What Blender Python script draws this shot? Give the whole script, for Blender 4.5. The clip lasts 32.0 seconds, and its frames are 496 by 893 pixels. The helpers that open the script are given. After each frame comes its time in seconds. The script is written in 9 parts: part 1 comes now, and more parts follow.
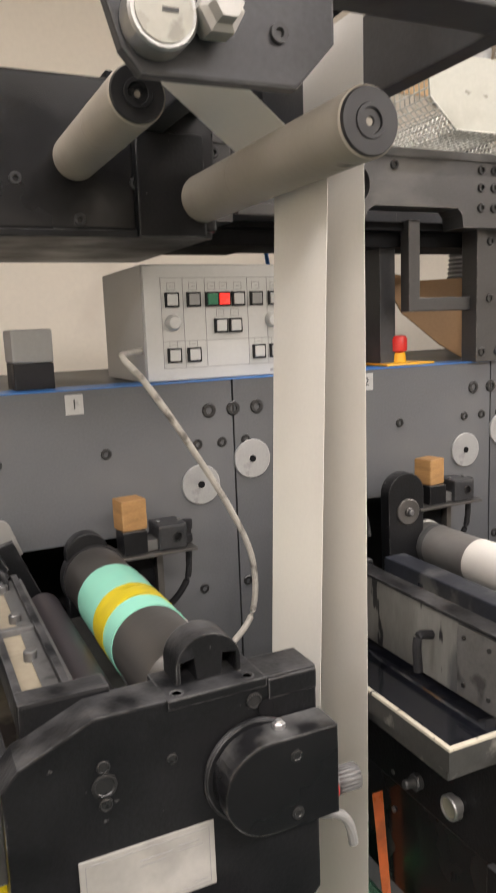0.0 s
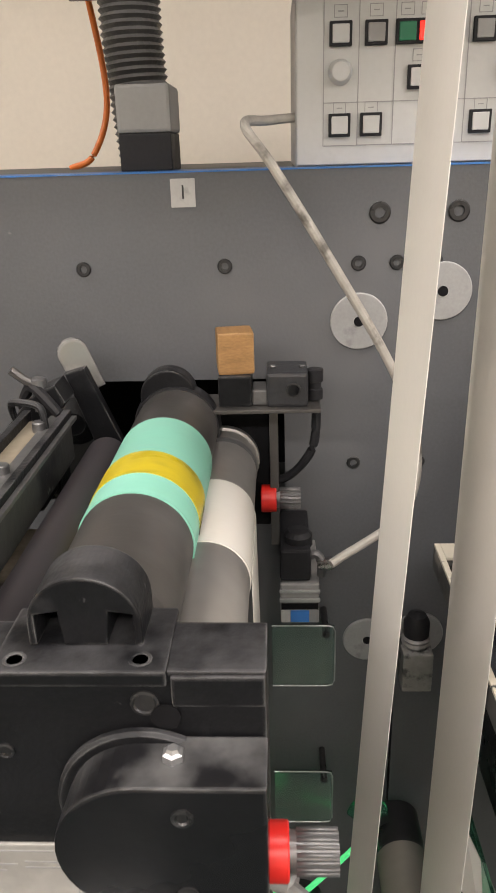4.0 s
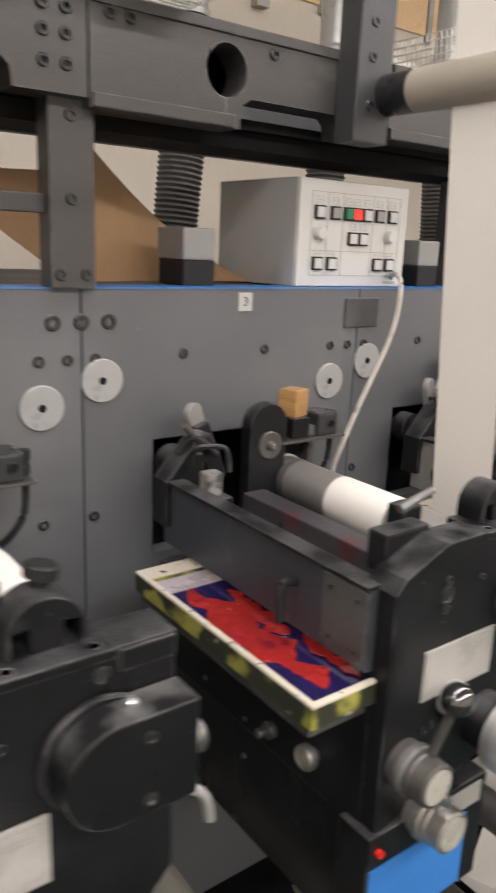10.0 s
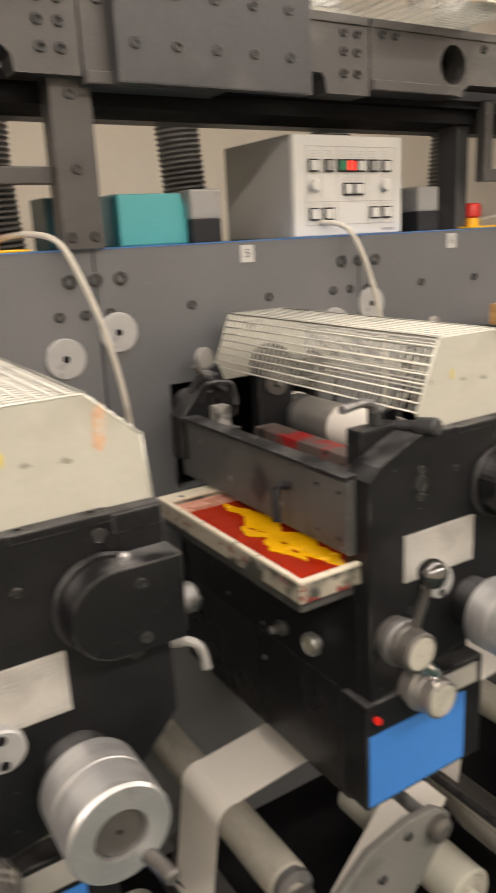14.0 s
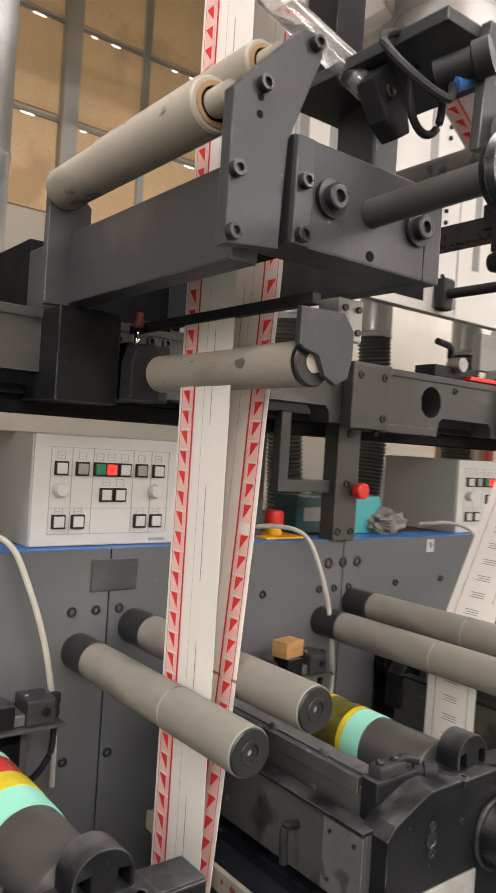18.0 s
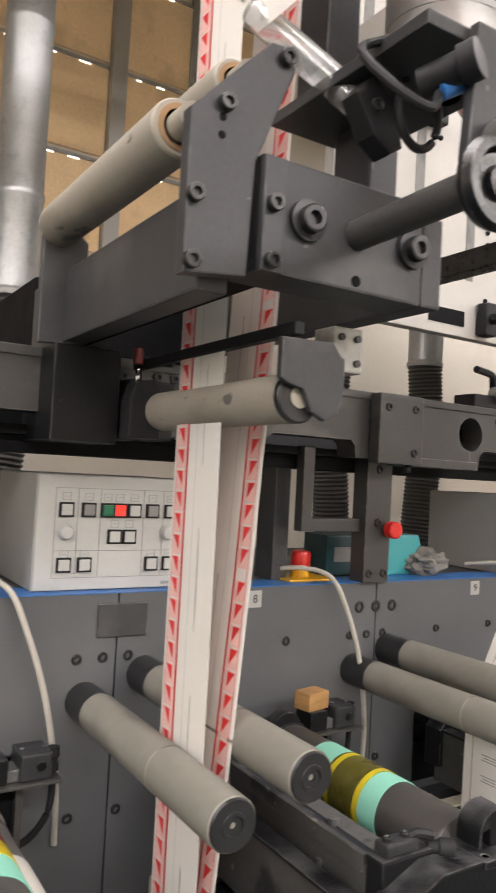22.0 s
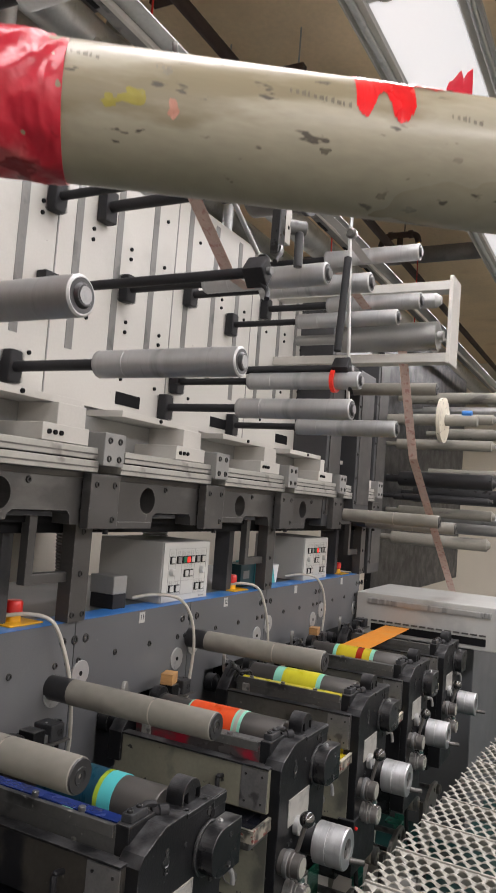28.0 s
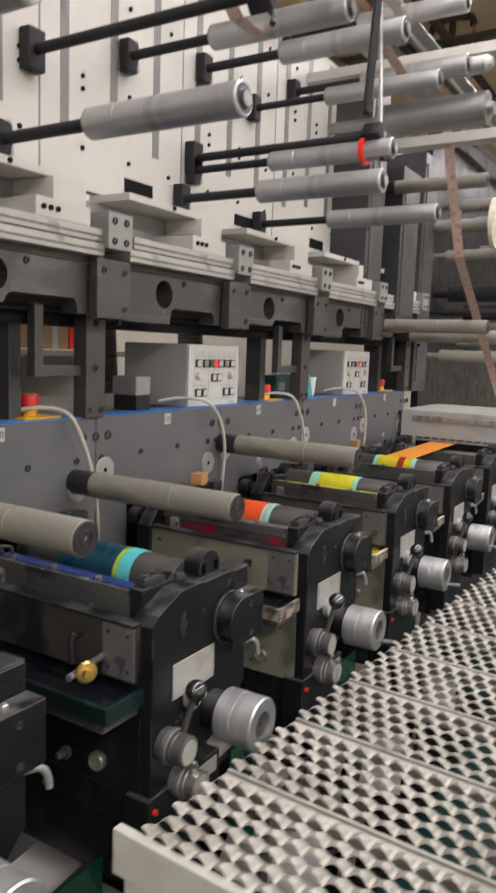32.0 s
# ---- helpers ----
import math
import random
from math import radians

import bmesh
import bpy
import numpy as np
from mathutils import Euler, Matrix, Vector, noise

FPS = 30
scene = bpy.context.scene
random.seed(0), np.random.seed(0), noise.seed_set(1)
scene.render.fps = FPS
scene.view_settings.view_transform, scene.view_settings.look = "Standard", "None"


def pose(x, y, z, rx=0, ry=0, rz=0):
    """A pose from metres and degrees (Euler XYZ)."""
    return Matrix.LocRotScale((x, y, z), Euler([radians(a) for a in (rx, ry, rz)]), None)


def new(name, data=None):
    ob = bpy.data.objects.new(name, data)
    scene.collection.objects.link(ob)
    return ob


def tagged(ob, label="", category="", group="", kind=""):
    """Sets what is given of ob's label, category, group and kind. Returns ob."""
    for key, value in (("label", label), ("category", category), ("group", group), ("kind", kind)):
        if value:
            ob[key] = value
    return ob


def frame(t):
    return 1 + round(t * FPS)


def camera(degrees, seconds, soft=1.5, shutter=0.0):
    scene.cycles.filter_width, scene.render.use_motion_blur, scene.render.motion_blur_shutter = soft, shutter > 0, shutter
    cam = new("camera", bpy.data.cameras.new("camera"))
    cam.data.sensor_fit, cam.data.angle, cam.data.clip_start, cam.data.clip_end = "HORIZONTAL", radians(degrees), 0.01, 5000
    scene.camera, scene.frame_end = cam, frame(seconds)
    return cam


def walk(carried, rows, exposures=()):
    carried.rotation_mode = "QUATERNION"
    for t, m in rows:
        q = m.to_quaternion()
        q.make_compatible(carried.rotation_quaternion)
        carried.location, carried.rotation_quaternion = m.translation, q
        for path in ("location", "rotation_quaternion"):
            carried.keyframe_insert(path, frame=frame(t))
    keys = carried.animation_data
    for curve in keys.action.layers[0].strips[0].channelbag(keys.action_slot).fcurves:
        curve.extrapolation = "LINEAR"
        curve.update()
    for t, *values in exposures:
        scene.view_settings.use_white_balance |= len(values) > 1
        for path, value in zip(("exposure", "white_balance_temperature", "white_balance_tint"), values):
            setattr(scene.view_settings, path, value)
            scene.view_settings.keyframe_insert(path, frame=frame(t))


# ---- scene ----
cam = camera(36.89, 32.0, shutter=0.5)
# deck height of the press; rows: t, x, y, z over the deck, yaw, pitch, roll
ZT = 1.35
ROWS = [
    (0, 0.061, -1.117, 0.084, -25.05, -9.137, 2.199),
    (0.5, 0.068, -1.106, 0.063, -23.76, -12.91, 1.613),
    (1, 0.108, -1.053, 0.027, -21.13, -15.54, 0.772),
    (1.5, 0.171, -0.912, 0.033, -17.77, -17.57, -0.984),
    (2, 0.239, -0.843, 0.022, -11.52, -18.93, -1.694),
    (2.5, 0.361, -0.837, 0.040, -2.031, -21.14, 0.951),
    (4.5, 0.407, -0.882, 0.008, 2.039, -22.33, 1.627),
    (5, 0.429, -0.902, -0.014, -0.199, -23.94, 0.891),
    (5.5, 0.432, -0.897, -0.042, -4.077, -26.05, -0.152),
    (6, 0.413, -0.891, -0.030, -6.721, -26.4, -0.775),
    (6.5, 0.390, -0.885, -0.015, -8.507, -23.45, -1.065),
    (7, 0.354, -0.895, 0.046, -11.29, -16.25, -2.202),
    (7.5, 0.332, -0.929, 0.118, -15.17, -5.531, -3.9),
    (8, 0.370, -0.977, 0.173, -17.18, 1.759, -3.931),
    (8.5, 0.392, -0.981, 0.186, -21.36, -0.576, -3.402),
    (9, 0.445, -0.980, 0.106, -29.47, -8.289, -2.948),
    (9.5, 0.512, -0.976, 0.078, -35.46, -13.54, -2.573),
    (10, 0.654, -1.006, 0.070, -36.2, -15.18, -2.378),
    (10.5, 0.835, -1.068, 0.087, -34.62, -17.54, -1.441),
    (11, 0.953, -1.065, 0.049, -35.57, -17.88, -1.527),
    (11.5, 1.119, -1.019, -0.005, -35.25, -19.2, -1.853),
    (12, 1.282, -0.999, 0.009, -33.62, -21.68, -2.881),
    (12.5, 1.461, -1.04, -0.007, -29.29, -20.94, -1.344),
    (13, 1.635, -1.114, 0.033, -24.94, -16.6, 1.243),
    (13.5, 1.695, -1.135, 0.028, -26.2, -14.56, 3.226),
    (14, 1.755, -1.164, 0.010, -32.41, -15.84, 2.728),
    (14.5, 1.861, -1.193, 0.008, -41.87, -16.74, 1.687),
    (15, 2.032, -1.117, 0.064, -51.23, -16.18, -1.271),
    (15.5, 2.199, -1.123, 0.085, -55.76, -14.2, -1.614),
    (17.5, 3.06, -1.091, 0.176, -46.55, -1.609, -4.622),
    (18, 3.258, -1.119, 0.184, -37.77, 0.060, -3.601),
    (18.5, 3.366, -1.132, 0.182, -31.9, 0.570, -3.288),
    (19, 3.359, -1.138, 0.196, -31.22, 1.564, -3.553),
    (19.5, 3.354, -1.137, 0.202, -31.16, 2.445, -3.556),
    (20, 3.348, -1.128, 0.207, -31.05, 2.809, -3.71),
    (20.5, 3.346, -1.117, 0.198, -30.87, 2.681, -3.749),
    (21, 3.349, -1.106, 0.193, -30.81, 2.348, -3.655),
    (21.5, 3.355, -1.101, 0.186, -31.31, 2.259, -3.437),
    (22, 3.377, -1.128, 0.200, -32.03, 2.225, -3.008),
    (22.5, 3.438, -1.183, 0.227, -34.69, 3.066, -2.315),
    (23, 3.496, -1.215, 0.293, -39.49, 4.988, -3.049),
    (23.5, 3.579, -1.14, 0.344, -45.63, 7.358, -4.147),
    (24, 3.628, -1.097, 0.369, -49.07, 10.3, -4.531),
    (24.5, 3.691, -1.159, 0.440, -50.25, 13.57, -4.158),
    (25, 3.764, -1.227, 0.451, -52.44, 14.81, -4.209),
    (25.5, 3.813, -1.277, 0.443, -55.39, 14.21, -4.008),
    (26, 3.858, -1.311, 0.430, -57.59, 12.5, -3.968),
    (26.5, 3.905, -1.322, 0.408, -59.15, 10.16, -3.964),
    (28.5, 4.04, -1.214, 0.315, -62.91, 3.209, -4.502),
    (29, 4.087, -1.214, 0.300, -61.7, 2.62, -3.862),
    (29.5, 4.132, -1.284, 0.304, -59.49, 2.571, -3.138),
    (30, 4.176, -1.381, 0.298, -58.82, 2.301, -2.474),
    (30.5, 4.192, -1.424, 0.280, -59.35, 1.045, -2.103),
    (31, 4.183, -1.406, 0.246, -59.79, -1.045, -1.928),
    (31.5, 4.159, -1.344, 0.222, -59.59, -4.32, -2.063),
    (32, 4.146, -1.256, 0.176, -58.56, -7.408, -2.028),
]
# brightness and white balance that the camera sets on the way
EXPOSURES = [(0, 0.38, 6400, 10), (2, 0.38, 6350, 10), (5, 0.4, 6500, 10), (7, 0.4, 6450, 10), (8, 0.37, 6200, 10), (9, 0.38, 5550, 10), (9.6, 0.36, 6050, 10), (10.2, 0.36, 6350, 10), (11, 0.35, 6600, 10), (12.5, 0.33, 6900, 10), (14, 0.33, 7050, 10), (15.5, 0.36, 7100, 10), (18, 0.43, 6350, 10), (22, 0.43, 6300, 10), (24, 0.12, 6150, 10), (26, -0.12, 6000, 10), (29, 0.0, 6150, 10), (32, 0.08, 6200, 10)]
walk(cam, [(t, pose(x, y, ZT + z, 90 + pitch, roll, yaw)) for t, x, y, z, yaw, pitch, roll in ROWS], exposures=EXPOSURES)

# ---- world and light ----
world = bpy.data.worlds.new("world")
world.use_nodes = True
world.node_tree.nodes["Background"].inputs[0].default_value = (0.9, 0.95, 1.0, 1)
world.node_tree.nodes["Background"].inputs[1].default_value = 0.25
scene.world = world


def tube_lamp(x, y, z, length, width, watts):
    data = bpy.data.lights.new("fluorescent_light", "AREA")
    data.shape, data.size, data.size_y, data.energy, data.color = "RECTANGLE", length, width, watts, (1.0, 0.915, 0.868)
    ob = new("fluorescent_light", data)
    ob.location = (x, y, z)
    return ob


# ---- materials ----
def mat(name, color, rough=0.5, metal=0.0, vary=0.12, scale=9.0, fine=120.0, bump=0.05, spots=None, spot_scale=5.0, spot_amount=0.45, glow=0.0, coat=0.0, stretch=(1, 1, 1), each=0.0, dust=None, worn=None, specks=None, speck_scale=40.0, speck_amount=0.3):
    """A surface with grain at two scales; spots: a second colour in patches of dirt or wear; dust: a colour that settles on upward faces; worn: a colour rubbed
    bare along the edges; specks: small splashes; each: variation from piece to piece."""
    m = bpy.data.materials.new(name)
    m.use_nodes = True
    nt = m.node_tree
    n, l = nt.nodes, nt.links
    b = n["Principled BSDF"]
    co = n.new("ShaderNodeTexCoord")
    mp = n.new("ShaderNodeMapping")
    mp.inputs["Scale"].default_value = stretch
    l.new(co.outputs["Object"], mp.inputs[0])

    def noise_tex(s, detail=4.0):
        t = n.new("ShaderNodeTexNoise")
        t.inputs["Scale"].default_value, t.inputs["Detail"].default_value = s, detail
        l.new(mp.outputs[0], t.inputs["Vector"])
        return t

    big, small = noise_tex(scale), noise_tex(fine, 2.0)
    ramp = n.new("ShaderNodeMix")
    ramp.data_type = "RGBA"
    dark = tuple(c * (1 - vary) for c in color)
    lite = tuple(min(1, c * (1 + vary)) for c in color)
    ramp.inputs[6].default_value, ramp.inputs[7].default_value = (*dark, 1), (*lite, 1)
    add = n.new("ShaderNodeMath")
    add.operation = "MULTIPLY_ADD"
    l.new(small.outputs["Fac"], add.inputs[0])
    add.inputs[1].default_value = 0.5
    l.new(big.outputs["Fac"], add.inputs[2])
    spread = n.new("ShaderNodeMapRange")
    spread.inputs[1].default_value, spread.inputs[2].default_value = 0.45, 1.05
    l.new(add.outputs[0], spread.inputs[0])
    l.new(spread.outputs[0], ramp.inputs[0])
    out = ramp.outputs[2]
    if spots:
        sp = noise_tex(spot_scale, 6.0)
        mr = n.new("ShaderNodeMapRange")
        mr.inputs[1].default_value, mr.inputs[2].default_value = 1 - spot_amount - 0.03, 1 - spot_amount + 0.06
        l.new(sp.outputs["Fac"], mr.inputs[0])
        mx = n.new("ShaderNodeMix")
        mx.data_type = "RGBA"
        mx.inputs[7].default_value = (*spots, 1)
        l.new(mr.outputs[0], mx.inputs[0])
        l.new(out, mx.inputs[6])
        out = mx.outputs[2]
    if specks:
        sk = noise_tex(speck_scale, 3.0)
        mk = n.new("ShaderNodeMapRange")
        mk.inputs[1].default_value, mk.inputs[2].default_value = 1 - speck_amount - 0.01, 1 - speck_amount + 0.02
        l.new(sk.outputs["Fac"], mk.inputs[0])
        mx = n.new("ShaderNodeMix")
        mx.data_type = "RGBA"
        mx.inputs[7].default_value = (*specks, 1)
        l.new(mk.outputs[0], mx.inputs[0])
        l.new(out, mx.inputs[6])
        out = mx.outputs[2]
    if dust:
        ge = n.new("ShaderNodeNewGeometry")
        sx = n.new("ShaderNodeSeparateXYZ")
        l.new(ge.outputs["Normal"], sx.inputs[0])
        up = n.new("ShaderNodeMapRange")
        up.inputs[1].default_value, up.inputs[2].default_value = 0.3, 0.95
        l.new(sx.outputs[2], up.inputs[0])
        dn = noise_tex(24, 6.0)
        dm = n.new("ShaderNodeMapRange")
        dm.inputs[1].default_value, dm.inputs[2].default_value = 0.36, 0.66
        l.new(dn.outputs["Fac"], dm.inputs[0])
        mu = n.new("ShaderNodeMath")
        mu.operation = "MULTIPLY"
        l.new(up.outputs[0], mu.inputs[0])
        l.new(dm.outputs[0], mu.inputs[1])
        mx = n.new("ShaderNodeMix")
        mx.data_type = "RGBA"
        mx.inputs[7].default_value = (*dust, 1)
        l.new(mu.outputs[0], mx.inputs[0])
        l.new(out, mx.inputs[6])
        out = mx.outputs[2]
    if worn:
        bv = n.new("ShaderNodeBevel")
        bv.samples = 4
        bv.inputs["Radius"].default_value = 0.0025
        g2 = n.new("ShaderNodeNewGeometry")
        dp = n.new("ShaderNodeVectorMath")
        dp.operation = "DOT_PRODUCT"
        l.new(bv.outputs[0], dp.inputs[0])
        l.new(g2.outputs["Normal"], dp.inputs[1])
        ed = n.new("ShaderNodeMapRange")
        ed.inputs[1].default_value, ed.inputs[2].default_value, ed.inputs[3].default_value, ed.inputs[4].default_value = 0.86, 0.985, 1.0, 0.0
        l.new(dp.outputs["Value"], ed.inputs[0])
        en = noise_tex(30, 5.0)
        em = n.new("ShaderNodeMapRange")
        em.inputs[1].default_value, em.inputs[2].default_value = 0.42, 0.6
        l.new(en.outputs["Fac"], em.inputs[0])
        mu = n.new("ShaderNodeMath")
        mu.operation = "MULTIPLY"
        l.new(ed.outputs[0], mu.inputs[0])
        l.new(em.outputs[0], mu.inputs[1])
        mx = n.new("ShaderNodeMix")
        mx.data_type = "RGBA"
        mx.inputs[7].default_value = (*worn, 1)
        l.new(mu.outputs[0], mx.inputs[0])
        l.new(out, mx.inputs[6])
        out = mx.outputs[2]
    if each:
        oi = n.new("ShaderNodeObjectInfo")
        hs = n.new("ShaderNodeHueSaturation")
        mr2 = n.new("ShaderNodeMapRange")
        mr2.inputs[3].default_value, mr2.inputs[4].default_value = 1 - each, 1 + each
        l.new(oi.outputs["Random"], mr2.inputs[0])
        l.new(mr2.outputs[0], hs.inputs["Value"])
        l.new(out, hs.inputs["Color"])
        out = hs.outputs[0]
    l.new(out, b.inputs["Base Color"])
    rr = n.new("ShaderNodeMapRange")
    rr.inputs[1].default_value, rr.inputs[2].default_value = 0.3, 0.7
    rr.inputs[3].default_value, rr.inputs[4].default_value = max(0.02, rough - 0.1), min(1, rough + 0.1)
    l.new(big.outputs["Fac"], rr.inputs[0])
    l.new(rr.outputs[0], b.inputs["Roughness"])
    b.inputs["Metallic"].default_value = metal
    b.inputs["Coat Weight"].default_value = coat
    if bump:
        bp = n.new("ShaderNodeBump")
        bp.inputs["Strength"].default_value, bp.inputs["Distance"].default_value = bump, 0.004
        l.new(small.outputs["Fac"], bp.inputs["Height"])
        l.new(bp.outputs[0], b.inputs["Normal"])
    if glow:
        b.inputs["Emission Color"].default_value, b.inputs["Emission Strength"].default_value = (*color, 1), glow
    return m


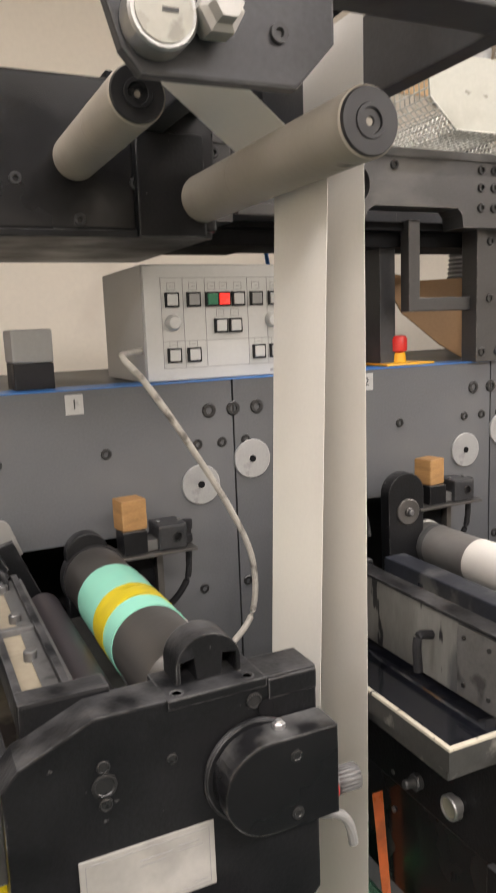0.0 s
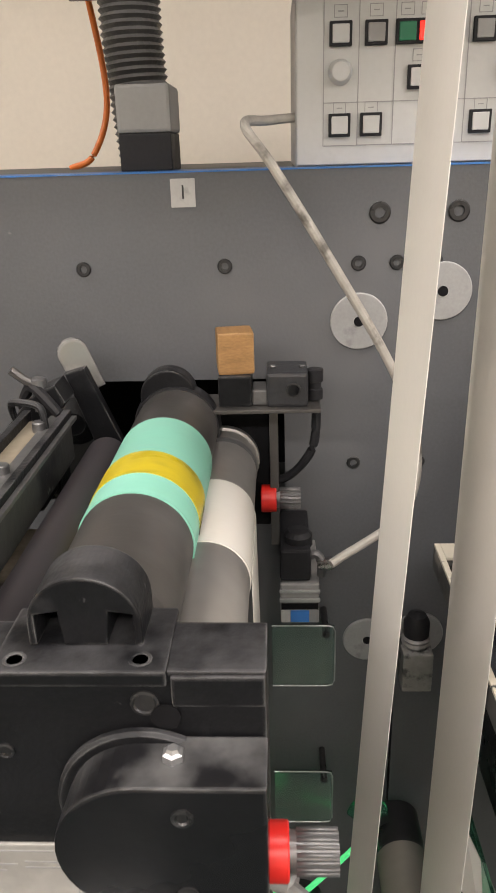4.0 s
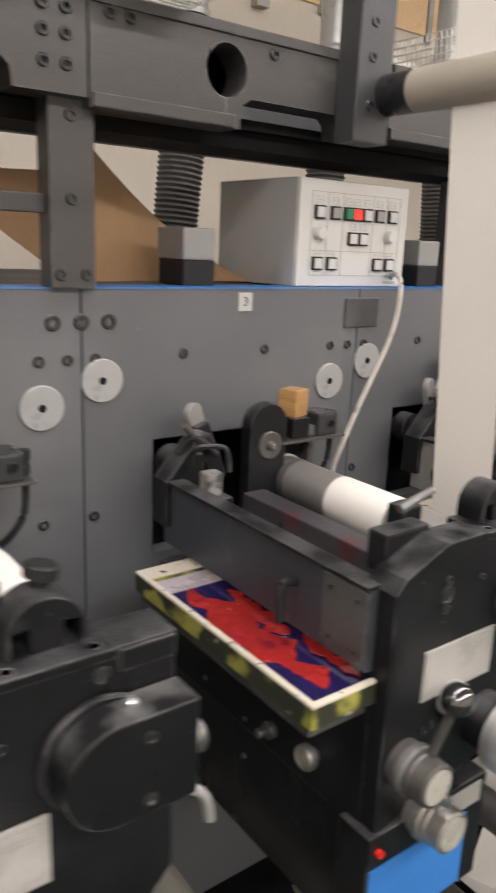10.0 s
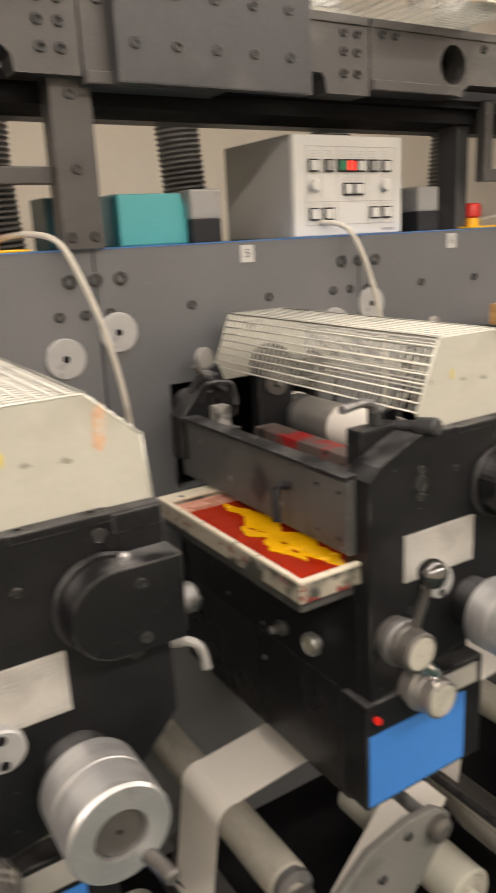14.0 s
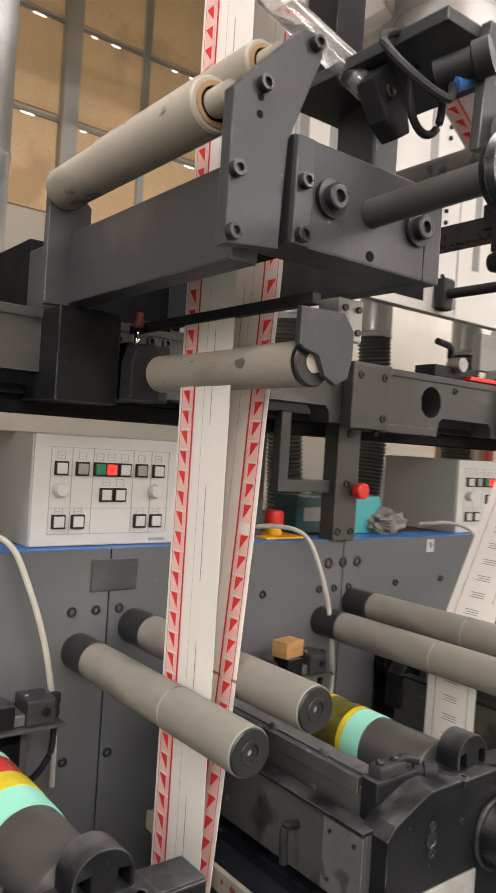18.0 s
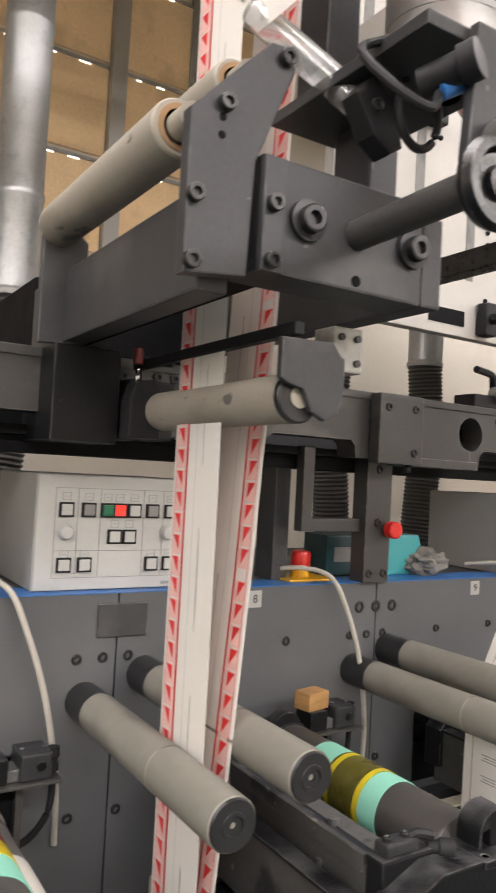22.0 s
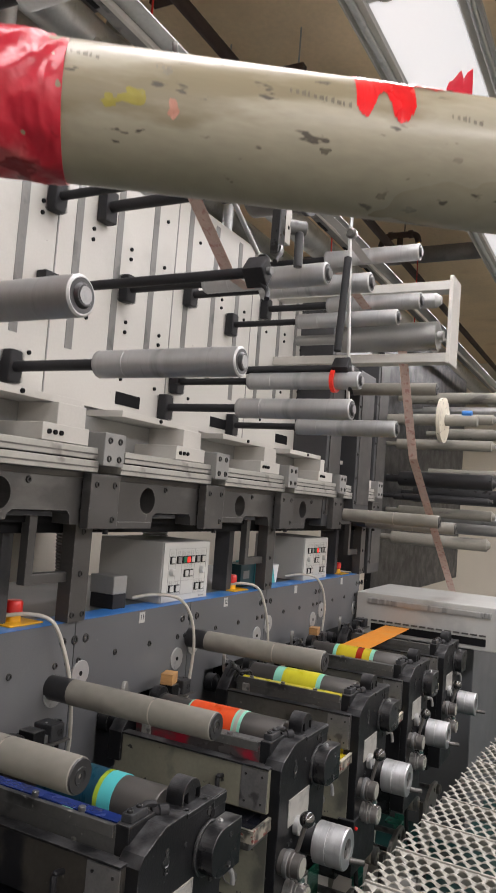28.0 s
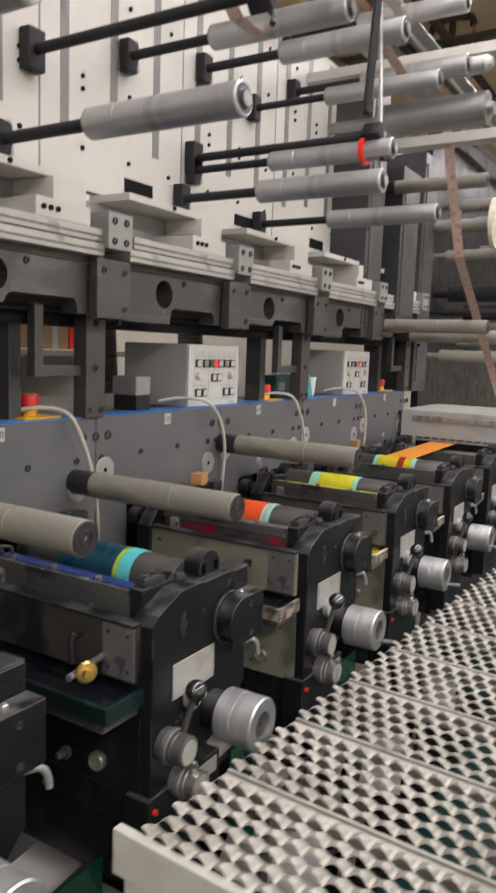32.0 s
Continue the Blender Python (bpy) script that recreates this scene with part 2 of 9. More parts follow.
M = dict(
    panel=mat("grey_painted_steel", (0.10, 0.104, 0.111), 0.5, 0, 0.16, 3.5, 260, 0.06, spots=(0.122, 0.125, 0.13), spot_scale=2.3, spot_amount=0.4, specks=(0.17, 0.17, 0.17), speck_scale=45, speck_amount=0.235),
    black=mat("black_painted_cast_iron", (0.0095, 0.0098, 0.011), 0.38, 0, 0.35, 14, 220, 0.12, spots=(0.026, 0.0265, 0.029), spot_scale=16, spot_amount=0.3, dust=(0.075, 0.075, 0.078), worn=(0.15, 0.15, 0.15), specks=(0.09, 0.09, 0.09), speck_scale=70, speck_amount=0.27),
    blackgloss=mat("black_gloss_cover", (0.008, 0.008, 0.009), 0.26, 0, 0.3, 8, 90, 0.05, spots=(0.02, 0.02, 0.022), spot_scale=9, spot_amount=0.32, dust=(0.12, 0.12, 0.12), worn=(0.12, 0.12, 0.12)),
    dark=mat("black_plastic", (0.018, 0.018, 0.02), 0.55, 0, 0.25, 30, 200, 0.05),
    # near-black: shade in openings and under parts put into colour; also small holes
    hole=mat("shaded_machine_inside", (0.008, 0.008, 0.009), 0.7, 0, 0.4, 12, 90, 0.05),
    beam=mat("dark_grey_steel_beam", (0.07, 0.068, 0.067), 0.42, 0.3, 0.2, 6, 180, 0.05, spots=(0.13, 0.126, 0.12), spot_scale=3, spot_amount=0.42, worn=(0.26, 0.25, 0.24), stretch=(1, 1, 2)),
    towergrey=mat("anthracite_steel", (0.055, 0.056, 0.06), 0.42, 0.25, 0.2, 7, 160, 0.05, spots=(0.09, 0.09, 0.093), spot_scale=4, spot_amount=0.4, worn=(0.2, 0.2, 0.2), specks=(0.14, 0.14, 0.14), speck_scale=50, speck_amount=0.25),
    roller=mat("grey_rubber_roller", (0.235, 0.224, 0.194), 0.65, 0, 0.2, 10, 150, 0.08, spots=(0.155, 0.146, 0.128), spot_scale=9, spot_amount=0.44, stretch=(1, 0.35, 1), specks=(0.09, 0.084, 0.075), speck_scale=18, speck_amount=0.345),
    paleroller=mat("beige_plasma_coated_roller", (0.34, 0.31, 0.26), 0.6, 0, 0.12, 10, 300, 0.06, spots=(0.25, 0.228, 0.19), spot_scale=8, spot_amount=0.4, specks=(0.12, 0.11, 0.1), speck_scale=22, speck_amount=0.34, stretch=(1, 0.5, 1)),
    rollend=mat("black_roller_end", (0.03, 0.03, 0.032), 0.35, 0.3, 0.2, 20, 100, 0.04),
    steel=mat("brushed_steel", (0.36, 0.36, 0.35), 0.36, 0.8, 0.12, 8, 200, 0.03, spots=(0.24, 0.235, 0.23), spot_scale=6, spot_amount=0.35),
    cylsteel=mat("worn_steel_cylinder", (0.37, 0.36, 0.345), 0.36, 0.7, 0.18, 8, 200, 0.03, spots=(0.33, 0.32, 0.3), spot_scale=7, spot_amount=0.4, stretch=(1, 0.3, 1)),
    dullsteel=mat("dull_grey_steel", (0.17, 0.17, 0.17), 0.42, 0.5, 0.2, 30, 200, 0.06, spots=(0.08, 0.08, 0.08), spot_scale=25, spot_amount=0.4),
    inkroller=mat("black_rubber_with_dried_ink", (0.03, 0.027, 0.03), 0.4, 0, 0.3, 6, 90, 0.05, spots=(0.055, 0.048, 0.052), spot_scale=5, spot_amount=0.4, stretch=(1, 0.15, 1)),
    cupgrey=mat("scratched_clear_plastic", (0.24, 0.236, 0.224), 0.2, 0, 0.2, 30, 120, 0.03, spots=(0.23, 0.227, 0.216), spot_scale=20, spot_amount=0.4, coat=0.4),
    clampwhite=mat("grimy_white_block", (0.22, 0.217, 0.205), 0.5, 0, 0.2, 30, 120, 0.08, spots=(0.06, 0.06, 0.058), spot_scale=45, spot_amount=0.44),
    innerblue=mat("blue_black_smeared_steel", (0.045, 0.05, 0.065), 0.35, 0.4, 0.3, 12, 90, 0.08, spots=(0.16, 0.165, 0.17), spot_scale=14, spot_amount=0.38),
    innerviolet=mat("violet_smeared_steel", (0.07, 0.065, 0.075), 0.35, 0.4, 0.3, 12, 90, 0.08, spots=(0.14, 0.04, 0.045), spot_scale=9, spot_amount=0.4),
    innerred=mat("red_smeared_steel", (0.11, 0.085, 0.08), 0.35, 0.2, 0.3, 12, 90, 0.08, spots=(0.3, 0.012, 0.014), spot_scale=15, spot_amount=0.42, specks=(0.03, 0.03, 0.03), speck_scale=30, speck_amount=0.36),
    barblue=mat("blue_grey_steel_bar", (0.055, 0.06, 0.072), 0.4, 0.35, 0.2, 8, 120, 0.06, spots=(0.13, 0.13, 0.14), spot_scale=9, spot_amount=0.4, worn=(0.25, 0.25, 0.25)),
    drip=mat("stained_drip_plate", (0.32, 0.28, 0.21), 0.5, 0, 0.2, 12, 90, 0.06, spots=(0.08, 0.07, 0.06), spot_scale=12, spot_amount=0.42),
    inkthin=mat("thin_red_ink_film", (0.5, 0.16, 0.12), 0.25, 0, 0.12, 18, 60, 0.05, coat=0.4),
    traydirty=mat("ink_spattered_tray_side", (0.3, 0.28, 0.23), 0.5, 0, 0.2, 14, 90, 0.08, spots=(0.045, 0.045, 0.04), spot_scale=22, spot_amount=0.46, specks=(0.16, 0.03, 0.025), speck_scale=50, speck_amount=0.36),
    traylime=mat("lime_stained_tray_side", (0.3, 0.29, 0.06), 0.45, 0, 0.3, 14, 90, 0.08, spots=(0.03, 0.032, 0.02), spot_scale=18, spot_amount=0.56, specks=(0.3, 0.28, 0.22), speck_scale=40, speck_amount=0.34),
    trayblack=mat("black_stained_tray_side", (0.05, 0.05, 0.048), 0.45, 0, 0.3, 14, 90, 0.08, spots=(0.2, 0.19, 0.17), spot_scale=30, spot_amount=0.37),
    alu=mat("satin_aluminium", (0.5, 0.505, 0.51), 0.4, 0.8, 0.18, 5, 300, 0.03, spots=(0.33, 0.335, 0.34), spot_scale=5, spot_amount=0.42, stretch=(0.6, 4.0, 0.6), specks=(0.2, 0.2, 0.2), speck_scale=14, speck_amount=0.31),
    wheelalu=mat("turned_aluminium_wheel", (0.5, 0.51, 0.52), 0.36, 0.75, 0.14, 12, 300, 0.03, spots=(0.38, 0.385, 0.39), spot_scale=10, spot_amount=0.4, stretch=(1, 5, 1), worn=(0.75, 0.75, 0.75)),
    drumalu=mat("satin_steel_drum", (0.36, 0.355, 0.345), 0.42, 0.75, 0.08, 4, 300, 0.02, spots=(0.29, 0.29, 0.285), spot_scale=3, spot_amount=0.42, stretch=(0.5, 0.5, 3)),
    dialface=mat("yellowed_dial_face", (0.4, 0.39, 0.34), 0.3, 0, 0.12, 30, 150, 0.02, spots=(0.28, 0.27, 0.23), spot_scale=40, spot_amount=0.38, coat=0.5),
    tagpale=mat("worn_white_tag", (0.42, 0.42, 0.41), 0.5, 0, 0.1, 40, 200, 0.02, spots=(0.33, 0.33, 0.32), spot_scale=60, spot_amount=0.4),
    trayteal=mat("teal_stained_tray", (0.006, 0.016, 0.017), 0.4, 0, 0.3, 14, 90, 0.06, spots=(0.015, 0.075, 0.07), spot_scale=18, spot_amount=0.36),
    arm=mat("grey_swing_arm", (0.17, 0.168, 0.16), 0.45, 0.2, 0.15, 10, 150, 0.04, spots=(0.1, 0.1, 0.095), spot_scale=9, spot_amount=0.4, worn=(0.35, 0.35, 0.34)),
    acrylic=mat("clear_acrylic", (0.85, 0.87, 0.87), 0.12, 0, 0.05, 20, 90, 0.04, specks=(0.5, 0.5, 0.5), speck_scale=30, speck_amount=0.3),
    chrome=mat("chrome", (0.75, 0.75, 0.75), 0.12, 1.0, 0.05, 10, 100, 0.0),
    cylgrey=mat("dark_steel_plate_cylinder", (0.10, 0.095, 0.09), 0.38, 0.5, 0.15, 12, 300, 0.05, spots=(0.15, 0.145, 0.14), spot_scale=5, spot_amount=0.4),
    mint=mat("mint_green_plate", (0.28, 0.66, 0.52), 0.42, 0, 0.06, 20, 200, 0.03),
    yellow=mat("yellow_inked_plate", (0.62, 0.5, 0.02), 0.35, 0, 0.12, 30, 200, 0.05, spots=(0.4, 0.33, 0.03), spot_scale=20, spot_amount=0.4),
    red=mat("red_plastic", (0.62, 0.02, 0.015), 0.35, 0, 0.08, 20, 150, 0.02),
    inkred=mat("wet_red_ink", (0.55, 0.012, 0.008), 0.12, 0, 0.12, 18, 60, 0.1, coat=0.6, spots=(0.42, 0.06, 0.03), spot_scale=7, spot_amount=0.4),
    inkblue=mat("wet_dark_blue_ink", (0.018, 0.012, 0.075), 0.15, 0, 0.25, 18, 60, 0.06, coat=0.6),
    inkredpool=mat("dull_red_ink_film", (0.36, 0.022, 0.02), 0.2, 0, 0.25, 30, 90, 0.08, coat=0.4, spots=(0.2, 0.012, 0.03), spot_scale=22, spot_amount=0.38),
    inkorange=mat("wet_brick_red_ink", (0.36, 0.022, 0.006), 0.15, 0, 0.15, 18, 60, 0.06, coat=0.6),
    inkgold=mat("golden_yellow_ink_film", (0.86, 0.46, 0.008), 0.2, 0, 0.1, 30, 90, 0.05, coat=0.4),
    inklilac=mat("pale_lilac_ink_film", (0.42, 0.38, 0.42), 0.3, 0, 0.15, 20, 60, 0.05, spots=(0.6, 0.42, 0.3), spot_scale=9, spot_amount=0.42),
    inkpale=mat("pale_salmon_ink_film", (0.55, 0.27, 0.2), 0.3, 0, 0.15, 20, 60, 0.05, spots=(0.4, 0.1, 0.06), spot_scale=14, spot_amount=0.38),
    inkblack=mat("wet_black_ink", (0.01, 0.011, 0.016), 0.1, 0, 0.2, 12, 60, 0.06, coat=0.8),
    inkyellow=mat("wet_yellow_ink", (0.7, 0.55, 0.02), 0.15, 0, 0.15, 14, 60, 0.06, coat=0.6),
    tray=mat("white_enamel_tray_with_ink_stains", (0.6, 0.56, 0.46), 0.45, 0, 0.1, 20, 120, 0.05, spots=(0.3, 0.26, 0.2), spot_scale=14, spot_amount=0.36, specks=(0.05, 0.05, 0.05), speck_scale=55, speck_amount=0.35),
    bluetape=mat("blue_protective_film", (0.035, 0.16, 0.46), 0.4, 0, 0.15, 14, 120, 0.04, spots=(0.11, 0.24, 0.5), spot_scale=9, spot_amount=0.4),
    bluelabel=mat("blue_sticker", (0.035, 0.17, 0.5), 0.45, 0, 0.1, 10, 100, 0.02),
    wood=mat("bare_wood_block", (0.36, 0.2, 0.075), 0.6, 0, 0.35, 30, 200, 0.12, stretch=(1, 0.25, 3), each=0.15, spots=(0.2, 0.1, 0.035), spot_scale=22, spot_amount=0.36, worn=(0.5, 0.33, 0.15)),
    disc=mat("ground_steel_disc", (0.36, 0.365, 0.365), 0.45, 0.35, 0.12, 30, 300, 0.04, spots=(0.26, 0.26, 0.26), spot_scale=30, spot_amount=0.4, worn=(0.6, 0.6, 0.6)),
    bolt=mat("oiled_steel_bolt", (0.045, 0.045, 0.046), 0.32, 0.6, 0.2, 60, 300, 0.05),
    washer=mat("grey_steel_washer", (0.2, 0.2, 0.2), 0.35, 0.7, 0.2, 60, 300, 0.05),
    boxgrey=mat("light_grey_enamelled_sheet", (0.42, 0.42, 0.405), 0.42, 0, 0.06, 6, 200, 0.04, spots=(0.36, 0.36, 0.35), spot_scale=5, spot_amount=0.4),
    face=mat("white_control_panel", (0.52, 0.525, 0.51), 0.4, 0, 0.05, 8, 150, 0.03, spots=(0.44, 0.445, 0.43), spot_scale=9, spot_amount=0.4),
    line=mat("grey_printed_line", (0.3, 0.3, 0.3), 0.5, 0, 0.1),
    whiteplastic=mat("white_button", (0.75, 0.75, 0.73), 0.35, 0, 0.06, 30, 200, 0.02),
    green=mat("green_button", (0.01, 0.16, 0.075), 0.35, 0, 0.1, 30, 200, 0.02),
    redlit=mat("red_lit_button", (0.95, 0.03, 0.02), 0.3, 0, 0.05, glow=0.8),
    yellowp=mat("yellow_plastic", (0.8, 0.42, 0.01), 0.4, 0, 0.08, 20, 150, 0.02),
    paper=mat("white_paper_web", (0.78, 0.757, 0.71), 0.6, 0, 0.03, 4, 160, 0.03),
    print_red=mat("red_printing", (0.72, 0.03, 0.03), 0.45, 0, 0.06, 30, 200, 0.0),
    pink=mat("pale_pink_printing", (0.84, 0.55, 0.51), 0.5, 0, 0.06, 30, 200, 0.0),
    ink=mat("black_printing", (0.03, 0.03, 0.032), 0.5, 0, 0.1),
    greyprint=mat("grey_printing", (0.32, 0.32, 0.32), 0.5, 0, 0.1),
    wall=mat("cream_painted_wall", (0.70, 0.65, 0.56), 0.75, 0, 0.06, 2.5, 60, 0.06, spots=(0.62, 0.57, 0.49), spot_scale=1.6, spot_amount=0.38),
    ceiling=mat("tan_concrete_ceiling", (0.88, 0.715, 0.50), 0.85, 0, 0.12, 2.2, 40, 0.12, spots=(0.76, 0.6, 0.41), spot_scale=1.1, spot_amount=0.42),
    floor=mat("dark_green_painted_floor", (0.006, 0.03, 0.028), 0.4, 0, 0.4, 4, 80, 0.08, spots=(0.03, 0.03, 0.028), spot_scale=5, spot_amount=0.45),
    duct=mat("black_corrugated_hose", (0.075, 0.073, 0.07), 0.45, 0, 0.25, 20, 150, 0.04),
    galv=mat("galvanised_sheet", (0.46, 0.475, 0.48), 0.38, 0.65, 0.14, 14, 100, 0.04, spots=(0.37, 0.38, 0.385), spot_scale=20, spot_amount=0.4),
    guard=mat("white_powder_coated_wire_mesh", (0.62, 0.62, 0.57), 0.45, 0, 0.08, 20, 150, 0.04, spots=(0.5, 0.5, 0.46), spot_scale=14, spot_amount=0.34),
    guardend=mat("white_guard_plate", (0.43, 0.43, 0.375), 0.45, 0, 0.08, 8, 150, 0.04, spots=(0.36, 0.35, 0.295), spot_scale=5, spot_amount=0.4, specks=(0.25, 0.24, 0.2), speck_scale=26, speck_amount=0.31),
    upper=mat("light_grey_machine_plate", (0.5, 0.487, 0.455), 0.45, 0, 0.06, 4, 150, 0.03, spots=(0.43, 0.42, 0.39), spot_scale=2.5, spot_amount=0.4, specks=(0.3, 0.29, 0.27), speck_scale=30, speck_amount=0.26),
    cablepale=mat("pale_grey_cable", (0.47, 0.45, 0.40), 0.5, 0, 0.12, 40, 150, 0.03, spots=(0.36, 0.335, 0.28), spot_scale=20, spot_amount=0.4),
    cable=mat("grey_cable", (0.40, 0.38, 0.34), 0.5, 0, 0.2, 40, 150, 0.03, spots=(0.13, 0.12, 0.105), spot_scale=26, spot_amount=0.42),
    cardboard=mat("brown_cardboard", (0.34, 0.21, 0.11), 0.8, 0, 0.1, 8, 120, 0.06),
    teal=mat("teal_plastic", (0.06, 0.36, 0.38), 0.4, 0, 0.08, 10, 120, 0.03),
    darkteal=mat("dark_teal_plastic", (0.01, 0.055, 0.068), 0.4, 0, 0.08, 10, 120, 0.03),
    rag=mat("grey_rag", (0.2, 0.19, 0.175), 0.9, 0, 0.2, 30, 200, 0.2),
    # redfilm specks: pale stretch marks and small crease highlights put into the colour
    redfilm=mat("glossy_red_stretch_film", (0.84, 0.016, 0.01), 0.26, 0, 0.2, 12, 90, 0.7, coat=0.25, spots=(0.66, 0.012, 0.014), spot_scale=14, spot_amount=0.42, specks=(0.85, 0.15, 0.12), speck_scale=60, speck_amount=0.26),
    pinktape=mat("crumpled_pink_red_tape", (0.5, 0.02, 0.04), 0.35, 0, 0.2, 9, 60, 0.5, spots=(0.6, 0.13, 0.14), spot_scale=11, spot_amount=0.38, specks=(0.28, 0.01, 0.018), speck_scale=24, speck_amount=0.38),
    darkred=mat("dull_dark_red_plastic", (0.14, 0.02, 0.018), 0.45, 0, 0.2, 30, 150, 0.04),
    redtape=mat("bright_red_tape", (0.72, 0.015, 0.02), 0.3, 0, 0.15, 12, 70, 0.3, coat=0.3, spots=(0.8, 0.1, 0.1), spot_scale=16, spot_amount=0.36),
    pipestain=mat("yellow_ink_on_paint", (0.34, 0.29, 0.04), 0.4, 0, 0.2, 20, 90, 0.04, spots=(0.3, 0.28, 0.17), spot_scale=30, spot_amount=0.44),
    pipegrime=mat("dark_ink_on_paint", (0.19, 0.17, 0.13), 0.45, 0, 0.3, 20, 90, 0.05, spots=(0.25, 0.23, 0.18), spot_scale=34, spot_amount=0.45),
    oldpipe=mat("old_painted_pipe", (0.37, 0.34, 0.26), 0.33, 0, 0.16, 5, 90, 0.06, spots=(0.25, 0.215, 0.14), spot_scale=9, spot_amount=0.46, stretch=(0.5, 0.5, 1.8), specks=(0.1, 0.088, 0.07), speck_scale=60, speck_amount=0.325),
    grating=mat("galvanised_grating", (0.35, 0.337, 0.302), 0.5, 0.3, 0.2, 14, 120, 0.06, spots=(0.25, 0.235, 0.205), spot_scale=7, spot_amount=0.42, specks=(0.34, 0.12, 0.07), speck_scale=24, speck_amount=0.235),
    frosted=mat("fluorescent_diffuser", (1.0, 0.95, 0.93), 0.4, 0, 0.0, bump=0.0, glow=0.62),
    # tan: brown reflections put into the pane colour, with a slight daylight glow
    tan=mat("frosted_pane_tan_reflections", (0.72, 0.5, 0.27), 0.5, 0, 0.18, 3, 80, 0.05, spots=(0.55, 0.36, 0.18), spot_scale=3.5, spot_amount=0.42, glow=0.1),
    daylight=mat("daylight_gap", (1.0, 0.95, 0.85), 0.5, 0, 0, bump=0, glow=3.0),
    bar6=mat("yellow_stained_bar", (0.16, 0.16, 0.135), 0.5, 0.1, 0.15, 8, 120, 0.06, spots=(0.36, 0.34, 0.03), spot_scale=7, spot_amount=0.4, specks=(0.06, 0.06, 0.055), speck_scale=22, speck_amount=0.34),
    bar7=mat("red_stained_bar", (0.17, 0.15, 0.14), 0.45, 0.1, 0.15, 8, 120, 0.06, spots=(0.15, 0.03, 0.035), spot_scale=8, spot_amount=0.42, specks=(0.05, 0.045, 0.045), speck_scale=22, speck_amount=0.34),
    bar8=mat("grimy_grey_bar", (0.075, 0.075, 0.073), 0.45, 0.15, 0.25, 9, 120, 0.08, spots=(0.022, 0.022, 0.024), spot_scale=10, spot_amount=0.45, specks=(0.2, 0.195, 0.18), speck_scale=34, speck_amount=0.3, worn=(0.22, 0.22, 0.21)),
    bar10=mat("blue_ink_chamber", (0.012, 0.03, 0.17), 0.25, 0.1, 0.2, 9, 120, 0.08, spots=(0.02, 0.02, 0.04), spot_scale=10, spot_amount=0.4),
    bar12=mat("yellow_ink_chamber", (0.55, 0.5, 0.02), 0.3, 0.0, 0.2, 9, 120, 0.08, spots=(0.3, 0.28, 0.05), spot_scale=10, spot_amount=0.4),
    bar2=mat("ink_scratched_steel_bar", (0.2, 0.2, 0.19), 0.42, 0.2, 0.25, 8, 120, 0.08, spots=(0.1, 0.103, 0.105), spot_scale=14, spot_amount=0.44, specks=(0.012, 0.012, 0.014), speck_scale=34, speck_amount=0.38, worn=(0.34, 0.34, 0.33), stretch=(1, 1, 0.3)),
    plateA=mat("dark_grey_casting", (0.028, 0.029, 0.032), 0.42, 0, 0.3, 14, 220, 0.12, spots=(0.07, 0.072, 0.075), spot_scale=12, spot_amount=0.33),
    balldark=mat("polished_dark_ball", (0.14, 0.14, 0.14), 0.12, 0.9, 0.1, 20, 100, 0.0),
    orange=mat("orange_printed_web", (0.75, 0.28, 0.02), 0.45, 0, 0.1, 12, 90, 0.02),
    orangefilm=mat("translucent_orange_film", (0.7, 0.18, 0.06), 0.3, 0, 0.15, 20, 90, 0.05, spots=(0.45, 0.14, 0.06), spot_scale=14, spot_amount=0.4),
    greenpane=mat("faintly_green_clear_sheet", (0.75, 0.95, 0.85), 0.08, 0, 0.03, 8, 60, 0.0),
    orangehose=mat("orange_air_hose", (0.8, 0.2, 0.03), 0.4, 0, 0.1, 12, 90, 0.02),
    pinkweb=mat("pink_printed_web", (0.52, 0.39, 0.34), 0.55, 0, 0.15, 40, 200, 0.02, spots=(0.4, 0.22, 0.2), spot_scale=60, spot_amount=0.42),
    redbright=mat("bright_red_plastic", (0.82, 0.035, 0.018), 0.35, 0, 0.06, 20, 150, 0.02),
    railgrey=mat("worn_aluminium_profile", (0.4, 0.395, 0.37), 0.42, 0.3, 0.15, 12, 150, 0.05, spots=(0.2, 0.195, 0.18), spot_scale=9, spot_amount=0.4, worn=(0.5, 0.49, 0.46)),
    greenacrylic=mat("green_tinted_acrylic", (0.25, 0.75, 0.5), 0.08, 0, 0.05, 8, 60, 0.0),
    # limeclip: own glow stands in for a green lamp beneath the units
    limeclip=mat("glowing_green_plastic", (0.08, 0.62, 0.2), 0.35, 0, 0.15, 20, 100, 0.02, glow=0.7),
    tealclip=mat("sea_green_plastic", (0.03, 0.2, 0.14), 0.4, 0, 0.15, 20, 100, 0.02, spots=(0.03, 0.05, 0.045), spot_scale=25, spot_amount=0.42),
    greenguard=mat("green_tinted_guard", (0.008, 0.05, 0.03), 0.15, 0, 0.2, 8, 60, 0.02, coat=0.5),
    ductgrey=mat("grey_painted_duct", (0.17, 0.165, 0.17), 0.5, 0.2, 0.2, 5, 80, 0.05, spots=(0.24, 0.235, 0.235), spot_scale=4, spot_amount=0.42),
    rust=mat("dark_rusty_pipe", (0.07, 0.045, 0.04), 0.6, 0.2, 0.2, 12, 100, 0.08),
    brass=mat("brass", (0.55, 0.36, 0.1), 0.3, 0.9, 0.1, 20, 100, 0.03),
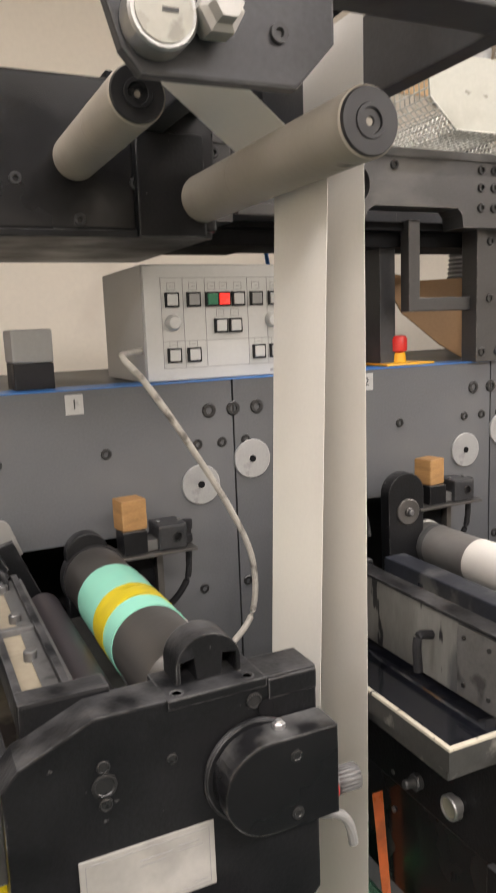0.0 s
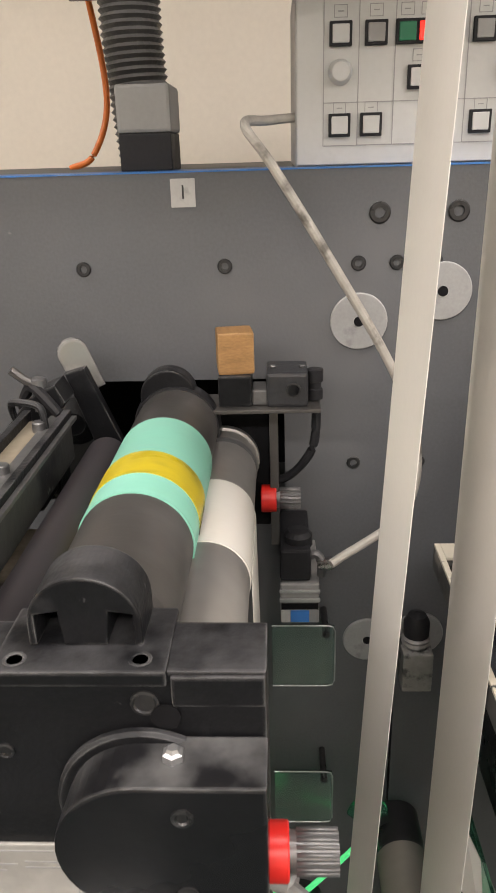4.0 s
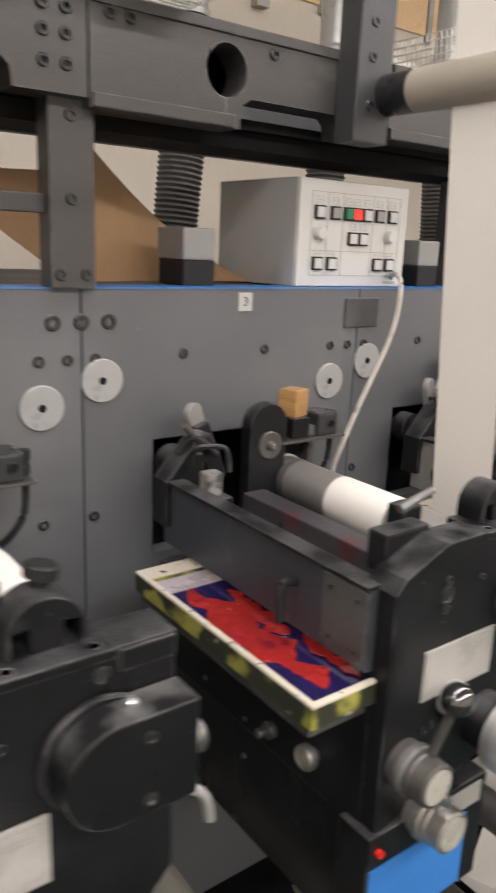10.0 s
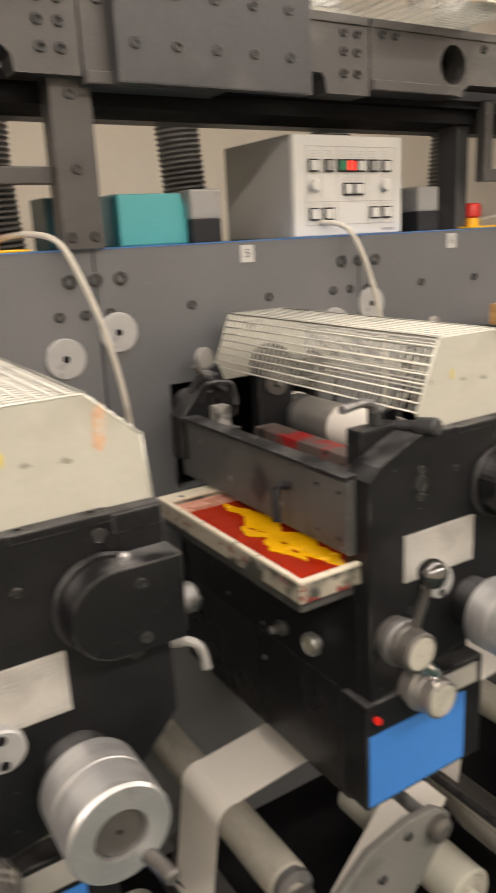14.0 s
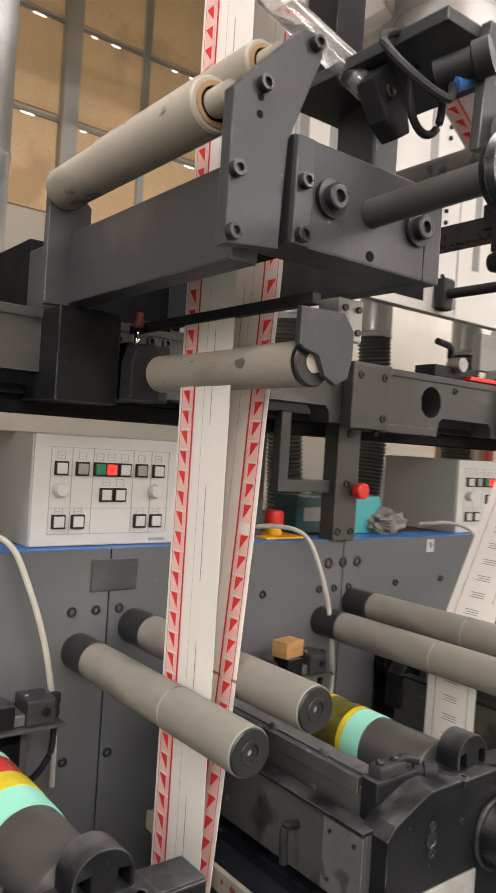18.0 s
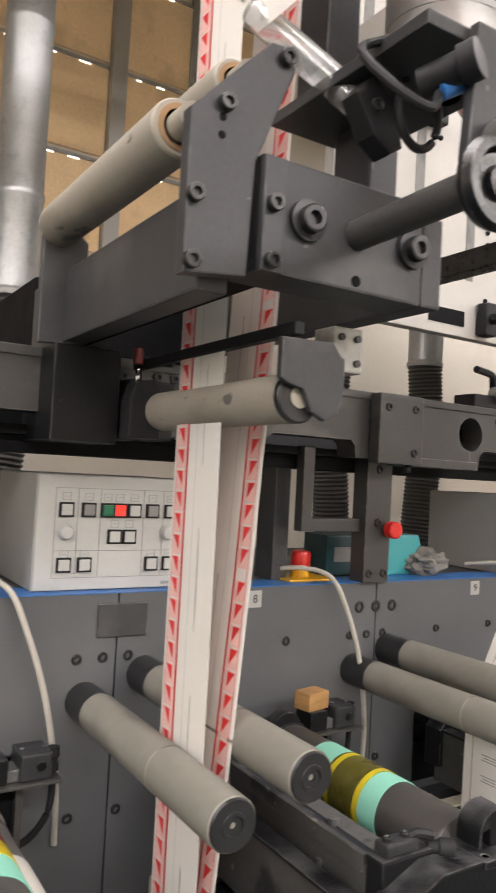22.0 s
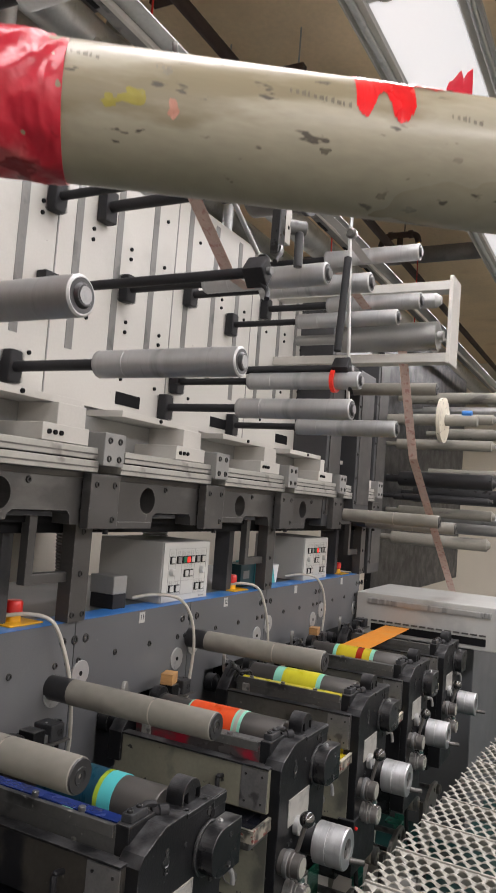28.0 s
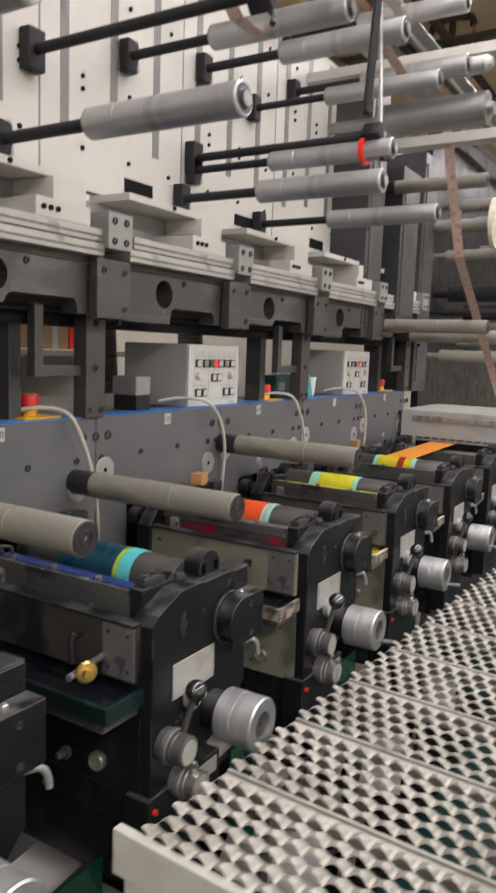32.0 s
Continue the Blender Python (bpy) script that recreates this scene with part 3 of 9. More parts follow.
    nameplate=mat("aluminium_nameplate", (0.42, 0.41, 0.385), 0.4, 0.25, 0.1, 20, 150, 0.03, spots=(0.32, 0.31, 0.29), spot_scale=10, spot_amount=0.4, specks=(0.2, 0.2, 0.19), speck_scale=40, speck_amount=0.27),
    olive=mat("ink_stained_olive_panel", (0.2, 0.195, 0.15), 0.5, 0, 0.15, 8, 120, 0.06, spots=(0.1, 0.1, 0.085), spot_scale=9, spot_amount=0.42, specks=(0.02, 0.02, 0.02), speck_scale=26, speck_amount=0.33),
    barsoot=mat("sooty_dark_bar", (0.05, 0.046, 0.04), 0.45, 0.1, 0.3, 9, 120, 0.08, spots=(0.012, 0.012, 0.014), spot_scale=8, spot_amount=0.47, specks=(0.16, 0.15, 0.13), speck_scale=26, speck_amount=0.3),
    barcrimson=mat("crimson_smeared_chamber", (0.06, 0.055, 0.055), 0.3, 0.1, 0.3, 9, 120, 0.08, spots=(0.28, 0.012, 0.03), spot_scale=9, spot_amount=0.47),
    inkcrimson=mat("dark_red_ink", (0.12, 0.008, 0.012), 0.18, 0, 0.3, 12, 60, 0.06, coat=0.5),
    oliveink=mat("olive_black_inked_plate", (0.10, 0.09, 0.015), 0.3, 0, 0.35, 25, 120, 0.04, spots=(0.25, 0.22, 0.02), spot_scale=20, spot_amount=0.38),
    bluegreen=mat("blue_green_inked_plate", (0.008, 0.05, 0.085), 0.3, 0, 0.3, 20, 120, 0.04, spots=(0.06, 0.32, 0.03), spot_scale=16, spot_amount=0.36),
    limering=mat("lime_ring", (0.32, 0.45, 0.03), 0.35, 0, 0.2, 25, 120, 0.04),
    cyanband=mat("cyan_plate_edge", (0.1, 0.52, 0.55), 0.4, 0, 0.08, 20, 200, 0.03),
    orangeplate=mat("orange_red_inked_plate", (0.75, 0.09, 0.02), 0.35, 0, 0.15, 20, 120, 0.04, spots=(0.72, 0.25, 0.05), spot_scale=18, spot_amount=0.38),
    lemon=mat("lemon_yellow_inked_plate", (0.68, 0.63, 0.03), 0.35, 0, 0.1, 20, 120, 0.04, spots=(0.5, 0.5, 0.03), spot_scale=14, spot_amount=0.38),
    smear=mat("faint_orange_smear", (0.55, 0.36, 0.24), 0.5, 0, 0.15, 30, 120, 0.02, spots=(0.5, 0.47, 0.4), spot_scale=40, spot_amount=0.42),
    spotyellow=mat("yellow_paint_spot", (0.55, 0.45, 0.08), 0.5, 0, 0.15, 30, 120, 0.02),
    motor=mat("grey_motor_housing", (0.27, 0.27, 0.265), 0.45, 0.2, 0.1, 10, 150, 0.04),
)


for q, level in (("black", 0.22), ("blackgloss", 0.35), ("dark", 0.25), ("hole", 0.1), ("beam", 0.35), ("towergrey", 0.35), ("floor", 0.2)):
    M[q].node_tree.nodes["Principled BSDF"].inputs["Specular IOR Level"].default_value = level
M["greenacrylic"].node_tree.nodes["Principled BSDF"].inputs["Transmission Weight"].default_value = 0.9
M["acrylic"].node_tree.nodes["Principled BSDF"].inputs["Transmission Weight"].default_value = 0.85
M["greenpane"].node_tree.nodes["Principled BSDF"].inputs["Transmission Weight"].default_value = 0.95


# ---- building helpers ----
def box(bm, x0, x1, y0, y1, z0, z1, bev=0.0):
    r = bmesh.ops.create_cube(bm, size=1.0, matrix=Matrix.Translation(((x0 + x1) / 2, (y0 + y1) / 2, (z0 + z1) / 2)) @ Matrix.Diagonal((x1 - x0, y1 - y0, z1 - z0, 1)))
    if bev:
        vs = set(r["verts"])
        es = [e for e in bm.edges if e.verts[0] in vs and e.verts[1] in vs]
        bmesh.ops.bevel(bm, geom=es, offset=bev, segments=2, affect="EDGES", profile=0.6)
    return bm


def rod(bm, a, b, r, seg=20, r2=None, bev=0.0):
    """A round bar from a to b, with softened rims."""
    a, b = Vector(a), Vector(b)
    d = b - a
    n, u = d.length, d.normalized()
    side = Vector((0, 0, 1)) if abs(u.z) < 0.9 else Vector((1, 0, 0))
    s1 = u.cross(side).normalized()
    s2 = u.cross(s1)
    r2 = r if r2 is None else r2
    rings = [(0, r - bev), (bev, r), (n - bev, r2), (n, r2 - bev)] if bev else [(0, r), (n, r2)]
    loops = [[bm.verts.new(a + u * h + (s1 * math.cos(2 * math.pi * i / seg) + s2 * math.sin(2 * math.pi * i / seg)) * rr) for i in range(seg)] for h, rr in rings]
    for p, q in zip(loops, loops[1:]):
        for i in range(seg):
            f = bm.faces.new((p[i], p[(i + 1) % seg], q[(i + 1) % seg], q[i]))
            f.smooth = True
    bm.faces.new(list(reversed(loops[0])))
    bm.faces.new(loops[-1])
    return bm


def lathe(bm, a, u, prof, seg=28):
    """Turned body on the axis a + h*u: prof is a list of (h, r)."""
    a, u = Vector(a), Vector(u).normalized()
    side = Vector((0, 0, 1)) if abs(u.z) < 0.9 else Vector((1, 0, 0))
    s1 = u.cross(side).normalized()
    s2 = u.cross(s1)
    loops = [[bm.verts.new(a + u * h + (s1 * math.cos(2 * math.pi * i / seg) + s2 * math.sin(2 * math.pi * i / seg)) * max(rr, 1e-4)) for i in range(seg)] for h, rr in prof]
    for (p, q), ((h0, r0), (h1, r1)) in zip(zip(loops, loops[1:]), zip(prof, prof[1:])):
        for i in range(seg):
            f = bm.faces.new((p[i], p[(i + 1) % seg], q[(i + 1) % seg], q[i]))
            f.smooth = abs(r0 - r1) < abs(h0 - h1)
    bm.faces.new(list(reversed(loops[0])))
    bm.faces.new(loops[-1])
    return bm


def prism(bm, pts, y0, y1, bev=0.0):
    """A plate cut to the outline pts (x, z), from y0 to y1."""
    f = [bm.verts.new((x, y0, z)) for x, z in pts]
    b = [bm.verts.new((x, y1, z)) for x, z in pts]
    fs = [bm.faces.new(f), bm.faces.new(list(reversed(b)))]
    for i in range(len(pts)):
        j = (i + 1) % len(pts)
        fs.append(bm.faces.new((f[i], b[i], b[j], f[j])))
    bmesh.ops.recalc_face_normals(bm, faces=fs)
    if bev:
        es = list({e for q in fs[:2] for e in q.edges})
        bmesh.ops.bevel(bm, geom=es, offset=bev, segments=2, affect="EDGES", profile=0.6)
    return bm


def smooth_path(pts, n=8):
    """Catmull-Rom through pts."""
    p = [Vector(q) for q in pts]
    p = [p[0] * 2 - p[1]] + p + [p[-1] * 2 - p[-2]]
    out = []
    for a, b, c, d in zip(p, p[1:], p[2:], p[3:]):
        for i in range(n):
            t = i / n
            out.append(0.5 * ((2 * b) + (c - a) * t + (2 * a - 5 * b + 4 * c - d) * t * t + (3 * b - a - 3 * c + d) * t ** 3))
    out.append(p[-2])
    return out


def tube(bm, pts, r, seg=10, ribs=0.0):
    """A hose along pts; ribs: depth of the corrugation, one ring a point."""
    pts = [Vector(p) for p in pts]
    ref = Vector((0.3, 0.2, 1)).normalized()
    loops = []
    for i, p in enumerate(pts):
        u = (pts[min(i + 1, len(pts) - 1)] - pts[max(i - 1, 0)]).normalized()
        s1 = u.cross(ref if abs(u.dot(ref)) < 0.95 else Vector((1, 0, 0))).normalized()
        s2 = u.cross(s1)
        rr = r - (ribs if i % 2 else 0)
        loops.append([bm.verts.new(p + (s1 * math.cos(2 * math.pi * k / seg) + s2 * math.sin(2 * math.pi * k / seg)) * rr) for k in range(seg)])
    for p, q in zip(loops, loops[1:]):
        for k in range(seg):
            f = bm.faces.new((p[k], p[(k + 1) % seg], q[(k + 1) % seg], q[k]))
            f.smooth = True
    bm.faces.new(list(reversed(loops[0])))
    bm.faces.new(loops[-1])
    return bm


def strip(bm, a0, a1, b0, b1, thick=0.0006):
    """A thin flat sheet with corners a0, a1 and b1, b0."""
    a0, a1, b0, b1 = (Vector(v) for v in (a0, a1, b0, b1))
    n = (a1 - a0).cross(b0 - a0).normalized() * thick
    lo = [bm.verts.new(v) for v in (a0, a1, b1, b0)]
    hi = [bm.verts.new(v + n) for v in (a0, a1, b1, b0)]
    fs = [bm.faces.new(list(reversed(lo))), bm.faces.new(hi)]
    for i in range(4):
        j = (i + 1) % 4
        fs.append(bm.faces.new((lo[i], lo[j], hi[j], hi[i])))
    return bm


def B(fn, *a, **k):
    bm = bmesh.new()
    fn(bm, *a, **k)
    return bm


def to_mesh(name, bm, material):
    me = bpy.data.meshes.new(name)
    bmesh.ops.recalc_face_normals(bm, faces=bm.faces)
    if any(f.smooth for f in bm.faces):
        for e in bm.edges:
            if e.calc_face_angle(0.0) > 0.55:
                e.smooth = False
    bm.to_mesh(me)
    bm.free()
    me.materials.append(M[material] if isinstance(material, str) else material)
    return me


def part(name, bm, material, parent, label=""):
    """One mesh under a thing or a part, in its thing's space."""
    ob = new(name, to_mesh(name, bm, material))
    if parent is not None:
        ob.parent = parent
    return tagged(ob, label)


def mesh_part(name, me, parent, m=None, label=""):
    """A piece that shares its mesh with its likes."""
    ob = new(name, me)
    ob.parent = parent
    if m is not None:
        ob.matrix_basis = m
    return tagged(ob, label)


def thing(name, x, y, z, label, category, group="", kind=""):
    """An Empty, z over the deck, that carries the parts of one thing."""
    ob = new(name)
    ob.empty_display_size = 0.05
    ob.location = (x, y, ZT + z)
    return tagged(ob, label, category, group, kind)


def solid(name, bm, material, label, category="", kind="", group="", at=(0, 0, 0)):
    ob = part(name, bm, material, None)
    ob.location = (at[0], at[1], ZT + at[2])
    return tagged(ob, label, category, group, kind)


def lettering(text, size, material, parent, m, name="number"):
    """Flat letters in the built-in font, as a mesh."""
    cu = bpy.data.curves.new(name, "FONT")
    cu.body, cu.size, cu.align_x, cu.align_y, cu.extrude = text, size, "CENTER", "CENTER", 0.0003
    tmp = bpy.data.objects.new(name, cu)
    scene.collection.objects.link(tmp)
    me = bpy.data.meshes.new_from_object(tmp.evaluated_get(bpy.context.evaluated_depsgraph_get()))
    bpy.data.objects.remove(tmp)
    me.materials.clear()
    me.materials.append(M[material])
    return mesh_part(name, me, parent, m)


P = 0.55  # pitch of the printing units
UNITS = range(0, 15)

# ---- the hall ----
X0, X1, YB, YF, ZC = -3.0, 14.0, 1.5, -4.2, 2.35
solid("floor", B(box, X0, X1, YF, YB, -0.1, 0.0), "floor", "dark green painted concrete floor", kind="structure", at=(0, 0, -ZT))
solid("wall_back", B(box, X0, X1, YB, YB + 0.2, -ZT, ZC), "wall", "cream painted wall behind the press", kind="structure")
solid("wall_front", B(box, X0, X1, YF - 0.2, YF, -ZT, ZC), "wall", "cream painted wall", kind="structure")
solid("wall_left", B(box, X0 - 0.2, X0, YF, YB, -ZT, ZC), "wall", "cream painted wall", kind="structure")
solid("wall_right", B(box, X1, X1 + 0.2, YF, YB, -ZT, ZC), "wall", "cream painted wall", kind="structure")
solid("ceiling", B(box, X0, X1, YF, YB, ZC, ZC + 0.2), "ceiling", "tan concrete ceiling", kind="structure")


# serves the two seen rows and the added unseen pair at the back
def ceiling_fixture(x, y, z, length=2.4, watts=40):
    f = thing("fluorescent_fixture", x, y, z, "long white fluorescent fixture hanging under the ceiling", "ceiling light", "ceiling fixtures")
    bm = bmesh.new()
    prism(bm, [(-0.185, 0.0), (-0.13, 0.09), (0.13, 0.09), (0.185, 0.0), (0.18, 0.0), (0.125, 0.085), (-0.125, 0.085), (-0.18, 0.0)], -length / 2, length / 2)
    for v in bm.verts:
        v.co = Vector((v.co.y, v.co.x, v.co.z))
    part("housing", bm, "upper", f)
    part("diffuser", B(box, -length / 2 + 0.01, length / 2 - 0.01, -0.115, 0.115, 0.012, 0.02, 0.002), "frosted", f, "lit frosted diffuser plate")
    for sy in (-1, 1):
        part("rim_rail", B(rod, (-length / 2, sy * 0.155, 0.004), (length / 2, sy * 0.155, 0.004), 0.012, 12), "galv", f)
        part("trim_strip", B(box, -length / 2, length / 2, sy * 0.135 - 0.012, sy * 0.135 + 0.012, 0.006, 0.012, 0.001), "upper", f)
    part("joint_plate", B(box, 0.13, 0.15, -0.118, 0.118, 0.0085, 0.0118, 0.001), "whiteplastic", f)
    for sy in (-1, 1):
        part("joint_clip", B(lathe, (0.14, sy * 0.06, 0.0105), (0, 0, -1), [(0, 0.022), (0.003, 0.022), (0.006, 0.012), (0.012, 0.006)], 12), "upper", f)
    for sx in (-1, 1):
        part("hanger", B(rod, (sx * length * 0.4, 0, 0.085), (sx * length * 0.4, 0, ZC - z), 0.004, 6), "galv", f)
    tube_lamp(x, y, ZT + z - 0.02, length - 0.1, 0.25, watts)


for fx in (-1.6, 0.85, 3.3, 5.75, 8.2, 10.65):
    ceiling_fixture(fx, -0.63, 1.75, watts=26)
for fx in (-1.6, 0.85, 3.3, 5.75, 8.2, 10.65):
    ceiling_fixture(fx, -2.9, 1.75, watts=70)
# added fixtures, unseen behind the upper plates, to brighten the back wall
for fx in (6.95, 9.4):
    ceiling_fixture(fx, 1.0, 1.7, watts=20)

# ---- the press frame: one panel a unit ----
def bolt_mesh(r):
    bm = bmesh.new()
    lathe(bm, (0, 0, 0), (0, -1, 0), [(-0.004, r), (0.0015, r), (0.003, r * 0.86), (0.003, r * 0.5), (-0.001, r * 0.46)], 16)
    return to_mesh("bolt", bm, "bolt")


BOLT, BOLT_BIG = bolt_mesh(0.0085), bolt_mesh(0.012)
DISC = to_mesh("disc", B(lathe, (0, 0, 0), (0, -1, 0), [(-0.002, 0.033), (0.003, 0.033), (0.004, 0.032), (0.004, 0.006), (0.0, 0.0055)], 36), "disc")
DOT = to_mesh("bore", B(rod, (0, 0.001, 0), (0, -0.0046, 0), 0.0058, 14), "hole")


def panel(k):
    x = k * P
    t = thing("press_panel", x, 0, 0, "grey painted steel side panel of the press", "machine panel", "press panels", "structure")
    g = 0.0016
    # one sheet with an opening cut through it
    bm = bmesh.new()
    xs, zs = (-P + g, -0.432, -0.15, -g), (-1.2, -0.43, -0.235, 0)
    grid = [[[bm.verts.new((x2, y2, z2)) for z2 in zs] for x2 in xs] for y2 in (0, 0.03)]
    for i in range(3):
        for j in range(3):
            if (i, j) != (1, 1):
                for side in (0, 1):
                    q = grid[side]
                    bm.faces.new((q[i][j], q[i + 1][j], q[i + 1][j + 1], q[i][j + 1]))
    rim = [(i, 0) for i in range(4)] + [(3, j) for j in range(1, 4)] + [(i, 3) for i in (2, 1, 0)] + [(0, j) for j in (2, 1)]
    for ring in (rim, [(1, 1), (2, 1), (2, 2), (1, 2)]):
        for (a, b), (c, d) in zip(ring, ring[1:] + ring[:1]):
            bm.faces.new((grid[0][a][b], grid[0][c][d], grid[1][c][d], grid[1][a][b]))
    part("sheet", bm, "panel", t)
    # backing sheet in near-black stands in for the shade inside the opening
    part("recess", B(box, -0.45, -0.13, 0.25, 0.26, -0.45, -0.2), "hole", t, "near-black sheet behind the cylinders, standing in for the opening's shade")
    for dx, dz, me in ((-0.043, -0.047, BOLT_BIG), (0.0, -0.047, BOLT_BIG), (0.043, -0.047, BOLT_BIG), (-0.065, -0.101, BOLT), (-0.022, -0.101, BOLT), (0.021, -0.101, BOLT), (-0.378, -0.101, BOLT), (-0.216, -0.101, BOLT), (-0.065, -0.345, BOLT), (0.015, -0.345, BOLT)):
        if k in (3, 7) and dz == -0.047:
            continue
        mesh_part("bolt", me, t, pose(dx, 0, dz))
    for dx, dz in ((-0.063, -0.167), (0.031, -0.134), (-0.04, -0.61), (0.03, -0.6))[2 if k in (7, 8) else 0:]:
        mesh_part("disc", DISC, t, pose(dx, 0, dz))
        mesh_part("bore", DOT, t, pose(dx, -0.0005, dz))
    if k in (3, 7):
        part("cover_plate", B(box, -0.035, 0.05, -0.004, 0, -0.07, -0.016, 0.002), "towergrey", t)
    lx = {1: 0.291, 2: 0.812, 3: 1.389, 4: 1.909, 5: 2.49, 6: 3.009, 7: 3.589, 8: 4.111, 9: 4.687, 10: 5.206, 11: 5.786, 12: 6.28}.get(k, x - 0.27) - x
    tag = part("number_tag", B(box, lx - 0.0135, lx + 0.0135, -0.0015, 0, -0.036, -0.006), "tagpale", t, "small white tag with the unit's number")
    if 1 <= k <= 12:
        lettering(str(k), 0.021, "ink", tag, pose(lx, -0.0017, -0.021, 90))


for k in UNITS:
    panel(k)
L0, L1 = -P, 14 * P
solid("deck", B(box, L0, L1, 0.031, 0.62, -0.03, -0.001), "panel", "grey steel deck on top of the press", kind="structure")
solid("blue_film", B(box, L0, L1, -0.0012, 0.075, 0.0, 0.0016), "bluetape", "strip of blue protective film along the edge of the deck", "film")
solid("press_back", B(box, L0, L1, 0.6, 0.62, -1.2, -0.03), "panel", "grey steel back of the press", kind="structure")


def control_box(k):
    x = k * P
    t = thing("control_box", x, 0, 0, "light grey control box with a white button panel on the deck", "control box", "control boxes")
    part("housing", B(box, -0.135, 0.14, 0.032, 0.27, 0.001, 0.187, 0.003), "boxgrey", t)
    face = part("front_panel", B(box, -0.133, 0.138, 0.027, 0.032, 0.003, 0.185, 0.001), "face", t)
    for z in (0.022, 0.065, 0.165):
        part("printed_line", B(box, -0.105, 0.118, 0.0262, 0.0272, z, z + 0.0009), "line", face)
    for xx in (-0.105, -0.068, -0.03, 0.046, 0.082, 0.1175):
        part("printed_line", B(box, xx, xx + 0.0009, 0.0264, 0.0273, 0.0229, 0.165), "line", face)
    part("brand_mark", B(box, 0.085, 0.118, 0.0262, 0.027, 0.008, 0.013), "line", face)
    rows = [(-0.087, 0.131, "whiteplastic"), (-0.05, 0.131, "motor"), (-0.018, 0.131, "green"), (0.003, 0.131, "redlit"), (0.029, 0.131, "whiteplastic"), (0.062, 0.131, "motor"), (0.096, 0.131, "whiteplastic"), (-0.004, 0.088, "whiteplastic"), (0.022, 0.088, "whiteplastic"), (-0.087, 0.043, "whiteplastic"), (-0.053, 0.043, "whiteplastic"), (0.064, 0.043, "whiteplastic"), (0.096, 0.043, "whiteplastic")]
    for bx, bz, m in rows:
        key = part("push_button", B(box, bx - 0.0118, bx + 0.0118, 0.022, 0.0275, bz - 0.0118, bz + 0.0118, 0.001), "dark", t)
        part("button_cap", B(box, bx - 0.0088, bx + 0.0088, 0.020, 0.023, bz - 0.0088, bz + 0.0088, 0.001), "face" if m == "whiteplastic" else m, key)
    for bx, bz in ((-0.087, 0.152), (-0.05, 0.152), (-0.018, 0.152), (0.003, 0.152), (0.029, 0.152), (0.062, 0.152), (0.096, 0.152), (-0.004, 0.109), (0.022, 0.109), (-0.087, 0.06), (-0.053, 0.06), (0.064, 0.06), (0.096, 0.06)):
        fr = bmesh.new()
        for u0, u1, v0, v1 in ((-0.007, 0.007, 0.0053, 0.006), (-0.007, 0.007, -0.006, -0.0053), (-0.007, -0.0063, -0.006, 0.006), (0.0063, 0.007, -0.006, 0.006), (-0.003, 0.003, -0.0005, 0.0005)):
            box(fr, bx + u0, bx + u1, 0.0264, 0.0272, bz + v0, bz + v1)
        part("pictogram", fr, "line", face)
    for bx in (-0.087, 0.09):
        part("rotary_knob", B(lathe, (bx, 0.028, 0.095), (0, -1, 0), [(0, 0.013), (0.006, 0.0125), (0.013, 0.010), (0.014, 0.009)], 20), "face", t)


for k in range(1, 15, 2):
    control_box(k)


def emergency_stop(k, dx):
    t = thing("emergency_stop", k * P + dx, 0.07, 0, "red mushroom emergency stop button on a yellow plate", "button", "emergency stops")
    part("base_plate", B(box, -0.055, 0.055, -0.045, 0.045, 0.0018, 0.006, 0.002), "yellowp", t)
    part("collar", B(lathe, (0, 0, 0.006), (0, 0, 1), [(0, 0.018), (0.018, 0.016)], 24), "yellowp", t)
    part("mushroom", B(lathe, (0, 0, 0.024), (0, 0, 1), [(0, 0.012), (0.004, 0.0195), (0.026, 0.02), (0.032, 0.017), (0.033, 0.012)], 24), "red", t)


for k, dx in ((2, -0.17), (4, -0.145), (6, -0.15), (8, -0.14), (10, -0.146), (12, -0.158), (14, -0.15)):
    emergency_stop(k, dx)


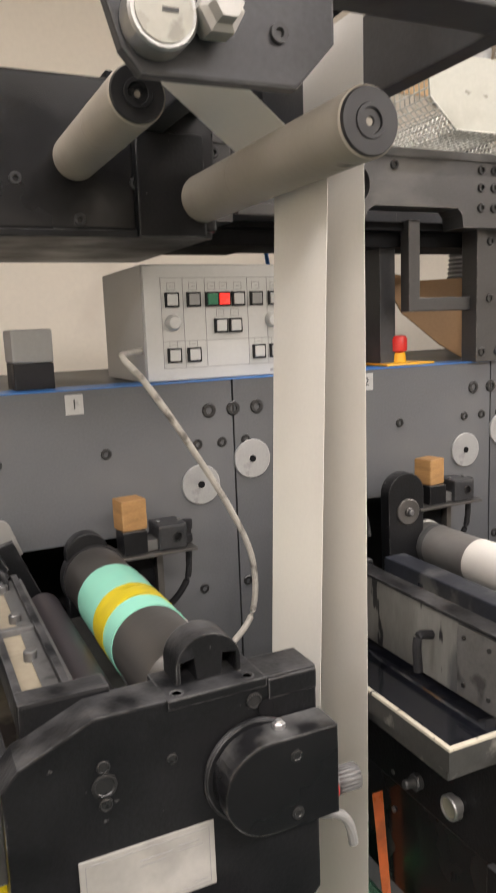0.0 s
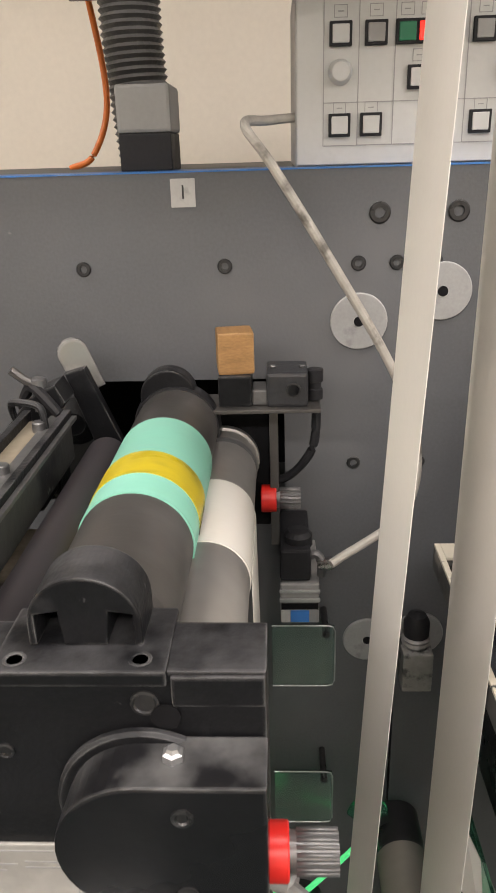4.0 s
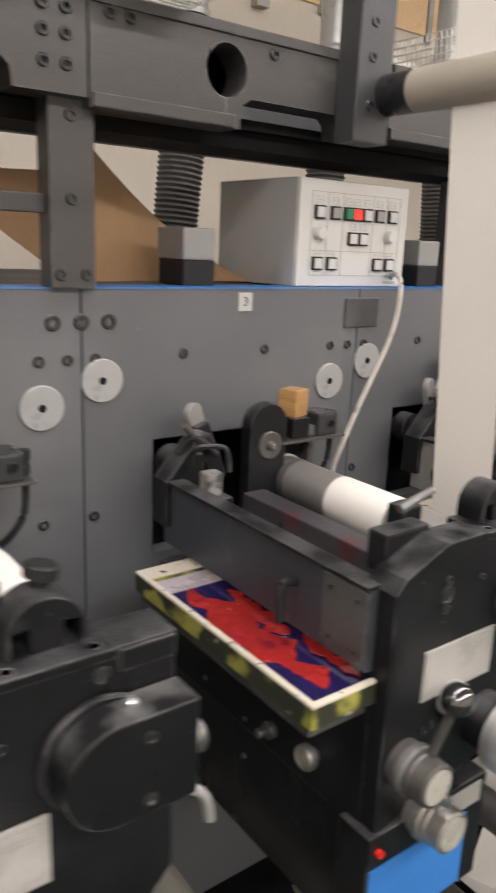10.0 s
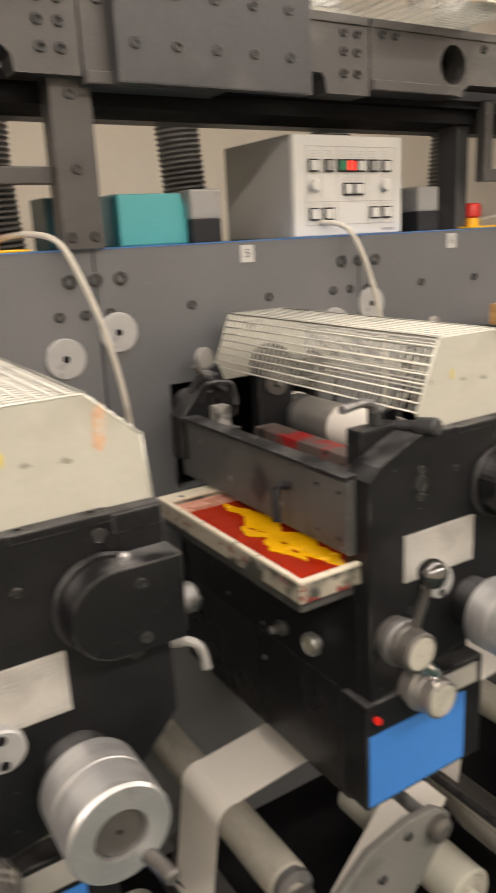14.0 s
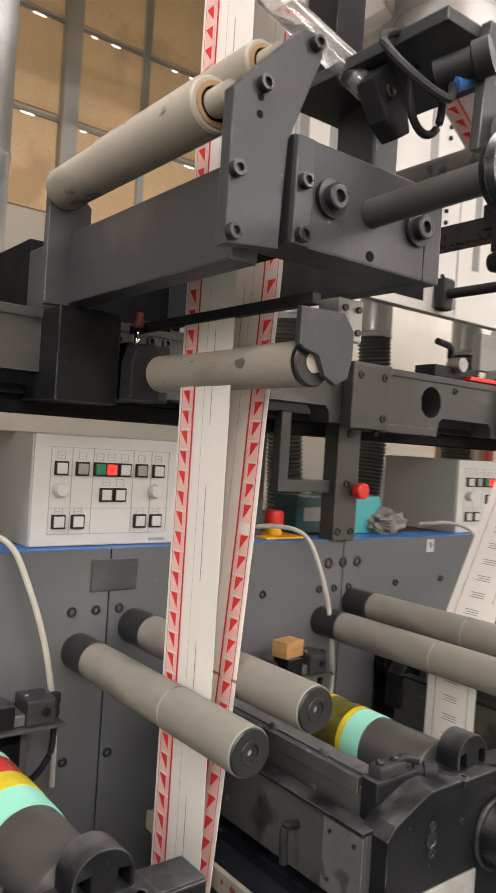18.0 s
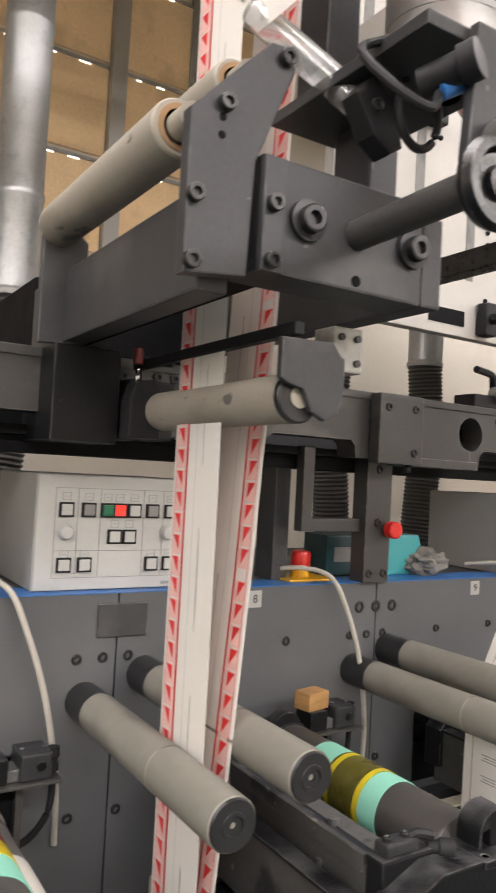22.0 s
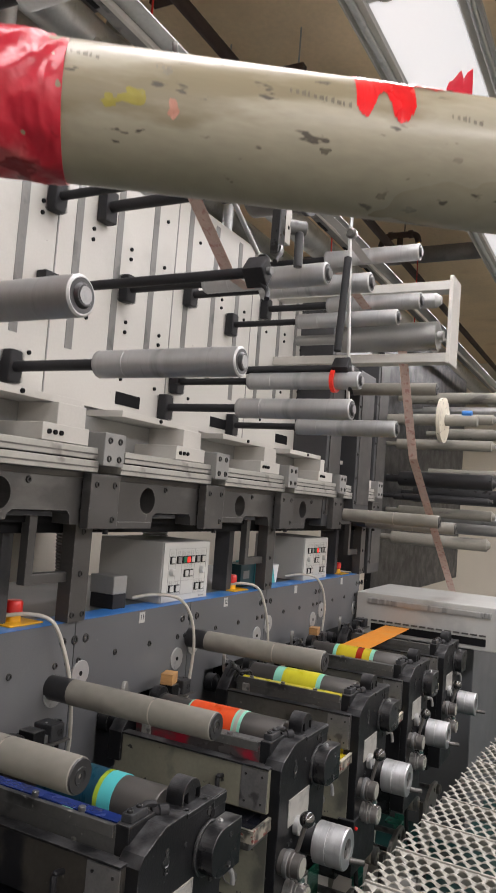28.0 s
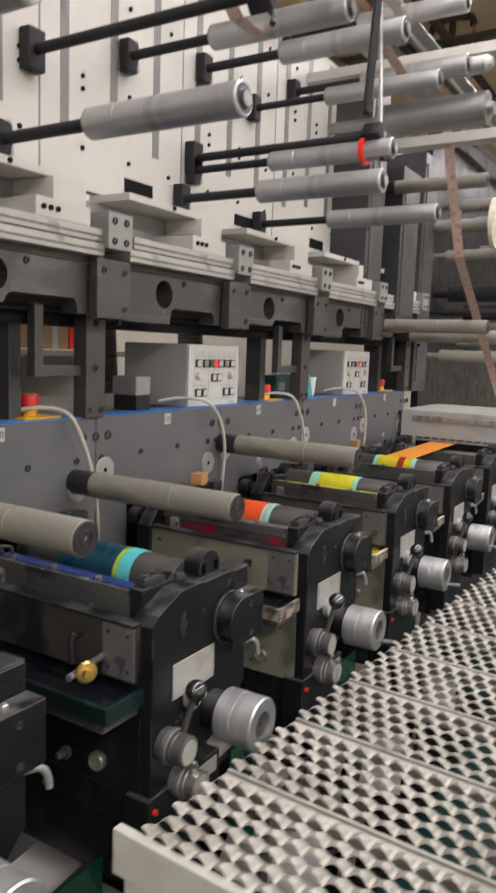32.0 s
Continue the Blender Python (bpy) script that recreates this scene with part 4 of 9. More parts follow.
# ---- gantry over the deck ----
def gantry_bay(k):
    """The beam over units k-1 and k with its leg at seam k."""
    x = k * P
    t = thing("gantry_beam", x, 0, 0, "dark grey steel beam with a round hole over the deck", "beam", "gantry beams", "structure")
    for dx in (-2 * P, -P):
        # the plate is cut round its hole: two halves that meet on the hole's middle line
        hx, hz, hr = dx + 0.215, 0.311, 0.036
        lowl = 0.235 if dx < -P else 0.255
        bow = [math.radians(90 + 180 * i / 16) for i in range(17)]
        bm = bmesh.new()
        prism(bm, [(hx, lowl), (dx + 0.002, lowl), (dx + 0.002, 0.372), (hx, 0.372)] + [(hx + hr * math.cos(a), hz + hr * math.sin(a)) for a in bow], -0.035, 0.02)
        prism(bm, [(hx, 0.372), (dx + P - 0.002, 0.372), (dx + P - 0.002, 0.245), (dx + P - 0.10, 0.245), (dx + P - 0.103, 0.268), (dx + P - 0.113, 0.278), (dx + P - 0.29, 0.278), (dx + P - 0.305, 0.268), (dx + P - 0.31, lowl), (hx, lowl)] + [(hx - hr * math.cos(a), hz + hr * math.sin(a)) for a in reversed(bow)], -0.035, 0.02)
        part("beam", bm, "beam", t)
        part("lower_edge", B(box, dx + 0.004, dx + 0.23, -0.041, -0.0352, lowl, lowl + 0.018, 0.002), "beam", t)
        part("upper_edge", B(box, dx + 0.004, dx + P - 0.004, -0.039, -0.0352, 0.358, 0.373, 0.002), "beam", t)
        part("hole_liner", B(lathe, (hx, 0.02, hz), (0, 1, 0), [(0, 0.04), (0.03, 0.04), (0.03, 0.036), (0, 0.036)], 28), "beam", t)
        for bx, bz in ((dx + 0.49, 0.345), (dx + 0.52, 0.345), (dx + 0.49, 0.315), (dx + 0.52, 0.315), (dx + 0.49, 0.28), (dx + 0.52, 0.28), (dx + 0.03, 0.35), (dx + 0.06, 0.35), (dx + 0.30, 0.345)):
            mesh_part("bolt", BOLT, t, pose(bx, -0.036, bz))
        if dx + x >= 3.8:
            blk = part("end_block", B(box, dx + P - 0.072, dx + P + 0.042, -0.068, -0.0405, 0.236, 0.371, 0.003), "beam", t)
            for bx, bz in ((dx + P - 0.05, 0.345), (dx + P + 0.02, 0.345), (dx + P + 0.02, 0.26)):
                mesh_part("bolt", BOLT, blk, pose(bx, -0.068, bz))
            part("foot_pin", B(rod, (dx + P + 0.02, -0.05, 0.222), (dx + P + 0.02, -0.05, 0.237), 0.007, 10), "dark", t)
    part("rear_beam", B(box, -2 * P, 0, 0.30, 0.36, 0.24, 0.37), "towergrey", t)
    # strip and plate in near-black: shade under the beam put into their colour
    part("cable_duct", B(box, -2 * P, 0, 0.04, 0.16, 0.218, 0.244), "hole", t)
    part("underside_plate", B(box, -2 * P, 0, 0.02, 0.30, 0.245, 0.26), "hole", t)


def gantry_leg(k):
    x = k * P
    t = thing("gantry_leg", x, 0, 0, "dark grey steel leg with bolts that carries the beam", "leg", "gantry legs", "structure")
    part("post", B(box, -0.047, 0.018, -0.012, 0.03, 0.001, 0.262, 0.002), "beam", t)
    part("bracket", B(prism, [(-0.19, 0.10), (-0.19, 0.262), (-0.165, 0.262), (-0.165, 0.125), (-0.047, 0.125), (-0.047, 0.10)], 0.005, 0.03, 0.002), "beam", t)
    part("rear_post", B(box, -0.215, -0.18, 0.06, 0.12, 0.001, 0.26, 0.002), "towergrey", t)
    if k == 8:
        part("locking_knob", B(lathe, (0.008, -0.012, 0.107), (0, -1, 0), [(0, 0.008), (0.01, 0.008), (0.011, 0.017), (0.028, 0.017), (0.03, 0.014)], 24), "red", t, "red round locking knob")
    for bx, bz in ((-0.034, 0.02), (0.004, 0.02), (-0.016, 0.12), (-0.016, 0.225)):
        mesh_part("bolt", BOLT, t, pose(bx, -0.012, bz))


for k in range(2, 15, 2):
    gantry_bay(k)
    gantry_leg(k)


def hose(x, y=0.8):
    t = thing("corrugated_hose", x, y, 0, "black corrugated exhaust hose rising behind the press", "hose", "exhaust hoses")
    pts = [(0.014 * math.sin(i * 0.045 + x * 9), 0, -0.25 + i * 0.0068) for i in range(0, 130)]
    bm = B(tube, pts, 0.062, 28, 0.0065)
    for f in bm.faces:
        f.smooth = False
    part("hose", bm, "duct", t)
    part("sheet_duct", B(lathe, (pts[-1][0], 0, 0.62), (0, 0, 1), [(0, 0.064), (0.012, 0.066), (0.02, 0.061), (0.25, 0.061), (0.255, 0.064), (0.27, 0.064), (0.275, 0.061), (0.7, 0.061), (0.705, 0.064), (0.72, 0.064), (0.725, 0.061), (1.7, 0.061)], 28), "galv", t, "galvanised spiral duct")


for hx in (0.125, 1.17, 1.74, 2.27, 2.79, 3.31, 3.84, 4.90, 5.31, 5.85, 6.4, 6.99):
    hose(hx)


def drive_box(x):
    t = thing("drive_box", x, 0.05, 0, "small grey motor box with a black foot on the deck", "motor", "drive boxes")
    part("foot", B(box, -0.03, 0.03, 0.0, 0.08, 0.001, 0.042, 0.002), "dark", t)
    part("housing", B(box, -0.031, 0.031, 0.0, 0.085, 0.042, 0.093, 0.004), "motor", t)


for bx in (0.245, 0.80, 1.33, 1.89, 2.44, 2.99, 3.54, 5.2, 5.74):
    drive_box(bx)

# ---- printing units ----
NAMES = {0: "yellow", 1: "yellow", 2: "black", 3: "blue", 4: "red", 5: "orange", 6: "yellow", 7: "red", 8: "blue", 9: "yellow", 10: "green", 11: "orange", 12: "yellow", 13: "yellow"}


def print_unit(k):
    """Unit left of seam k: side plate, base, ink tray, bars and controls."""
    x = k * P
    t = thing("print_unit", x, 0, 0, "black cast printing unit with dials and an aluminium handwheel", "printing unit", "printing units")
    plate = part("side_plate", B(prism, [(-0.452, -0.272), (-0.438, -0.256), (-0.376, -0.229), (-0.36, -0.2285), (-0.165, -0.2305), (-0.165, -0.462), (-0.205, -0.505), (-0.25, -0.53), (-0.45, -0.57)], -0.545, -0.50, 0.0025), "black", t)
    np_ = part("name_plate", B(box, -0.397, -0.275, -0.5475, -0.545, -0.415, -0.352, 0.001), "nameplate", plate)
    for a, b, c, d in ((-0.392, -0.28, -0.4105, -0.4098), (-0.392, -0.28, -0.3572, -0.3565), (-0.392, -0.3913, -0.4098, -0.3572), (-0.2807, -0.28, -0.4098, -0.3572), (-0.345, -0.315, -0.368, -0.3672), (-0.345, -0.322, -0.373, -0.3722), (-0.31, -0.29, -0.366, -0.3652), (-0.31, -0.287, -0.3705, -0.3697), (-0.385, -0.36, -0.40, -0.3992), (-0.385, -0.365, -0.405, -0.4042), (-0.295, -0.284, -0.4065, -0.4057)):
        part("print_bar", B(box, a, b, -0.5479, -0.5474, c, d), "line", np_)
    for bx, bz, r in ((-0.37, -0.29, 0.011), (-0.37, -0.273, 0.006), (-0.37, -0.307, 0.006), (-0.205, -0.36, 0.008), (-0.205, -0.38, 0.008), (-0.31, -0.283, 0.005), (-0.23, -0.25, 0.008)):
        part("bore", B(lathe, (bx, -0.5452, bz), (0, -1, 0), [(-0.002, r), (0.001, r), (0.0015, r * 0.8), (0.0005, r * 0.7)], 16), "bolt", plate)
    part("lower_block", B(box, -0.462, -0.25, -0.55, -0.5, -0.722, -0.565, 0.003), "black", t)
    part("gear_case", B(box, -0.45, -0.24, -0.50, -0.03, -0.745, -0.496, 0.004), "blackgloss", t, "black oily gear case")
    for cy, cz in ((-0.3, -0.56), (-0.2, -0.55), (-0.3, -0.62), (-0.1, -0.6)):
        part("case_screw", B(rod, (-0.45, cy, cz), (-0.453, cy, cz), 0.004, 8), "washer", t)
    part("tray_shelf", B(box, -0.452, -0.25, -0.522, -0.06, -0.575, -0.412, 0.003), "olive" if k in (4, 11, 12) else "black", t, "panel under the ink tray")
    if k <= 8:
        part("sticker", B(box, -0.458, -0.285, -0.5516, -0.55, -0.716, -0.61), "bluelabel", t, "blue sticker")
    part("small_plate", B(box, -0.355, -0.262, -0.5516, -0.55, -0.602, -0.572), "nameplate", t)
    part("red_button", B(rod, (-0.446, -0.55, -0.588), (-0.446, -0.556, -0.588), 0.005, 14), "red", t)
    cov = bmesh.new()
    pts = [(-0.233 + 0.0435 * math.cos(a), -0.315 + 0.0435 * math.sin(a)) for a in [math.radians(90 + 180 * i / 20) for i in range(21)]]
    prism(cov, pts + [(-0.165, -0.3585), (-0.165, -0.2715)], -0.583, -0.546, 0.002)
    cover = part("motor_cover", cov, "blackgloss", t)
    part("grease_nipple", B(lathe, (-0.214, -0.562, -0.2715), (0, 0, 1), [(0, 0.006), (0.004, 0.006), (0.005, 0.004), (0.007, 0.003)], 6), "alu", cover)
    for bz in (-0.29, -0.345):
        part("screw", B(lathe, (-0.208, -0.583, bz), (0, -1, 0), [(0, 0.006), (0.001, 0.006), (0.0015, 0.004), (0.0005, 0.003)], 14), "bolt", cover)
    part("flange", B(rod, (-0.233, -0.545, -0.315), (-0.233, -0.552, -0.315), 0.05, 40, bev=0.002), "black", cover)
    # handwheel
    hx, hz = -0.277, -0.477
    wheel = part("handwheel", B(lathe, (hx, -0.578, hz), (0, -1, 0), [(0, 0.045), (0.002, 0.048), (0.034, 0.048), (0.0345, 0.0472), (0.0365, 0.0472), (0.037, 0.048), (0.074, 0.048), (0.077, 0.0455), (0.077, 0.0245), (0.06, 0.024)], 44), "wheelalu", t, "turned aluminium handwheel")
    part("hub", B(rod, (hx, -0.58, hz), (hx, -0.650, hz), 0.0235, 26, bev=0.001), "cylgrey", wheel)
    part("hub_pin", B(rod, (hx, -0.65, hz), (hx, -0.651, hz), 0.0025, 8), "hole", wheel)
    up = 0.028 if k == 3 else -0.034
    part("crank_pin", B(rod, (hx + 0.022, -0.65, hz + up), (hx + 0.03, -0.69, hz + up), 0.0075, 14, bev=0.002), "cylgrey", wheel)
    part("shaft", B(rod, (hx, -0.54, hz), (hx, -0.58, hz), 0.036, 24), "black", wheel)
    # ball lever and round cap
    lever = part("ball_lever", B(rod, (-0.41, -0.575, -0.47), (-0.398, -0.592, -0.39), 0.0055, 12), "cylgrey", t)
    ball = bmesh.new()
    bmesh.ops.create_uvsphere(ball, u_segments=18, v_segments=12, radius=0.0185, matrix=Matrix.Translation((-0.397, -0.594, -0.383)))
    for f in ball.faces:
        f.smooth = True
    part("ball", ball, "balldark", lever)
    part("round_cap", B(lathe, (-0.345, -0.546, -0.424), (0, -1, 0), [(0, 0.022), (0.012, 0.022), (0.014, 0.02), (0.014, 0.0)], 26), "disc", t)
    for q in (-0.411, -0.437):
        part("pin_hole", B(rod, (-0.345, -0.5605, q), (-0.345, -0.5612, q), 0.0048, 12), "hole", t)
    for q in ((-0.385, -0.455), (-0.372, -0.452)):
        part("plate_screw", B(lathe, (q[0], -0.545, q[1]), (0, -1, 0), [(0, 0.005), (0.003, 0.005), (0.003, 0.003), (0.001, 0.002)], 12), "bolt", t)
    for gx, gz in ((-0.417, -0.481), (-0.378, -0.561)):
        g = part("dial", B(lathe, (gx, -0.546, gz), (0, -1, 0), [(0, 0.028), (0.03, 0.028), (0.032, 0.026), (0.05, 0.026), (0.052, 0.023)], 30), "cylgrey" if gz > -0.52 else "cylsteel", t)
        part("dial_face", B(rod, (gx, -0.597, gz), (gx, -0.5985, gz), 0.021, 26), "dialface", g)
        part("dial_flange", B(lathe, (gx, -0.546, gz), (0, -1, 0), [(0.012, 0.0285), (0.014, 0.031), (0.022, 0.031), (0.024, 0.0285)], 30), "dullsteel" if gz > -0.52 else "cylsteel", g)
    part("hose_fitting", B(lathe, (-0.392, -0.58, -0.512), (0.55, 0, -0.8), [(0, 0.007), (0.01, 0.011), (0.022, 0.011), (0.028, 0.007)], 14), "chrome", t)
    # clamp lever and knurled knob beside the cover
    part("clamp_lever", B(tube, smooth_path([(-0.165, -0.54, -0.384), (-0.152, -0.55, -0.384), (-0.142, -0.555, -0.39), (-0.137, -0.557, -0.402), (-0.135, -0.558, -0.418)], 5), 0.005, 10), "motor", t)
    part("lever_boss", B(lathe, (-0.165, -0.54, -0.384), (1, -0.5, 0), [(0, 0.0075), (0.014, 0.0078), (0.016, 0.006)], 14), "motor", t)
    if k > 1:
        part("knurled_knob", B(lathe, (-0.165, -0.535, -0.345), (1, 0, 0), [(0, 0.012), (0.004, 0.016), (0.03, 0.016), (0.033, 0.013)], 18), "dullsteel", t)
    # bearing cap and rail on top
    arc = [(-0.264 + 0.0315 * math.cos(a), -0.2155 + 0.0295 * math.sin(a)) for a in [math.radians(6 * i) for i in range(31)]]
    if k not in (4, 5):
        cap = part("bearing_cap", B(prism, arc + [(-0.2955, -0.2282), (-0.291, -0.2282), (-0.291, -0.209), (-0.278, -0.207), (-0.276, -0.2282), (-0.252, -0.2282), (-0.25, -0.207), (-0.237, -0.209), (-0.237, -0.2282), (-0.2325, -0.2282)], -0.525, -0.488, 0.0015), "black", t)
        # near-black backing: the shade in the cap's arch as colour
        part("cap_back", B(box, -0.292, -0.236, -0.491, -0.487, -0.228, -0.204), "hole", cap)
        if k == 2:
            part("cap_knob", B(lathe, (-0.26, -0.50, -0.186), (0.2, 0, 1), [(0, 0.008), (0.006, 0.008), (0.007, 0.014), (0.016, 0.014), (0.018, 0.011)], 20), "dark", cap)
            part("cap_bolt", B(rod, (-0.298, -0.505, -0.19), (-0.298, -0.505, -0.174), 0.007, 8), "dark", cap)
    part("top_rail", B(box, -0.2155, -0.1655, -0.547, -0.51, -0.252, -0.2325, 0.002), "black", t)
    seat = part("cap_seat", B(box, -0.312, -0.217, -0.548, -0.488, -0.238, -0.2285, 0.002), "black", t)
    for sx in (-0.30, -0.232):
        part("seat_bolt", B(lathe, (sx, -0.537, -0.2285), (0, 0, 1), [(0, 0.0065), (0.0004, 0.0065), (0.0006, 0.005), (-0.001, 0.003)], 14), "black", seat)
    part("top_bore", B(rod, (-0.219, -0.5475, -0.258), (-0.219, -0.5465, -0.258), 0.008, 16), "hole", seat)
    # far side plate and sensor bracket
    part("rear_plate", B(prism, [(-0.276 + (0.037 if k in (2, 3, 4, 5) else 0.03) * math.cos(a), (-0.209 if k in (2, 3, 4, 5) else -0.224) + (0.037 if k in (2, 3, 4, 5) else 0.03) * math.sin(a)) for a in [math.radians(10 * i) for i in range(19)]] + [(-0.31, -0.42), (-0.243, -0.42)], -0.10, -0.075, 0.0025), "black", t)
    rw = part("rear_washer", B(lathe, (-0.274, -0.1, -0.24), (0, -1, 0), [(0, 0.023), (0.003, 0.023), (0.004, 0.021), (0.004, 0.008), (0.007, 0.008), (0.008, 0.006)], 22), "cylgrey", t)
    part("rear_bolt", B(rod, (-0.274, -0.108, -0.24), (-0.274, -0.113, -0.24), 0.005, 10, bev=0.001), "dullsteel", rw)
    br = part("sensor_bracket", B(box, -0.222, -0.186, -0.095, -0.05, -0.238, -0.204, 0.002), "black", t)
    part("bracket_plate", B(box, -0.25, -0.112, -0.105, -0.045, -0.243, -0.2385, 0.001), "cylgrey", br)
    part("base_bar", B(box, -0.186, -0.16, -0.09, -0.055, -0.238, -0.221, 0.002), "dullsteel", br)
    part("bracket_post", B(box, -0.168, -0.158, -0.075, -0.05, -0.42, -0.243, 0.001), "cylgrey", br)
    # shade behind the bracket is put into this web's near-black colour
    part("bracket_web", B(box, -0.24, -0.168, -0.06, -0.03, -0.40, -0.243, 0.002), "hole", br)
    sn = part("sensor", B(box, -0.17, -0.125, -0.098, -0.045, -0.2385, -0.2, 0.004), "plateA", br)
    part("lens", B(lathe, (-0.141, -0.098, -0.219), (0, -1, 0), [(0, 0.008), (0.001, 0.008), (0.0012, 0.0065), (-0.001, 0.006)], 18), "bolt", sn)
    for bx in (-0.163, -0.131):
        part("sensor_screw", B(rod, (bx, -0.075, -0.2), (bx, -0.075, -0.197), 0.0035, 8), "dullsteel", sn)
    part("sensor_plug", B(lathe, (-0.117, -0.07, -0.203), (0, 0, -1), [(0, 0.006), (0.001, 0.0095), (0.014, 0.0095), (0.015, 0.0075), (0.022, 0.0075), (0.023, 0.009), (0.034, 0.009), (0.036, 0.006)], 14), "dark", br)
    part("sensor_cable", B(tube, smooth_path([(-0.117, -0.07, -0.235), (-0.115, -0.07, -0.26), (-0.12, -0.068, -0.30), (-0.145, -0.06, -0.335), (-0.18, -0.05, -0.35)], 6), 0.0052, 8), "dark", br)
    part("rear_arm", B(prism, [(-0.47, -0.27), (-0.42, -0.215), (-0.395, -0.205), (-0.385, -0.225), (-0.405, -0.25), (-0.40, -0.34), (-0.47, -0.34)], -0.11, -0.07, 0.003), "black", t)
    part("pinch_lever", B(tube, smooth_path([(-0.44, -0.09, -0.235), (-0.425, -0.10, -0.21), (-0.41, -0.11, -0.215), (-0.39, -0.12, -0.235)], 5), 0.006, 8), "dark", t)
    pad = B(prism, [(-0.0165, -0.012), (0.0165, -0.012)] + [(0.0175 * math.cos(a), 0.036 + 0.0175 * math.sin(a)) for a in [math.radians(18 * i) for i in range(11)]], -0.006, 0.006, 0.003)
    pad.transform(pose(-0.376, -0.045, -0.22, 0, -21, 18))
    part("paddle", pad, "cupgrey", t, "scratched translucent plastic paddle")
    part("paddle_arm", B(prism, [(-0.395, -0.205), (-0.372, -0.198), (-0.335, -0.29), (-0.365, -0.3)], -0.07, -0.056, 0.002), "black", t)
    part("wing_post", B(lathe, (-0.415, -0.10, -0.235), (0, 0, 1), [(0, 0.011), (0.004, 0.011), (0.005, 0.0075), (0.022, 0.0075), (0.024, 0.0095), (0.034, 0.009), (0.036, 0.005)], 14), "dullsteel", t)
    part("wing_lever", B(tube, smooth_path([(-0.415, -0.10, -0.208), (-0.428, -0.105, -0.2), (-0.44, -0.108, -0.188)], 4), 0.005, 8), "cylgrey", t)
    part("drive_boss", B(lathe, (-0.40, -0.02, -0.275), (0, -1, 0), [(-0.02, 0.03), (0.01, 0.03), (0.012, 0.026), (0.02, 0.014)], 22), "black", t)
    if k not in (2, 3, 4, 5):
        part("inking_roller", B(lathe, (-0.345, -0.1, -0.288), (0, -1, 0), [(0, 0.012), (0.01, 0.012), (0.011, 0.0235), (0.35, 0.0235), (0.351, 0.015), (0.356, 0.015), (0.357, 0.021), (0.372, 0.021), (0.373, 0.012), (0.39, 0.012)], 28), "inkroller", t, "black rubber inking roller")
    # doctor blade bars and ink tray
    bar = part("blade_bar", B(box, -0.462, -0.448, -0.52, -0.09, -0.37, -0.272, 0.002), {6: "bar6", 7: "bar7", 9: "bar8", 10: "barsoot", 11: "olive", 12: "bar8", 13: "bar8", 2: "bar2", 4: "bar2", 3: "barblue"}.get(k, "bar8"), t, "ink-smeared steel blade bar")
    part("bar_lip", B(box, -0.468, -0.440, -0.52, -0.09, -0.273, -0.268, 0.001), "black", bar)
    part("bar_lever", B(tube, smooth_path([(-0.463, -0.40, -0.31), (-0.482, -0.40, -0.307), (-0.488, -0.402, -0.32), (-0.488, -0.405, -0.352)], 5), 0.0058, 10), "dark", bar)
    part("bar_end", B(box, -0.4655, -0.4622, -0.518, -0.45, -0.366, -0.276, 0.001), "bar8" if k in (3, 5, 7) else "dullsteel", bar)
    for q in ((-0.505, -0.29), (-0.505, -0.35), (-0.463, -0.29), (-0.463, -0.35)):
        part("end_screw", B(rod, (-0.4655, q[0], q[1]), (-0.4675, q[0], q[1]), 0.003, 8), "bolt", bar)
    if k in (4, 5):
        part("guard_knob", B(lathe, (-0.362, -0.53, -0.222), (0.25, -1, 0.1), [(-0.03, 0.007), (0, 0.007), (0.001, 0.0115), (0.026, 0.0115), (0.029, 0.009)], 18), "plateA", t)
        part("pinch_lever_front", B(tube, smooth_path([(-0.392, -0.49, -0.214), (-0.40, -0.492, -0.196), (-0.42, -0.495, -0.19), (-0.455, -0.50, -0.192)], 5), 0.0058, 10), "dullsteel", t)
        part("lever_post", B(lathe, (-0.392, -0.49, -0.24), (0, 0, 1), [(0, 0.012), (0.012, 0.012), (0.014, 0.0085), (0.035, 0.0085), (0.037, 0.006)], 14), "plateA", t)
    if k >= 6 or k < 2:
        ch = part("ink_chamber", B(box, -0.425, -0.378, -0.475, -0.12, -0.285, -0.24, 0.004), {6: "bar8", 7: "bar7", 9: "bar8", 10: "bar8", 11: "barcrimson", 12: "bar8"}.get(k, "bar8"), t, "ink-stained doctor blade chamber")
        part("blade", B(box, -0.40, -0.372, -0.47, -0.12, -0.24, -0.236), {12: "bar12", 10: "bar10"}.get(k, "dullsteel"), ch)
        if k == 10:
            part("cyan_stain", B(box, -0.41, -0.395, -0.36, -0.335, -0.2395, -0.2375), "mint", ch)
        if k > 1:
            part("ink_pan", B(box, -0.4195, -0.4025, -0.46, -0.13, -0.2395, -0.2372), {8: "innerblue", 10: "innerblue", 11: "inkcrimson", 7: "inkcrimson"}.get(k, "hole"), ch, "dark inky trough of the chamber")
            part("rear_edge", B(box, -0.428, -0.4205, -0.47, -0.12, -0.25, -0.229, 0.001), "bar8", ch)
            part("end_step", B(box, -0.422, -0.372, -0.502, -0.48, -0.222, -0.207, 0.003), "plateA", ch)
